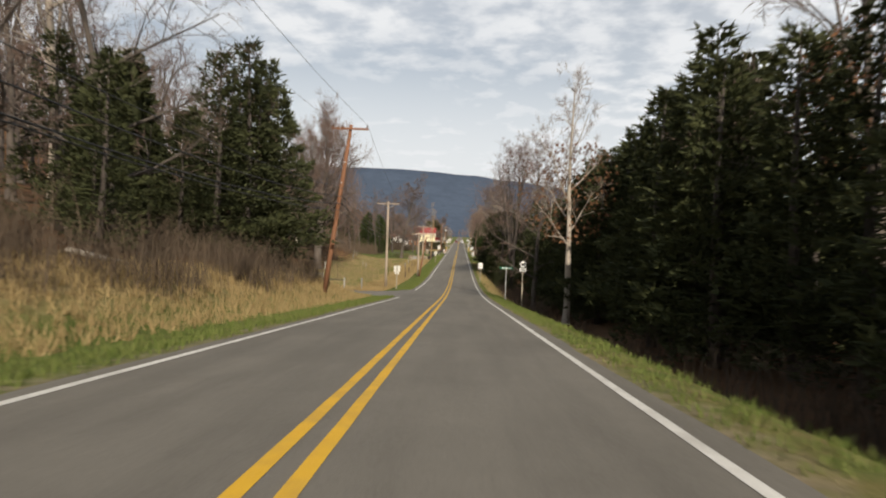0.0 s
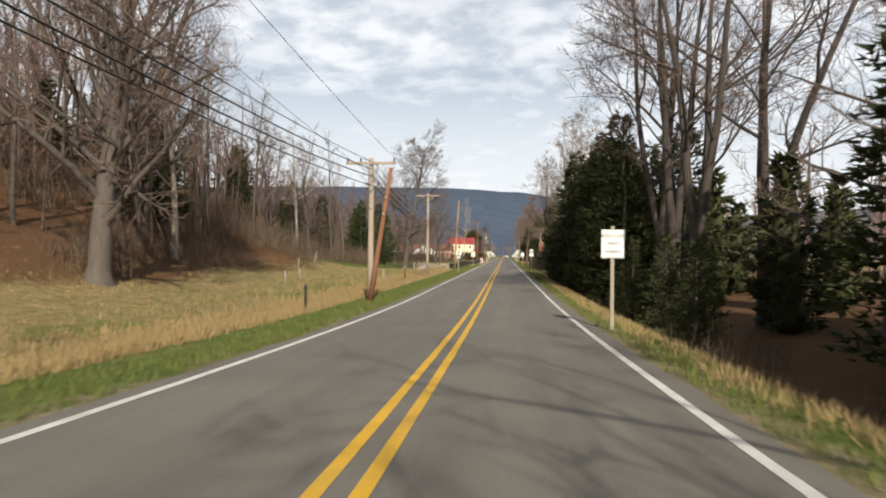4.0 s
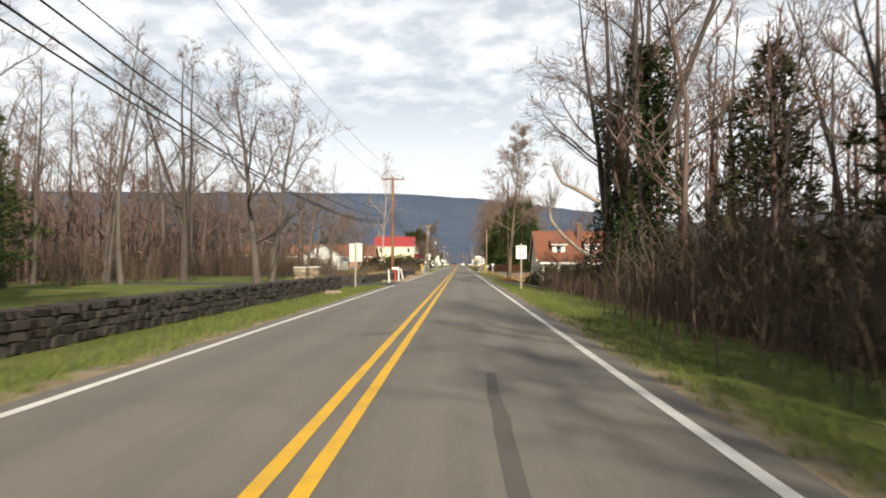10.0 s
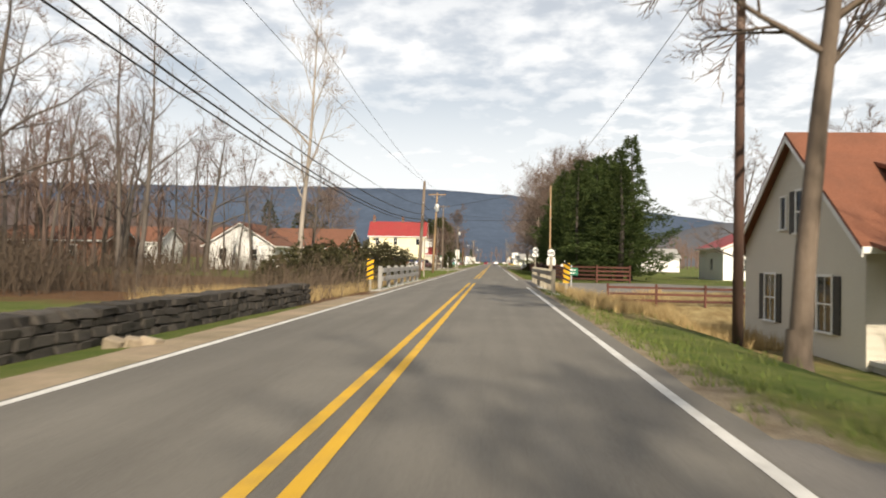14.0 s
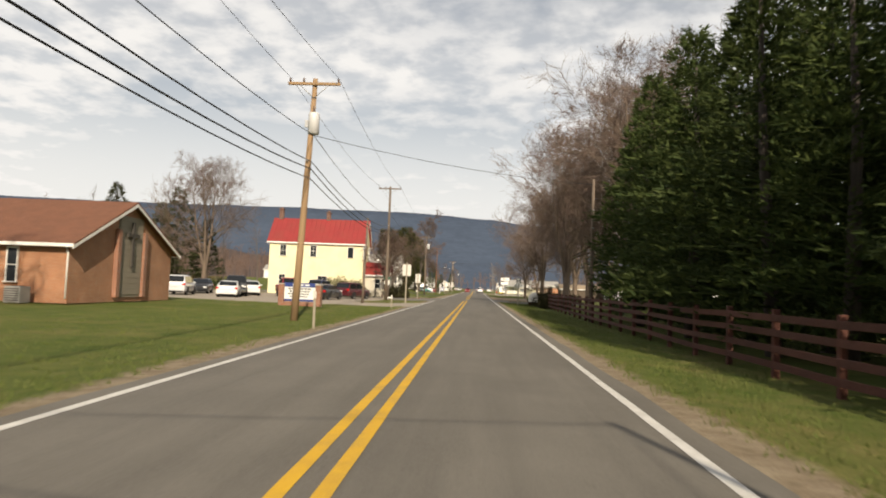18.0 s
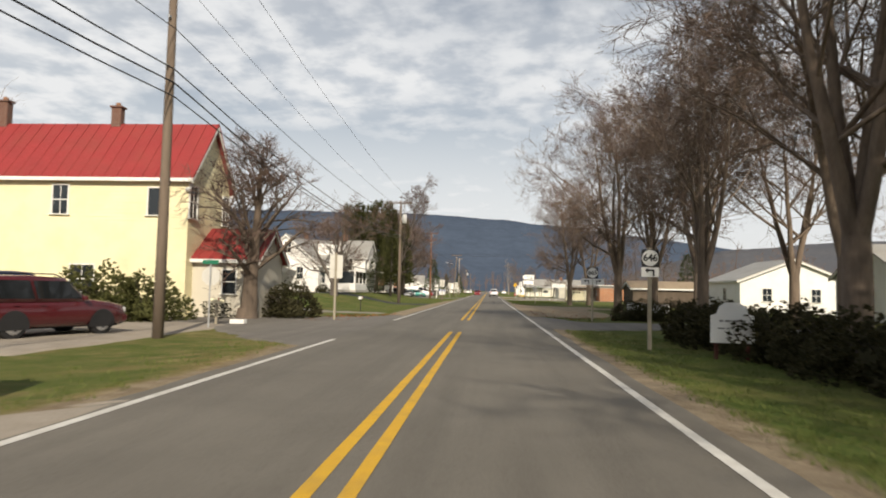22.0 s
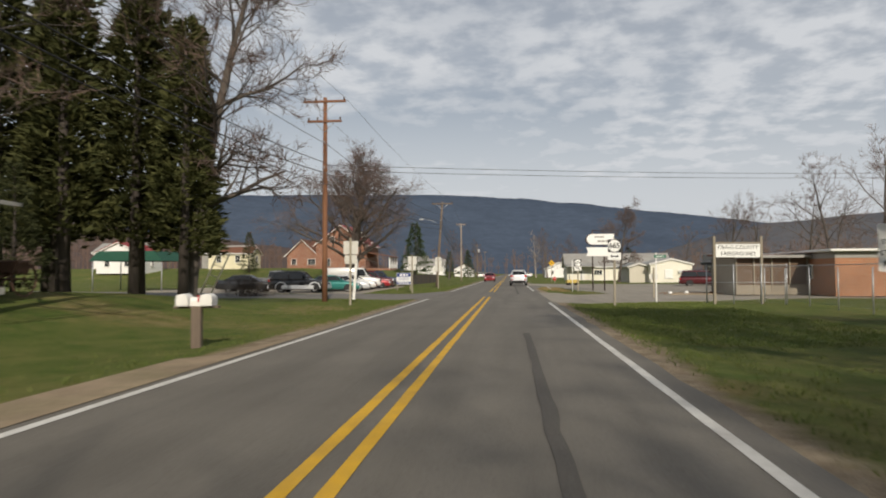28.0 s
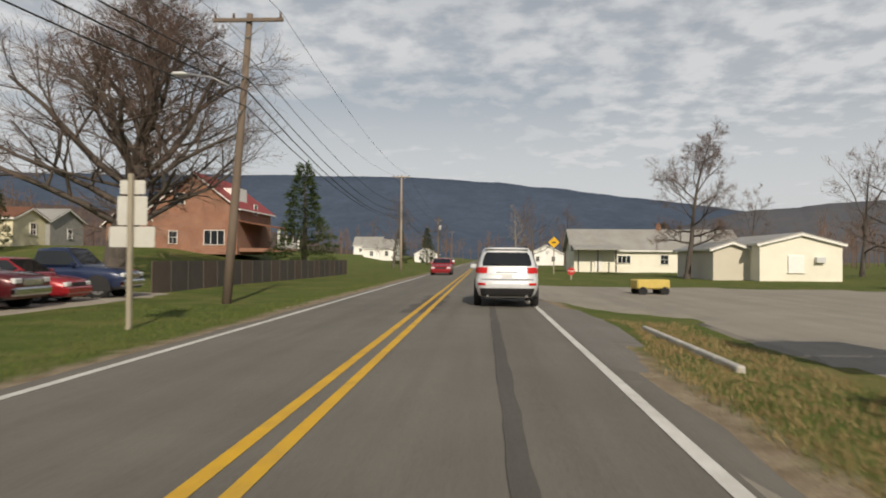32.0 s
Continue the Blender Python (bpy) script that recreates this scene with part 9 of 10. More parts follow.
for sx in (-1, 1):
    br = thing("bridge_rail", "weathered grey timber bridge railing over a creek", "railing", pose(sx * 4.05, 256.5, 0))
    for k in range(7):
        yy = k * 2.5
        part("rail_post", Geo().box(0, yy, 0.4, 0.18, 0.2, 1.3, bev=0.015), GREYW if sx < 0 else POSTW, br)
    for zz in (0.45, 0.85):
        for k in range(3):
            part("rail_board", Geo().box(-sx * 0.11, 2.5 + k * 5.0, zz, 0.06, 4.98, 0.22, bev=0.01), GREYW if sx < 0 else POSTW, br)
    part("bridge_kerb", Geo().box(sx * 0.0, 7.5, -0.35, 0.5, 18, 0.62, bev=0.03), CONC, br)
route_sign(4.6, 264.2, "646", "right", "round white route marker beside a bridge", 2.3, s=0.46)
back_sign(4.2, 259.4, "small white sign on a post near a bridge", [(0.0, 1.55, 0.45, 0.3)], 1.8)
cg = post_sign(4.95, 257.2, "small green creek-name sign on a steel post", 1.45, "steel")
b = panel(cg, 0, 1.25, 0.62, 0.36, SIGN_GREEN)
bars(b, -0.22, 0.22, 0.07, 0.06, -0.006, SIGN_WHITE, 3, 8)
bars(b, -0.18, 0.18, -0.07, 0.06, -0.006, SIGN_WHITE, 3, 9)
route_sign(4.7, 280.2, "646", "left", "round white route marker 646 with a turn arrow", 2.75)
ws = post_sign(6.6, 275.8, "small white arrow sign on a white post", 1.7, "white")
b = panel(ws, 0, 1.45, 0.52, 0.17, SIGN_WHITE, round_=0.015)
bars(b, -0.2, 0.02, 0, 0.07, -0.006, BLACK, 3, 8)
arrow(b, 0.15, 0, 0.06, BLACK, -0.006, "straight")
back_sign(-4.6, 281.4, "two sunlit sign panels seen from behind on a post", [(0.0, 2.95, 0.74, 0.6), (0.0, 2.38, 0.6, 0.4)], 3.3)
for x, y, h in ((-4.0, 302.2, 1.25), (-4.3, 323.8, 0.9)):
    mp_ = thing("delineator_post", "slim pale roadside post with a small plate", "post", pose(x, y, ground(x, y) - 0.05))
    part("post", Geo().box(0, 0, h / 2, 0.08, 0.05, h, bev=0.01), POSTW, mp_)
    part("plate", Geo().box(0, -0.03, h - 0.12, 0.1, 0.01, 0.22), SIGN_BACK, mp_)
back_sign(-4.8, 336.9, "white sign panel seen from behind on a wooden post", [(0.0, 2.95, 0.72, 0.95)], 3.5)
route_sign(5.55, 351.3, "646", "left", "route marker 646 with a turn arrow on a post", 2.85)
st = thing("entrance_sign", "white sign board with an arched top beside a fence", "sign", pose(6.95, 349.0, ground(6.95, 349.0) - 0.05, 0, 0, -6))
arc = [(-0.5, 0.45), (0.5, 0.45), (0.5, 1.1), (0.36, 1.16), (0.3, 1.32), (0.16, 1.43), (-0.16, 1.43), (-0.3, 1.32), (-0.36, 1.16), (-0.5, 1.1)]
brd = part("board", Geo().slab(arc, -0.03, 0.03, axis="y").fixed(), SIGN_WHITE, st)
for u in (-0.36, 0.36):
    part("post", Geo().box(u, 0.06, 0.5, 0.09, 0.09, 1.1, bev=0.01), FENCE_RED, st)
bars(brd, -0.3, 0.3, 0.98, 0.05, -0.034, material("faded_grey_lettering", (0.3, 0.3, 0.29), 0.8), 4, 21)
bars(brd, -0.34, 0.34, 0.8, 0.04, -0.034, material("faded_grey_lettering", (0.3, 0.3, 0.29), 0.8), 5, 22)
route_sign(6.7, 369.0, "665", "double", "route marker 665 above two turn arrow plates", 3.0, s=0.6)
sn = post_sign(-9.0, 355.8, "stop sign seen from behind with a street-name blade", 2.35, "steel")
part("octagon", Geo().slab([(0.36 * math.cos(radians(22.5 + 45 * k)), 2.0 + 0.36 * math.sin(radians(22.5 + 45 * k))) for k in range(8)], 0.06, 0.066, axis="y").fixed(), SIGN_BACK, sn)
panel(sn, 0, 2.5, 0.6, 0.15, SIGN_GREEN, round_=0.02)
ns = post_sign(7.1, 419.1, "white no-parking sign on a wooden post", 2.35)
panel(ns, 0, 2.02, 0.6, 0.72, SIGN_WHITE)
for k, t in enumerate(("NO", "STOPPING", "STANDING", "PARKING")):
    words(t, 0.115, BLACK, ns, Matrix.Translation((0, -0.008, 2.27 - k * 0.165)) @ FRONT, spacing=0.95)
route_sign(6.25, 440.6, "665", "both", "route marker 665 with a double-headed arrow", 3.2, s=0.61)
sg = post_sign(8.9, 444.0, "green street-name blade on a white post", 2.6, "white")
b = panel(sg, 0.2, 2.5, 0.6, 0.15, SIGN_GREEN, round_=0.02)
bars(b, -0.2, 0.2, 0, 0.06, -0.006, SIGN_WHITE, 3, 4)
back_sign(-6.15, 363.2, "tall pale sign panel seen from behind beside a side road", [(0.0, 2.65, 0.62, 1.1)], 3.2)
back_sign(-6.5, 440.4, "two white sign panels seen from behind on a post", [(0.0, 2.92, 0.74, 0.66), (0.0, 2.34, 0.62, 0.42)], 3.3)
wp = thing("white_post", "leaning white wooden post beside a side road", "post", pose(-8.0, 447.4, ground(-8, 447.4) - 0.1, 0, 4, 0))
part("shaft", Geo().box(0, 0, 1.25, 0.15, 0.12, 2.5, bev=0.015), WHITE, wp)
back_sign(10.0, 449.8, "small pale sign on a wooden post before a lawn", [(0.0, 1.45, 0.5, 0.36)], 1.9)
back_sign(-6.4, 460.4, "white sign panels seen from behind on a wooden post", [(0.0, 2.7, 0.7, 0.64), (0.0, 2.13, 0.58, 0.4)], 3.05)
back_sign(-5.9, 475.0, "three pale sign panels seen from behind on a post", [(0.0, 3.12, 0.56, 0.3), (0.0, 2.62, 0.66, 0.62), (0.0, 2.06, 1.0, 0.44)], 3.3)
route_sign(7.0, 465.0, "674", "left", "route marker 674 with a turn arrow plate", 2.75, s=0.6)
tp = thing("white_post", "thin white pole beside a route marker", "post", pose(6.5, 464.6, ground(6.5, 464.6) - 0.1))
part("shaft", Geo().tube([(0, 0, 0), (0, 0, 2.7)], 0.035, 8), WHITE, tp)
dm = post_sign(9.0, 532, "yellow diamond warning sign on a post", 3.6)
part("diamond", Geo().slab([(0, 2.85), (0.6, 3.45), (0, 4.05), (-0.6, 3.45)], -0.004, 0.002, axis="y").fixed(), SIGN_YELLOW, dm)
part("symbol", Geo().box(0, -0.008, 3.45, 0.4, 0.006, 0.14), BLACK, dm)
ss = post_sign(8.2, 512, "small red stop sign on a low post", 1.05)
part("octagon", Geo().slab([(0.3 * math.cos(radians(22.5 + 45 * k)), 0.75 + 0.3 * math.sin(radians(22.5 + 45 * k))) for k in range(8)], -0.004, 0.002, axis="y").fixed(), SIGN_RED, ss)
words("STOP", 0.19, SIGN_WHITE, ss, Matrix.Translation((0, -0.009, 0.75)) @ FRONT)

# diner sign on two poles
dn = thing("roadside_business_sign", "white bullet-shaped sign over a ribbon panel on two poles", "sign", pose(8.9, 466.4, ground(8.9, 466.4) - 0.1, 0, 0, 4))
BROWNM = material("dark_brown_metal", (0.06, 0.035, 0.03), 0.5)
for s in (-1, 1):
    part("pole", Geo().tube([(s * 0.5, 0.05, 0), (s * 0.5, 0.05, 5.35 if s < 0 else 5.25)], 0.06, 8), BROWNM, dn)
part("top_bar", Geo().tube([(-0.5, 0.05, 5.35), (0.52, 0.05, 5.2)], 0.04, 6), BROWNM, dn)
shape = [(1.25, 4.05), (1.38, 5.05), (-0.55, 5.05)] + [(-0.55 + 0.55 * math.cos(a), 4.55 + 0.5 * math.sin(a)) for a in np.linspace(math.pi / 2, 3 * math.pi / 2, 9)] + [(-0.55, 4.05)]
part("cabinet", Geo().slab([(u, z) for u, z in shape], -0.16, 0.16, axis="y").fixed(), BROWNM, dn)
part("sign_face", Geo().slab([(0.3 + (u - 0.3) * 0.95, 4.55 + (z - 4.55) * 0.92) for u, z in shape], -0.175, -0.165, axis="y").fixed(), SIGN_WHITE, dn)
bars(dn, -0.35, 0.45, 4.75, 0.16, -0.182, GREYW, 3, 4)
bars(dn, -0.1, 0.9, 4.38, 0.16, -0.182, GREYW, 4, 6)
part("ribbon_panel", Geo().slab([(-1.05, 3.1), (1.2, 3.1), (1.08, 3.48), (1.2, 3.86), (-1.05, 3.86), (-0.9, 3.48)], -0.1, 0.1, axis="y").fixed(), SIGN_WHITE, dn)
# car-lot sign
dd = thing("car_lot_sign", "blue and white board sign on two wooden posts", "sign", pose(-8.6, 469.9, ground(-8.6, 469.9) - 0.05, 0, 0, -4))
for s in (-1, 1):
    part("post", Geo().box(s * 0.62, 0.05, 0.85, 0.09, 0.09, 1.7, bev=0.01), POSTW, dd)
part("board", Geo().box(0, 0, 1.12, 1.36, 0.03, 1.1, bev=0.005), SIGN_WHITE, dd)
part("header", Geo().box(0, -0.019, 1.47, 1.3, 0.008, 0.36), BLUE, dd)
part("footer", Geo().box(0, -0.019, 0.72, 1.3, 0.008, 0.26), BLUE, dd)
bars(dd, -0.38, 0.4, 1.47, 0.2, -0.026, SIGN_WHITE, 2, 4)
for k, z in enumerate((1.17, 1.03)):
    bars(dd, -0.5, 0.5, z, 0.06, -0.019, BLUE, 5, 20 + k)
for k, z in enumerate((0.78, 0.66)):
    bars(dd, -0.5, 0.5, z, 0.07, -0.026, SIGN_WHITE, 6, 30 + k)
# wheeled marquee
mq = thing("marquee_sign", "white letter board on a low trailer frame", "sign", pose(13.6, 428.6, ground(13.6, 428.6)))
part("letter_board", Geo().box(0, 0, 1.12, 2.9, 0.2, 1.4, bev=0.02), CREAM, mq)
part("marquee_frame", Geo().box(0, 0, 1.86, 3.0, 0.26, 0.08, bev=0.01).box(0, 0, 0.38, 3.0, 0.26, 0.08, bev=0.01), BLACK, mq)
for s in (-1, 1):
    part("leg", Geo().tube([(s * 1.2, 0, 0.4), (s * 1.5, -0.2, 0)], 0.03, 6), BLACK, mq)
bars(mq, -1.2, 0.6, 1.6, 0.2, -0.104, BLACK, 4, 4)

# ---- posts, mailboxes, fences ----
def mailbox(x, y, label, post_mat, box_mat, turn=0.0, h=1.05, thick=0.1):
    th = thing("mailbox", label, "mailbox", pose(x, y, ground(x, y) - 0.05, 0, 0, turn))
    part("post", Geo().box(0, 0, h / 2, thick, thick, h, bev=0.012), post_mat, th)
    arc = [(0.09 * math.cos(a), 0.1 + 0.09 * math.sin(a)) for a in np.linspace(0, math.pi, 8)]
    g = Geo().slab([(-0.09, 0.0)] + arc[::-1] + [(0.09, 0.0)], -0.26, 0.26, axis="x")
    bx = part("box", g.fixed(), box_mat, th, at=Matrix.Translation((0, 0, h)))
    part("door", Geo().box(0.265, 0, 0.09, 0.012, 0.17, 0.17, bev=0.01), box_mat, bx)
    part("flag", Geo().box(0.05, -0.1, 0.16, 0.03, 0.01, 0.14), SIGN_RED, bx)
    part("board", Geo().box(0, 0, h - 0.02, 0.5, 0.16, 0.03), post_mat, th)
    return th


MAILRED = material("red_post_paint", (0.4, 0.05, 0.04), 0.7)
mailbox(-3.98, 217.9, "dark mailbox on a weathered white post", WHITE, DARKW, 0, 1.05, 0.09)
mailbox(-4.2, 217.3, "white mailbox on a red wooden post", MAILRED, WHITE, 10, 1.0, 0.15)
for x, y, h, l in ((-4.1, 211.8, 1.1, -3), (-4.15, 224.4, 1.15, -14)):
    wp = thing("white_post", "leaning white wooden post beside a wall", "post", pose(x, y, ground(x, y) - 0.1, 0, l, 0))
    part("shaft", Geo().box(0, 0, h / 2, 0.09, 0.09, h, bev=0.015), WHITE, wp)
mailbox(-7.4, 376.0, "white mailbox on a thin dark post", TRIMB, WHITE, 90, 0.85, 0.05)
mb = mailbox(-5.2, 421.8, "pair of white mailboxes on a brown wooden post", WOOD_OLD, WHITE, 12, 0.92, 0.2)
part("crossboard", Geo().box(0, 0.02, 0.9, 0.9, 0.2, 0.05, bev=0.01), WOOD_OLD, mb)
for u in (-0.24, 0.24):
    arch = [(0.12 * math.cos(a), 0.13 + 0.12 * math.sin(a)) for a in np.linspace(0, math.pi, 8)]
    tub = part("box", Geo().slab([(-0.12, 0.0)] + arch[::-1] + [(0.12, 0.0)], -0.24, 0.24, axis="y").fixed(), WHITE, mb, at=Matrix.Translation((u, -0.02, 0.93)))
    part("door", Geo().box(0, -0.245, 0.12, 0.22, 0.012, 0.22, bev=0.01), WHITE, tub)
mailbox(-9.6, 357.9, "cream newspaper and mail box on a post", POSTW, CREAM, 30, 0.9, 0.1)
wb = thing("white_block", "low white painted block on grass", "kerb stone", pose(-8.9, 358.4, ground(-8.9, 358.4)))
part("block", Geo().box(0, 0, 0.1, 0.6, 0.35, 0.22, bev=0.03), WHITE, wb)
for x, y in ((-6.7, 93), (-7.6, 110.7), (-8.7, 117), (-8.5, 131), (-9.3, 124), (-9.9, 140), (-10.0, 148), (-16, 118), (-22, 140), (-22.5, 148), (-30, 150), (-31, 158), (-18, 128), (-24, 154)):
    fp = thing("fence_post", "weathered fence post in a dry field", "fence post", pose(x, y, ground(x, y) - 0.1, 0, rnd.uniform(-4, 4), 0), "field fence posts")
    part("post", Geo().tube([(0, 0, 0), (0, 0, 1.15 + rnd.random() * 0.2)], [0.06, 0.05], 7), GREYW if x < -9 else TRIMB, fp)
fe = thing("field_fence", "rail fence of grey posts and dark rails by a driveway", "fence", pose(0, 0, 0))
for k, (x, y) in enumerate(((-14.5, 61.2), (-12.2, 61.6), (-10.2, 62.2), (-8.6, 63.0))):
    part("fence_post", Geo().box(x, y, ground(x, y) + 0.55, 0.13, 0.13, 1.4, bev=0.015), GREYW, fe)
for (xa, ya), (xb, yb) in (((-20, 61.0), (-14.5, 61.2)), ((-14.5, 61.2), (-12.2, 61.6)), ((-12.2, 61.6), (-10.2, 62.2))):
    part("fence_rail", Geo().tube([(xa, ya, ground(xa, ya) + 1.0), (xb, yb, ground(xb, yb) + 1.0)], 0.05, 6), DARKW, fe)
gf = thing("gate_frame", "square grey timber frame standing in a field", "frame", pose(-14.6, 67.0, ground(-14.6, 67.0)))
for s in (-1, 1):
    part("frame_post", Geo().box(s * 1.25, 0, 0.8, 0.14, 0.14, 1.9, bev=0.015), GREYW, gf)
for z in (1.6, 0.9):
    part("frame_beam", Geo().box(0, 0, z, 2.6, 0.12, 0.12, bev=0.015), GREYW, gf)
# iron farm gate and timber posts at the wall's end
ig = thing("farm_gate", "rusty tubular farm gate between timber posts", "gate", pose(-13.0, 163.3, ground(-13, 163.3), 0, 0, 2))
for z in (0.25, 0.5, 0.75, 1.0, 1.2):
    part("gate_tube", Geo().tube([(-1.9, 0, z), (1.3, 0, z)], 0.025, 6), RUST, ig)
for x in (-1.9, -0.3, 1.3):
    part("gate_upright", Geo().tube([(x, 0, 0.2), (x, 0, 1.22)], 0.028, 6), RUST, ig)
for x in (1.55, 2.3):
    part("gate_post", Geo().box(x, 0, 0.5, 0.24, 0.24, 1.2, bev=0.02), WOOD_OLD, ig)
for z in (0.35, 0.75):
    part("stub_rail", Geo().box(1.95, 0, z, 0.8, 0.12, 0.16, bev=0.02), WOOD_OLD, ig)
hb = thing("rail_stack", "stacked grey split rails at a field corner", "rail stack", pose(-9.9, 157.2, ground(-9.9, 157.2)))
for k in range(8):
    part("split_rail", Geo().tube([(-0.7 + 0.05 * k, -0.5 + 0.12 * k, 0.1 + 0.1 * k), (0.8 - 0.04 * k, 0.5 - 0.1 * k, 0.12 + 0.1 * k)], 0.06, 6), GREYW, hb)
# brown board fence along the pines
BOARD = Geo().box(0, 0, 0, 0.035, 2.44, 0.14, bev=0.005).mesh("board")
POST = Geo().box(0, 0, 0.62, 0.13, 0.13, 1.55, bev=0.015).mesh("post")
BOARD.materials.append(FENCE_RED)
POST.materials.append(FENCE_RED)
bf = thing("board_fence", "dark red-brown four-board fence beside a lawn", "fence", pose(0, 0, 0))
fx = lambda y: 7.2 + 0.5 * smooth(300, 345, y)
n_posts = 26
for k in range(n_posts):
    y = 280.5 + k * 2.44
    x = fx(y)
    z = ground(x, y)
    part("post", POST, None, bf, at=Matrix.Translation((x, y, z)))
    if k < n_posts - 1:
        y2 = y + 2.44
        x2 = fx(y2)
        zz = (z + ground(x2, y2)) / 2
        for q in (0.28, 0.6, 0.92, 1.22):
            part("board", BOARD, None, bf, at=Matrix.Translation(((x + x2) / 2 - 0.08, y + 1.22, zz + q)) @ pose(0, 0, 0, math.degrees(math.atan2(ground(x2, y2) - z, 2.44)), 0, math.degrees(-math.atan2(x2 - x, 2.44))))
for (xa, ya), (xb, yb) in (((7.2, 280.5), (9.5, 279.0)), ((9.5, 279.0), (12.0, 278.6))):
    part("post", POST, None, bf, at=Matrix.Translation((xb, yb, ground(xb, yb))))
    ang = math.degrees(math.atan2(yb - ya, xb - xa))
    for q in (0.28, 0.6, 0.92, 1.22):
        part("board", BOARD, None, bf, at=Matrix.Translation(((xa + xb) / 2, (ya + yb) / 2, (ground(xa, ya) + ground(xb, yb)) / 2 + q)) @ pose(0, 0, 0, 0, 0, ang - 90))
# hedge behind the slab and along the fence
for k in range(9):
    plant(f"shrub{k % 3}", 8.3 + 0.2 * (k % 2), 341.5 + k * 1.8, 0.72, k * 50, "hedge", "clipped dark hedge behind a board fence", sx=0.95, group="hedge row")
for k in range(5):
    plant(f"shrub{k % 3}", 9.2 + k * 1.3, 371.5 + 0.6 * (k % 2), 0.7, k * 70, "hedge", "dark brushy hedge beside a side road", group="hedge row")
# red rail fence in the pasture
rf = thing("pasture_fence", "red-brown rail fence across a pasture", "fence", pose(0, 0, 0))
for k in range(10):
    x = 8.5 + k * 3.0
    y = 268.0
    part("post", POST, None, rf, at=Matrix.Translation((x, y, ground(x, y))))
    if k < 9:
        for q in (0.35, 0.75, 1.15):
            part("board", BOARD, None, rf, at=Matrix.Translation((x + 1.5, y, (ground(x, y) + ground(x + 3, y)) / 2 + q)) @ pose(0, 0, 0, 0, 0, 90) @ Matrix.Diagonal((1, 1.22, 1, 1)))
# low white wall on the east side
for x0, y0, L in ((15.0, 396.8, 5.2), (14.9, 389.0, 6.4)):
    lw = thing("low_wall", "low whitewashed block wall beside a yard", "wall", pose(x0, y0, ground(x0, y0) - 0.1, 0, 0, 3))
    part("wall_run", Geo().box(0, 0, 0.28, 0.22, L, 0.9, bev=0.03), WHITE, lw)
    part("wall_cap", Geo().box(0, 0, 0.76, 0.3, L + 0.1, 0.07, bev=0.02), WHITE, lw)
    part("pier", Geo().box(0, -L / 2, 0.34, 0.42, 0.42, 1.05, bev=0.03), WHITE, lw)
wall2 = thing("board_screen", "long brown board fence behind a car lot", "fence", pose(0, 0, 0))
for k in range(22):
    y = 489 + k * 1.6
    x = -12.2 + 0.04 * k
    part("screen_board", Geo().box(x, y, ground(x, y) + 0.6, 0.06, 1.58, 1.5, bev=0.01), DARKW if k % 3 else material("brown_boards", (0.1, 0.075, 0.06), 0.9), wall2)

# ---- old farm machine and small yard things ----
pm = thing("farm_implement", "rusty horse-drawn farm implement on a lawn", "farm implement", pose(-13.4, 426.6, ground(-13.4, 426.6)))
for s in (-1, 1):
    wheel = part("wheel", Geo().tube([(s * 0.55, math.cos(a) * 0.5, 0.5 + math.sin(a) * 0.5) for a in np.linspace(0, 2 * math.pi, 18)], 0.03, 5), RUST, pm)
    for k in range(6):
        a = k * math.pi / 3
        part("spoke", Geo().tube([(s * 0.55, 0, 0.5), (s * 0.55, math.cos(a) * 0.5, 0.5 + math.sin(a) * 0.5)], 0.014, 4), RUST, wheel)
part("axle", Geo().tube([(-0.6, 0, 0.5), (0.6, 0, 0.5)], 0.04, 6), RUST, pm)
part("beam", Geo().tube([(0, -1.2, 0.35), (0, 0, 0.62), (0, 1.1, 0.9)], 0.05, 6), RUST, pm)
part("hopper", Geo().box(0, 0.1, 0.85, 0.9, 0.5, 0.4, bev=0.04), RUST, pm)
for s in (-1, 0, 1):
    part("tine", Geo().tube([(s * 0.35, -0.3, 0.6), (s * 0.35, -0.6, 0.4), (s * 0.35, -0.5, 0.05)], 0.025, 5), RUST, pm)
yc = thing("garden_cart", "small yellow cart standing on a lawn", "cart", pose(9.0, 491.5, ground(9.0, 491.5), 0, 0, 8))
part("cart_tub", Geo().box(0, 0, 0.5, 1.5, 0.9, 0.42, bev=0.06), material("faded_yellow_paint", (0.6, 0.45, 0.12), 0.6), yc)
for sx in (-0.5, 0.5):
    for sy in (-0.42, 0.42):
        part("wheel", Geo().tube([(sx, sy - 0.05, 0.2), (sx, sy + 0.05, 0.2)], 0.2, 12), TYRE, yc)
for x, y, s in ((12.4, 456, 0.15), (13.6, 456.4, 0.16), (15.2, 456.2, 0.14), (16.4, 456.6, 0.13)):
    rk = thing("painted_rock", "rounded white-painted rock in a flower bed", "rock", pose(x, y, ground(x, y) + 0.1))
    part("stone", Geo().tube([(0, 0, -0.05), (0, 0, s * 0.3), (0, 0, s * 0.7), (0, 0, s * 0.95)], [s * 0.8, s, s * 0.75, s * 0.2], 9), SIGN_WHITE if x < 14.5 else BROWNLEAF, rk)

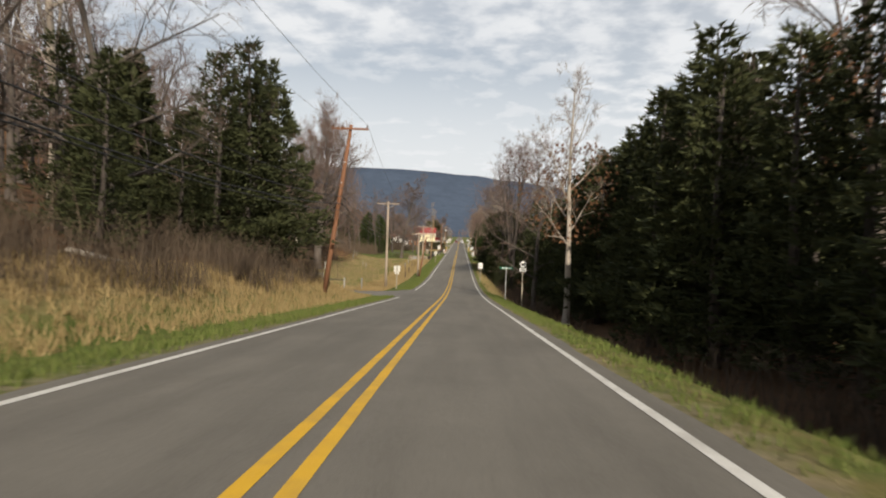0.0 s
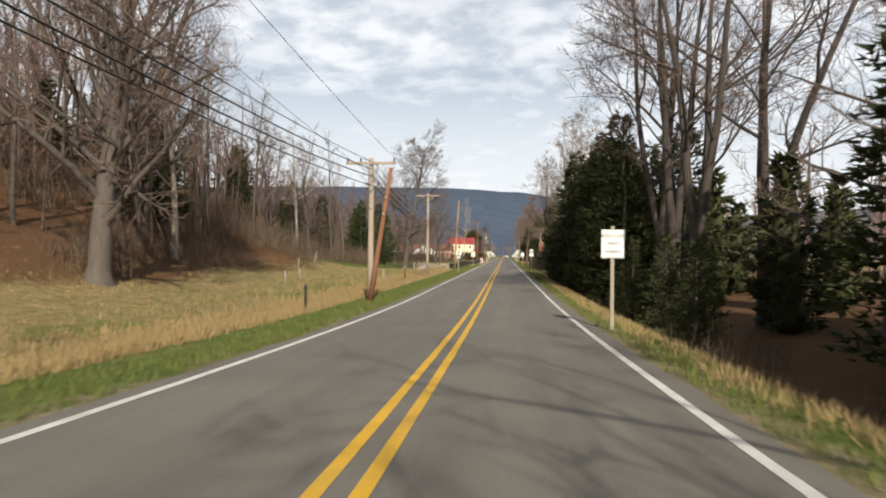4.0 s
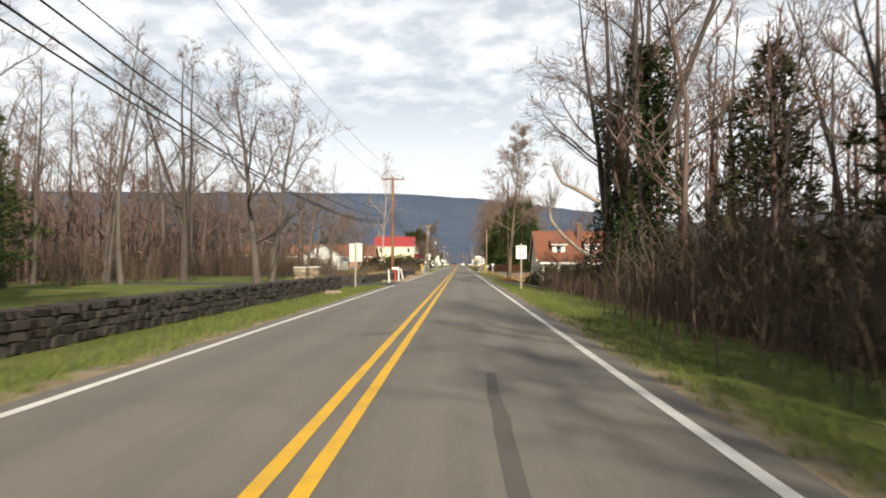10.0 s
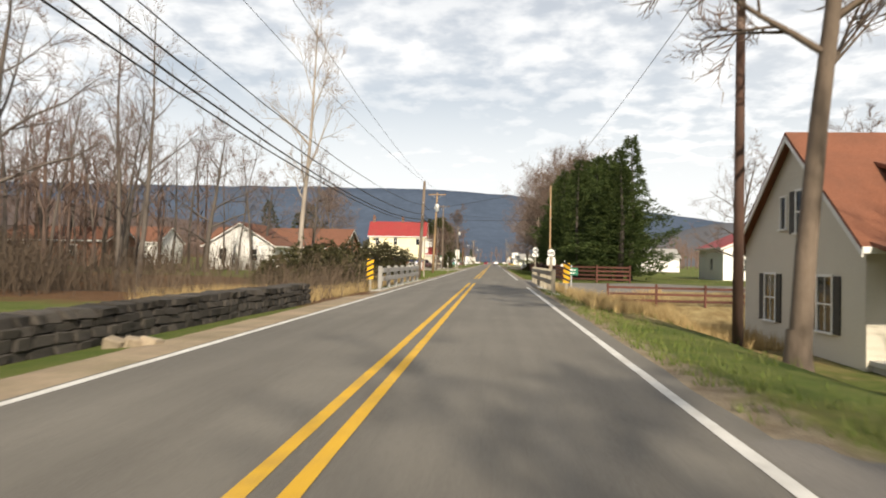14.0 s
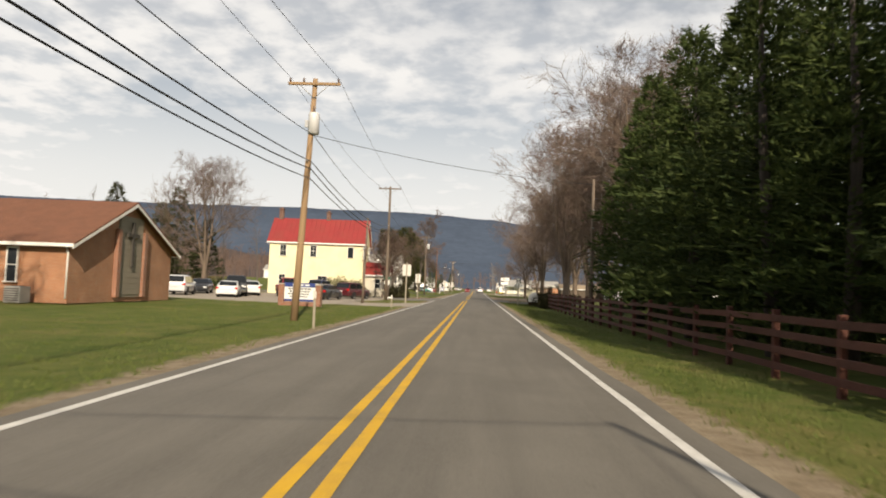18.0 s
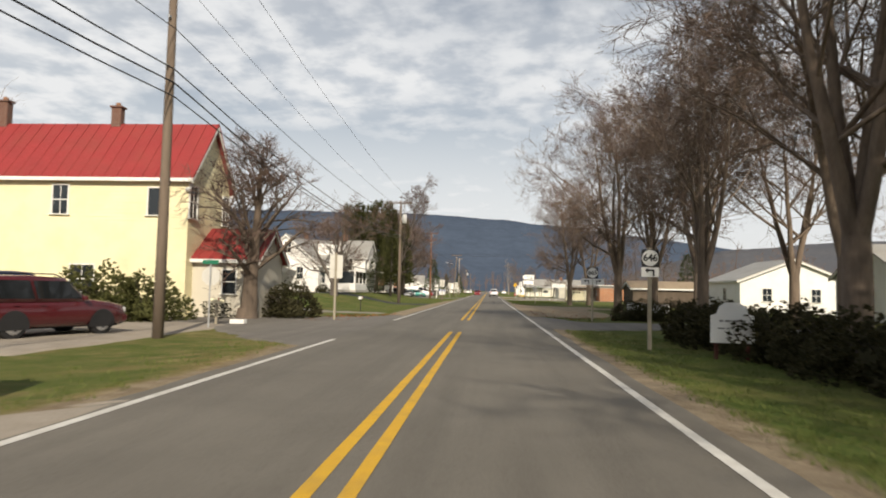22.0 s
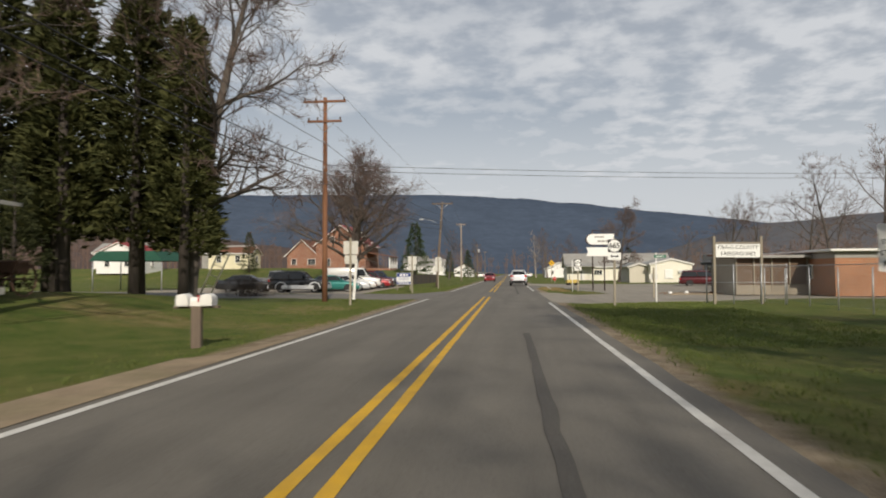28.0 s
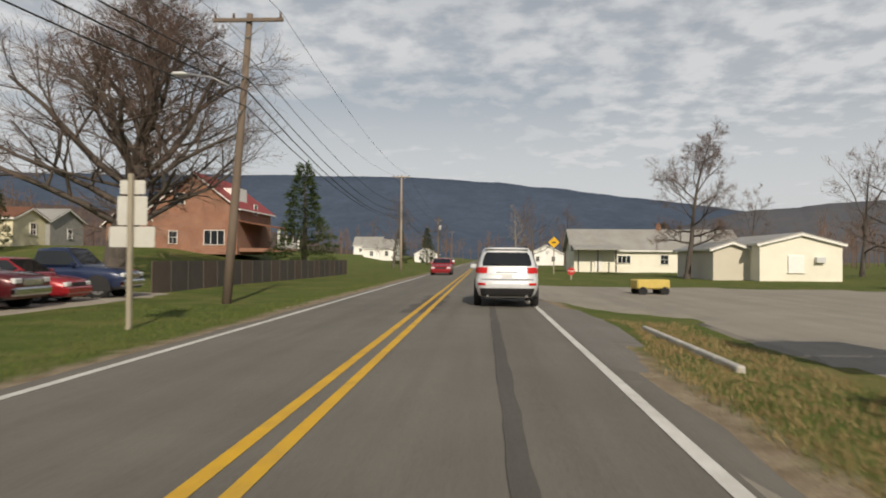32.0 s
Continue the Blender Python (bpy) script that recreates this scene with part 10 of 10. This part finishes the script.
lg = thing("fallen_log", "bleached white fallen log lying on a bank", "log", pose(0, 0, 0))
part("log", Geo().tube([(-9.9, 15.6, ground(-9.9, 15.6) + 0.32), (-9.8, 16.9, ground(-9.8, 16.9) + 0.2), (-9.6, 18.3, ground(-9.6, 18.3) + 0.05)], [0.07, 0.1, 0.09], 8), material("bleached_wood", (0.6, 0.55, 0.48), 0.9, second=(0.4, 0.36, 0.3), scale=4, amount=0.7), lg)

# ---- parked and standing vehicles ----
SILVER = paint("silver_white_paint", (0.66, 0.68, 0.7))
WHITEP = paint("white_car_paint", (0.78, 0.78, 0.76))
REDP = paint("red_car_paint", (0.3, 0.016, 0.022))
MAROON = paint("maroon_car_paint", (0.085, 0.01, 0.014))
BLACKP = paint("black_car_paint", (0.02, 0.021, 0.024))
NAVY = paint("navy_car_paint", (0.03, 0.045, 0.1))
TEAL = paint("teal_car_paint", (0.03, 0.2, 0.18))
GREYP = paint("grey_car_paint", (0.2, 0.205, 0.21))
BLUEP = paint("blue_truck_paint", (0.018, 0.03, 0.075))
lead_suv(2.25, 482.6, "silver-white sport utility car driving along the lane")
car("sedan", REDP, -2.0, 519, 180, "red car coming down the opposite lane", z=road_z(521))
# church lot
for k, m, x, y, t, l in (
    ("suv", SILVER, -24.5, 337.5, 12, "silver sport utility car parked on gravel"),
    ("suv", BLACKP, -28.6, 338, 10, "black sport utility car parked on gravel"),
    ("sedan", WHITEP, -20.4, 338.2, 15, "white sedan parked on gravel"),
    ("sedan", WHITEP, -21.4, 346.5, 20, "white sedan parked on gravel"),
    ("sedan", BLACKP, -23.4, 351, 200, "dark sedan parked on gravel"),
    ("crew", BLACKP, -21.3, 342.2, 200, "black pickup truck parked on gravel"),
    ("crew", REDP, -17.2, 345.6, 205, "red pickup truck facing the road"),
    ("sedan", BLACKP, -13.0, 343.0, -8, "black sedan parked on gravel"),
    ("crew", NAVY, -16.6, 355.4, -20, "navy pickup truck parked on gravel"),
    ("suv", MAROON, -11.9, 350.8, -20, "dark red sport utility car parked near a yellow house"),
    ("wagon", MAROON, -25.6, 356, 190, "maroon car parked by a yellow house"),
    ("suv", NAVY, -19.2, 351.6, 195, "navy sport utility car parked on gravel"),
    ("sedan", BLACKP, -25.6, 344.5, 195, "black sedan parked on gravel"),
):
    car(k, m, x, y, t, l)
# car lot
bs_ = car("suv", BLACKP, -15.5, 460.4, -88, "black sport utility car with silver lower trim on a lot", z=ground(-15.5, 460.4) + 0.05)
for s in (-1, 1):
    part("side_cladding", Geo().box(s * 0.935, 0.05, 0.42, 0.03, 2.6, 0.3, bev=0.012), SILVER, bs_, "silver lower door cladding")
    for yy in (1.405, -1.275):
        rim = [(0, math.cos(a) * 0.47, math.sin(a) * 0.47) for a in np.linspace(-0.1, math.pi + 0.1, 14)]
        part("arch_trim", Geo().tube([(s * 0.935, yy + b, 0.33 + c) for a, b, c in rim], 0.045, 5), SILVER, bs_, "silver wheel arch trim")
for yy in (2.29, -2.34):
    part("bumper_cover", Geo().box(0, yy, 0.46, 1.8, 0.2, 0.3, bev=0.05), SILVER, bs_, "silver bumper cover")
for k, m, x, y, t, l in (
        ("sedan", TEAL, -13.8, 463.9, -84, "teal sedan on a used-car lot"),
    ("sedan", SILVER, -13.6, 466.9, -84, "pale silver sedan on a used-car lot"),
    ("sedan", WHITEP, -13.6, 469.8, -84, "white sedan on a used-car lot"),
    ("van", WHITEP, -14.2, 473.2, -84, "long white van on a used-car lot"),
    ("sedan", REDP, -13.4, 476.3, -84, "red car on a used-car lot"),
    ("pickup", MAROON, -14.0, 479.4, -84, "red pickup truck on a used-car lot"),
    ("wagon", REDP, -14.0, 482.3, -84, "red estate car on a used-car lot"),
    ("pickup", BLUEP, -14.3, 485.4, -84, "old blue pickup truck on a used-car lot"),
    ("sedan", BLACKP, -21, 463, -84, "black car at the back of a lot"),
    ("pickup", GREYP, -21, 470, -84, "grey truck at the back of a lot"),
):
    car(k, m, x, y, t, l)
car("minivan", MAROON, 22.6, 484.8, -100, "dark red minivan parked before a shop")
for x, y, m in ((-9, 640, WHITEP), (-10, 655, WHITEP), (-8.5, 668, SILVER), (8, 650, WHITEP), (9, 672, WHITEP), (-10, 690, MAROON)):
    car("suv", m, x, y, 5, "car parked far up the road")
# derelict ladder-like timbers and a green canopy beyond the side road
cn = thing("market_canopy", "green canopy on posts beyond a side road", "canopy", pose(-30, 462, ground(-30, 462)))
part("canopy_top", Geo().slab([(-3.2, 2.5), (3.2, 2.5), (2.4, 3.3), (-2.4, 3.3)], -2.2, 2.2, axis="y").fixed(), material("green_canvas", (0.02, 0.09, 0.06), 0.8), cn)
for sx in (-3, 3):
    for sy in (-2, 2):
        part("canopy_post", Geo().tube([(sx, sy, 0), (sx, sy, 2.5)], 0.05, 6), STEEL, cn)
ld = thing("trestle", "pair of leaning pale timber trestles", "trestle", pose(-21.5, 455.5, ground(-21.5, 455.5)))
part("timber", Geo().tube([(0, 0, 0), (1.6, 0, 3.6)], 0.06, 6), CREAM, ld)
part("timber", Geo().tube([(0.8, 0, 0), (2.2, 0.2, 3.1)], 0.06, 6), CREAM, ld)
for k in range(4):
    part("rung", Geo().tube([(0.3 + k * 0.35, 0, 0.7 + k * 0.75), (1.0 + k * 0.33, 0.1, 0.55 + k * 0.7)], 0.035, 5), CREAM, ld)

# ---- grass: tufts along the verges and weeds in the field ----
def inside(x, y, outline):
    """Whether a point lies within an outline on the ground."""
    hit = False
    for (xa, ya), (xb, yb) in zip(outline, outline[1:] + outline[:1]):
        if (ya > y) != (yb > y) and x < xa + (xb - xa) * (y - ya) / (yb - ya):
            hit = not hit
    return hit


def tufts(name, n, spot, seed, h, mat, label, blades=5, w=0.012):
    r = random.Random(seed)
    g = Geo()
    for _ in range(n):
        x, y = spot(r)
        if any(inside(x, y, o) for o in PAVED):
            continue
        z = ground(x, y) - 0.02
        for _ in range(blades):
            a = r.random() * 6.28
            L = h * r.uniform(0.5, 1.2)
            bx, by = x + r.gauss(0, 0.06), y + r.gauss(0, 0.06)
            ox, oy = math.cos(a) * w, math.sin(a) * w
            tx, ty = bx + r.gauss(0, 0.35) * L, by + r.gauss(0, 0.35) * L
            k = len(g.v)
            g.v += [(bx - ox, by - oy, z), (bx + ox, by + oy, z), (tx, ty, z + L)]
            g.f.append((k, k + 1, k + 2))
            g.s.append(False)
    return solo(name, g, mat, label, "grass", kind="stuff")


GRASS = leafy("grass_blades", (0.085, 0.125, 0.026), (0.155, 0.17, 0.055))
STRAW = leafy("straw_blades", (0.42, 0.32, 0.16), (0.3, 0.21, 0.1))
tufts("verge_grass", 9000, lambda r: (-HALF - 0.1 - abs(r.gauss(0, 1.1)), r.uniform(2, 210)), 41, 0.16, GRASS, "short green grass along the road edge")
tufts("verge_grass", 7000, lambda r: (HALF + 0.1 + abs(r.gauss(0, 1.0)), r.uniform(2, 260)), 42, 0.15, GRASS, "short green grass along the road edge")
tufts("verge_grass", 5000, lambda r: (-HALF - 0.2 - abs(r.gauss(0, 1.4)), r.uniform(255, 500)), 43, 0.1, GRASS, "mown grass along the road edge")
tufts("verge_grass", 5000, lambda r: (HALF + 0.3 + abs(r.gauss(0, 1.6)), r.uniform(280, 470)), 44, 0.1, GRASS, "mown grass along the road edge")
tufts("dry_grass", 3800, lambda r: (-HALF - r.uniform(1.8, 6.5), r.uniform(2, 46)), 45, 0.36, STRAW, "dry straw-coloured weeds on a bank", 5, 0.014)
tufts("dry_grass", 9000, lambda r: (-HALF - 2.6 - abs(r.gauss(0, 2.2)), r.uniform(60, 158)), 46, 0.38, STRAW, "dry straw-coloured weeds beside a field", 5, 0.014)
tufts("dry_grass", 2600, lambda r: (-HALF - r.uniform(5, 24), r.uniform(62, 158)), 47, 0.26, STRAW, "dry grass in a field", 4, 0.014)
tufts("field_grass", 6000, lambda r: (-HALF - r.uniform(5, 22), r.uniform(62, 158)), 57, 0.2, GRASS, "green grass in a rough field", 4, 0.014)
tufts("dry_grass", 3500, lambda r: (HALF + 0.6 + abs(r.gauss(0, 1.5)), r.uniform(60, 150)), 48, 0.25, STRAW, "dry grass along a ditch", 4, 0.012)
tufts("dry_grass", 4000, lambda r: (HALF + r.uniform(0.8, 9), r.uniform(246, 272)), 49, 0.5, STRAW, "tall dry weeds along a creek", 5, 0.014)
tufts("dry_grass", 3000, lambda r: (-HALF - r.uniform(0.8, 7), r.uniform(246, 275)), 50, 0.5, STRAW, "tall dry weeds along a creek", 5, 0.014)
tufts("dry_grass", 2200, lambda r: (r.uniform(3.9, 6.3), r.uniform(464, 478)), 51, 0.1, STRAW, "yellowed grass strip beside the road", 5, 0.01)
tufts("lawn_grass", 9000, lambda r: (-r.uniform(3.9, 15), r.uniform(255, 328)), 52, 0.08, GRASS, "mown lawn grass beside a church", 4, 0.012)
tufts("lawn_grass", 9000, lambda r: (r.uniform(3.9, 11), r.uniform(423, 445)), 53, 0.09, GRASS, "mown grass beside a fairground", 4, 0.012)
tufts("lawn_grass", 6000, lambda r: (-r.uniform(3.9, 10), r.uniform(428, 482)), 54, 0.09, GRASS, "uneven grass strip beside a car lot", 4, 0.012)
tufts("lawn_grass", 4000, lambda r: (r.uniform(3.9, 7.2), r.uniform(280, 358)), 55, 0.08, GRASS, "mown grass along a board fence", 4, 0.012)



# ---- dry-stone walls, laid stone by stone ----
def stone_mesh(seed):
    r = random.Random(seed)
    bm = bmesh.new()
    bmesh.ops.create_cube(bm, size=1)
    for v in bm.verts:
        v.co += Vector((r.uniform(-0.1, 0.1), r.uniform(-0.1, 0.1), r.uniform(-0.1, 0.1)))
    bmesh.ops.bevel(bm, geom=bm.edges[:], offset=0.09, segments=1, affect="EDGES")
    me = bpy.data.meshes.new("stone")
    bm.to_mesh(me)
    bm.free()
    return me


STONES = {}
for mat in (STONE, STONE_TAN):
    STONES[mat.name] = []
    for i in range(7):
        me = stone_mesh(300 + i)
        me.materials.append(mat)
        STONES[mat.name].append(me)


def stone_wall(pts, h, thick, label, mat, singles, seed, skip=None):
    """A wall along pts; the first `singles` stones are objects, the rest one joined piece."""
    r = random.Random(seed)
    th = thing("stone_wall", label, "wall", pose(0, 0, 0))
    core, rest = Geo(), Geo()
    count = 0
    for (xa, ya), (xb, yb) in zip(pts, pts[1:]):
        L = math.hypot(xb - xa, yb - ya)
        ang = math.atan2(yb - ya, xb - xa)
        k = max(int(L / 1.5), 1)
        for i in range(k):
            u = (i + 0.5) / k
            x, y = xa + (xb - xa) * u, ya + (yb - ya) * u
            core.box(x, y, ground(x, y) + h * 0.42, L / k + 0.02, thick * 0.72, h * 0.84, m=pose(0, 0, 0, 0, 0, math.degrees(ang)))
        z0 = 0.0
        while z0 < h:
            sh = r.uniform(0.13, 0.24)
            if z0 + sh > h + 0.1:
                sh = max(h - z0, 0.1)
            u = 0.0
            while u < L:
                w = r.uniform(0.22, 0.55)
                x, y = xa + (xb - xa) * (u + w / 2) / L, ya + (yb - ya) * (u + w / 2) / L
                top = z0 + sh >= h - 0.02
                for side in ((1,) if not top else (0,)):
                    off = thick * 0.36 * side
                    px, py = x - math.sin(ang) * off, y + math.cos(ang) * off
                    sc = (w * 0.98, (thick * 1.06 if top else 0.24) * r.uniform(0.9, 1.15), sh * r.uniform(0.93, 1.08))
                    m = Matrix.Translation((px, py, ground(x, y) + z0 + sh / 2)) @ pose(0, 0, 0, r.uniform(-3, 3), r.uniform(-4, 4), math.degrees(ang) + r.uniform(-4, 4)) @ Matrix.Diagonal((*sc, 1))
                    me = r.choice(STONES[mat.name])
                    if count < singles:
                        part("stone", me, None, th, at=m)
                    else:
                        q = len(rest.v)
                        rest.v += [tuple(m @ v.co) for v in me.vertices]
                        rest.f += [tuple(j + q for j in p.vertices) for p in me.polygons]
                        rest.s += [False] * len(me.polygons)
                    count += 1
                u += w
            z0 += sh
    part("wall_core", core, mat, th)
    if rest.v:
        part("stonework", rest, mat, th)["kind"] = "stuff"
    return th


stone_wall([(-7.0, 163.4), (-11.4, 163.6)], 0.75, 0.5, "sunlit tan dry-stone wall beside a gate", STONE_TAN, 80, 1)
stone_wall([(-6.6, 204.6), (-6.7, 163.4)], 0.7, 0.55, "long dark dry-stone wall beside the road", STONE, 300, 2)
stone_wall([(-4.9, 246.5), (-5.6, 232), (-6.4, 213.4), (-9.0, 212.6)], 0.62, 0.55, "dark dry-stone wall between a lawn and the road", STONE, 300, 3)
stone_wall([(-12, 259), (-22, 259.5)], 0.6, 0.6, "broken dark stone wall beyond a lawn", STONE, 40, 4)
for x, y in ((-9.2, 206.0), (-9.7, 212.2)):
    gp = thing("gate_pillar", "square tan stone pillar with a flat cap", "pillar", Matrix.Translation((x, y, ground(x, y) - 0.05)) @ Matrix.Diagonal((0.74, 0.8, 1, 1)))
    r = random.Random(int(y))
    for k in range(6):
        for q in range(2):
            part("stone", STONES[STONE_TAN.name][(k + q) % 7], None, gp, at=Matrix.Translation(((q - 0.5) * 0.48 * (1 if k % 2 else 0.98), 0, 0.1 + k * 0.2)) @ Matrix.Diagonal((0.5 + r.uniform(-0.05, 0.05), 0.92 + r.uniform(-0.05, 0.05), 0.2, 1)))
    part("cap", Geo().box(0, 0, 1.3, 1.12, 1.05, 0.12, bev=0.03), CONC, gp)
for x, y in ((-5.4, 196.0), (-4.6, 235.5), (-5.0, 216.5)):
    rk = thing("loose_rock", "loose grey rock at the foot of a wall", "rock", pose(x, y, ground(x, y)))
    for k in range(3):
        part("stone", STONES[STONE_TAN.name][k], None, rk, at=Matrix.Translation((k * 0.25, 0.1 * k, 0.06)) @ pose(0, 0, 0, 10, 14, 40 * k) @ Matrix.Diagonal((0.3, 0.26, 0.18, 1)))
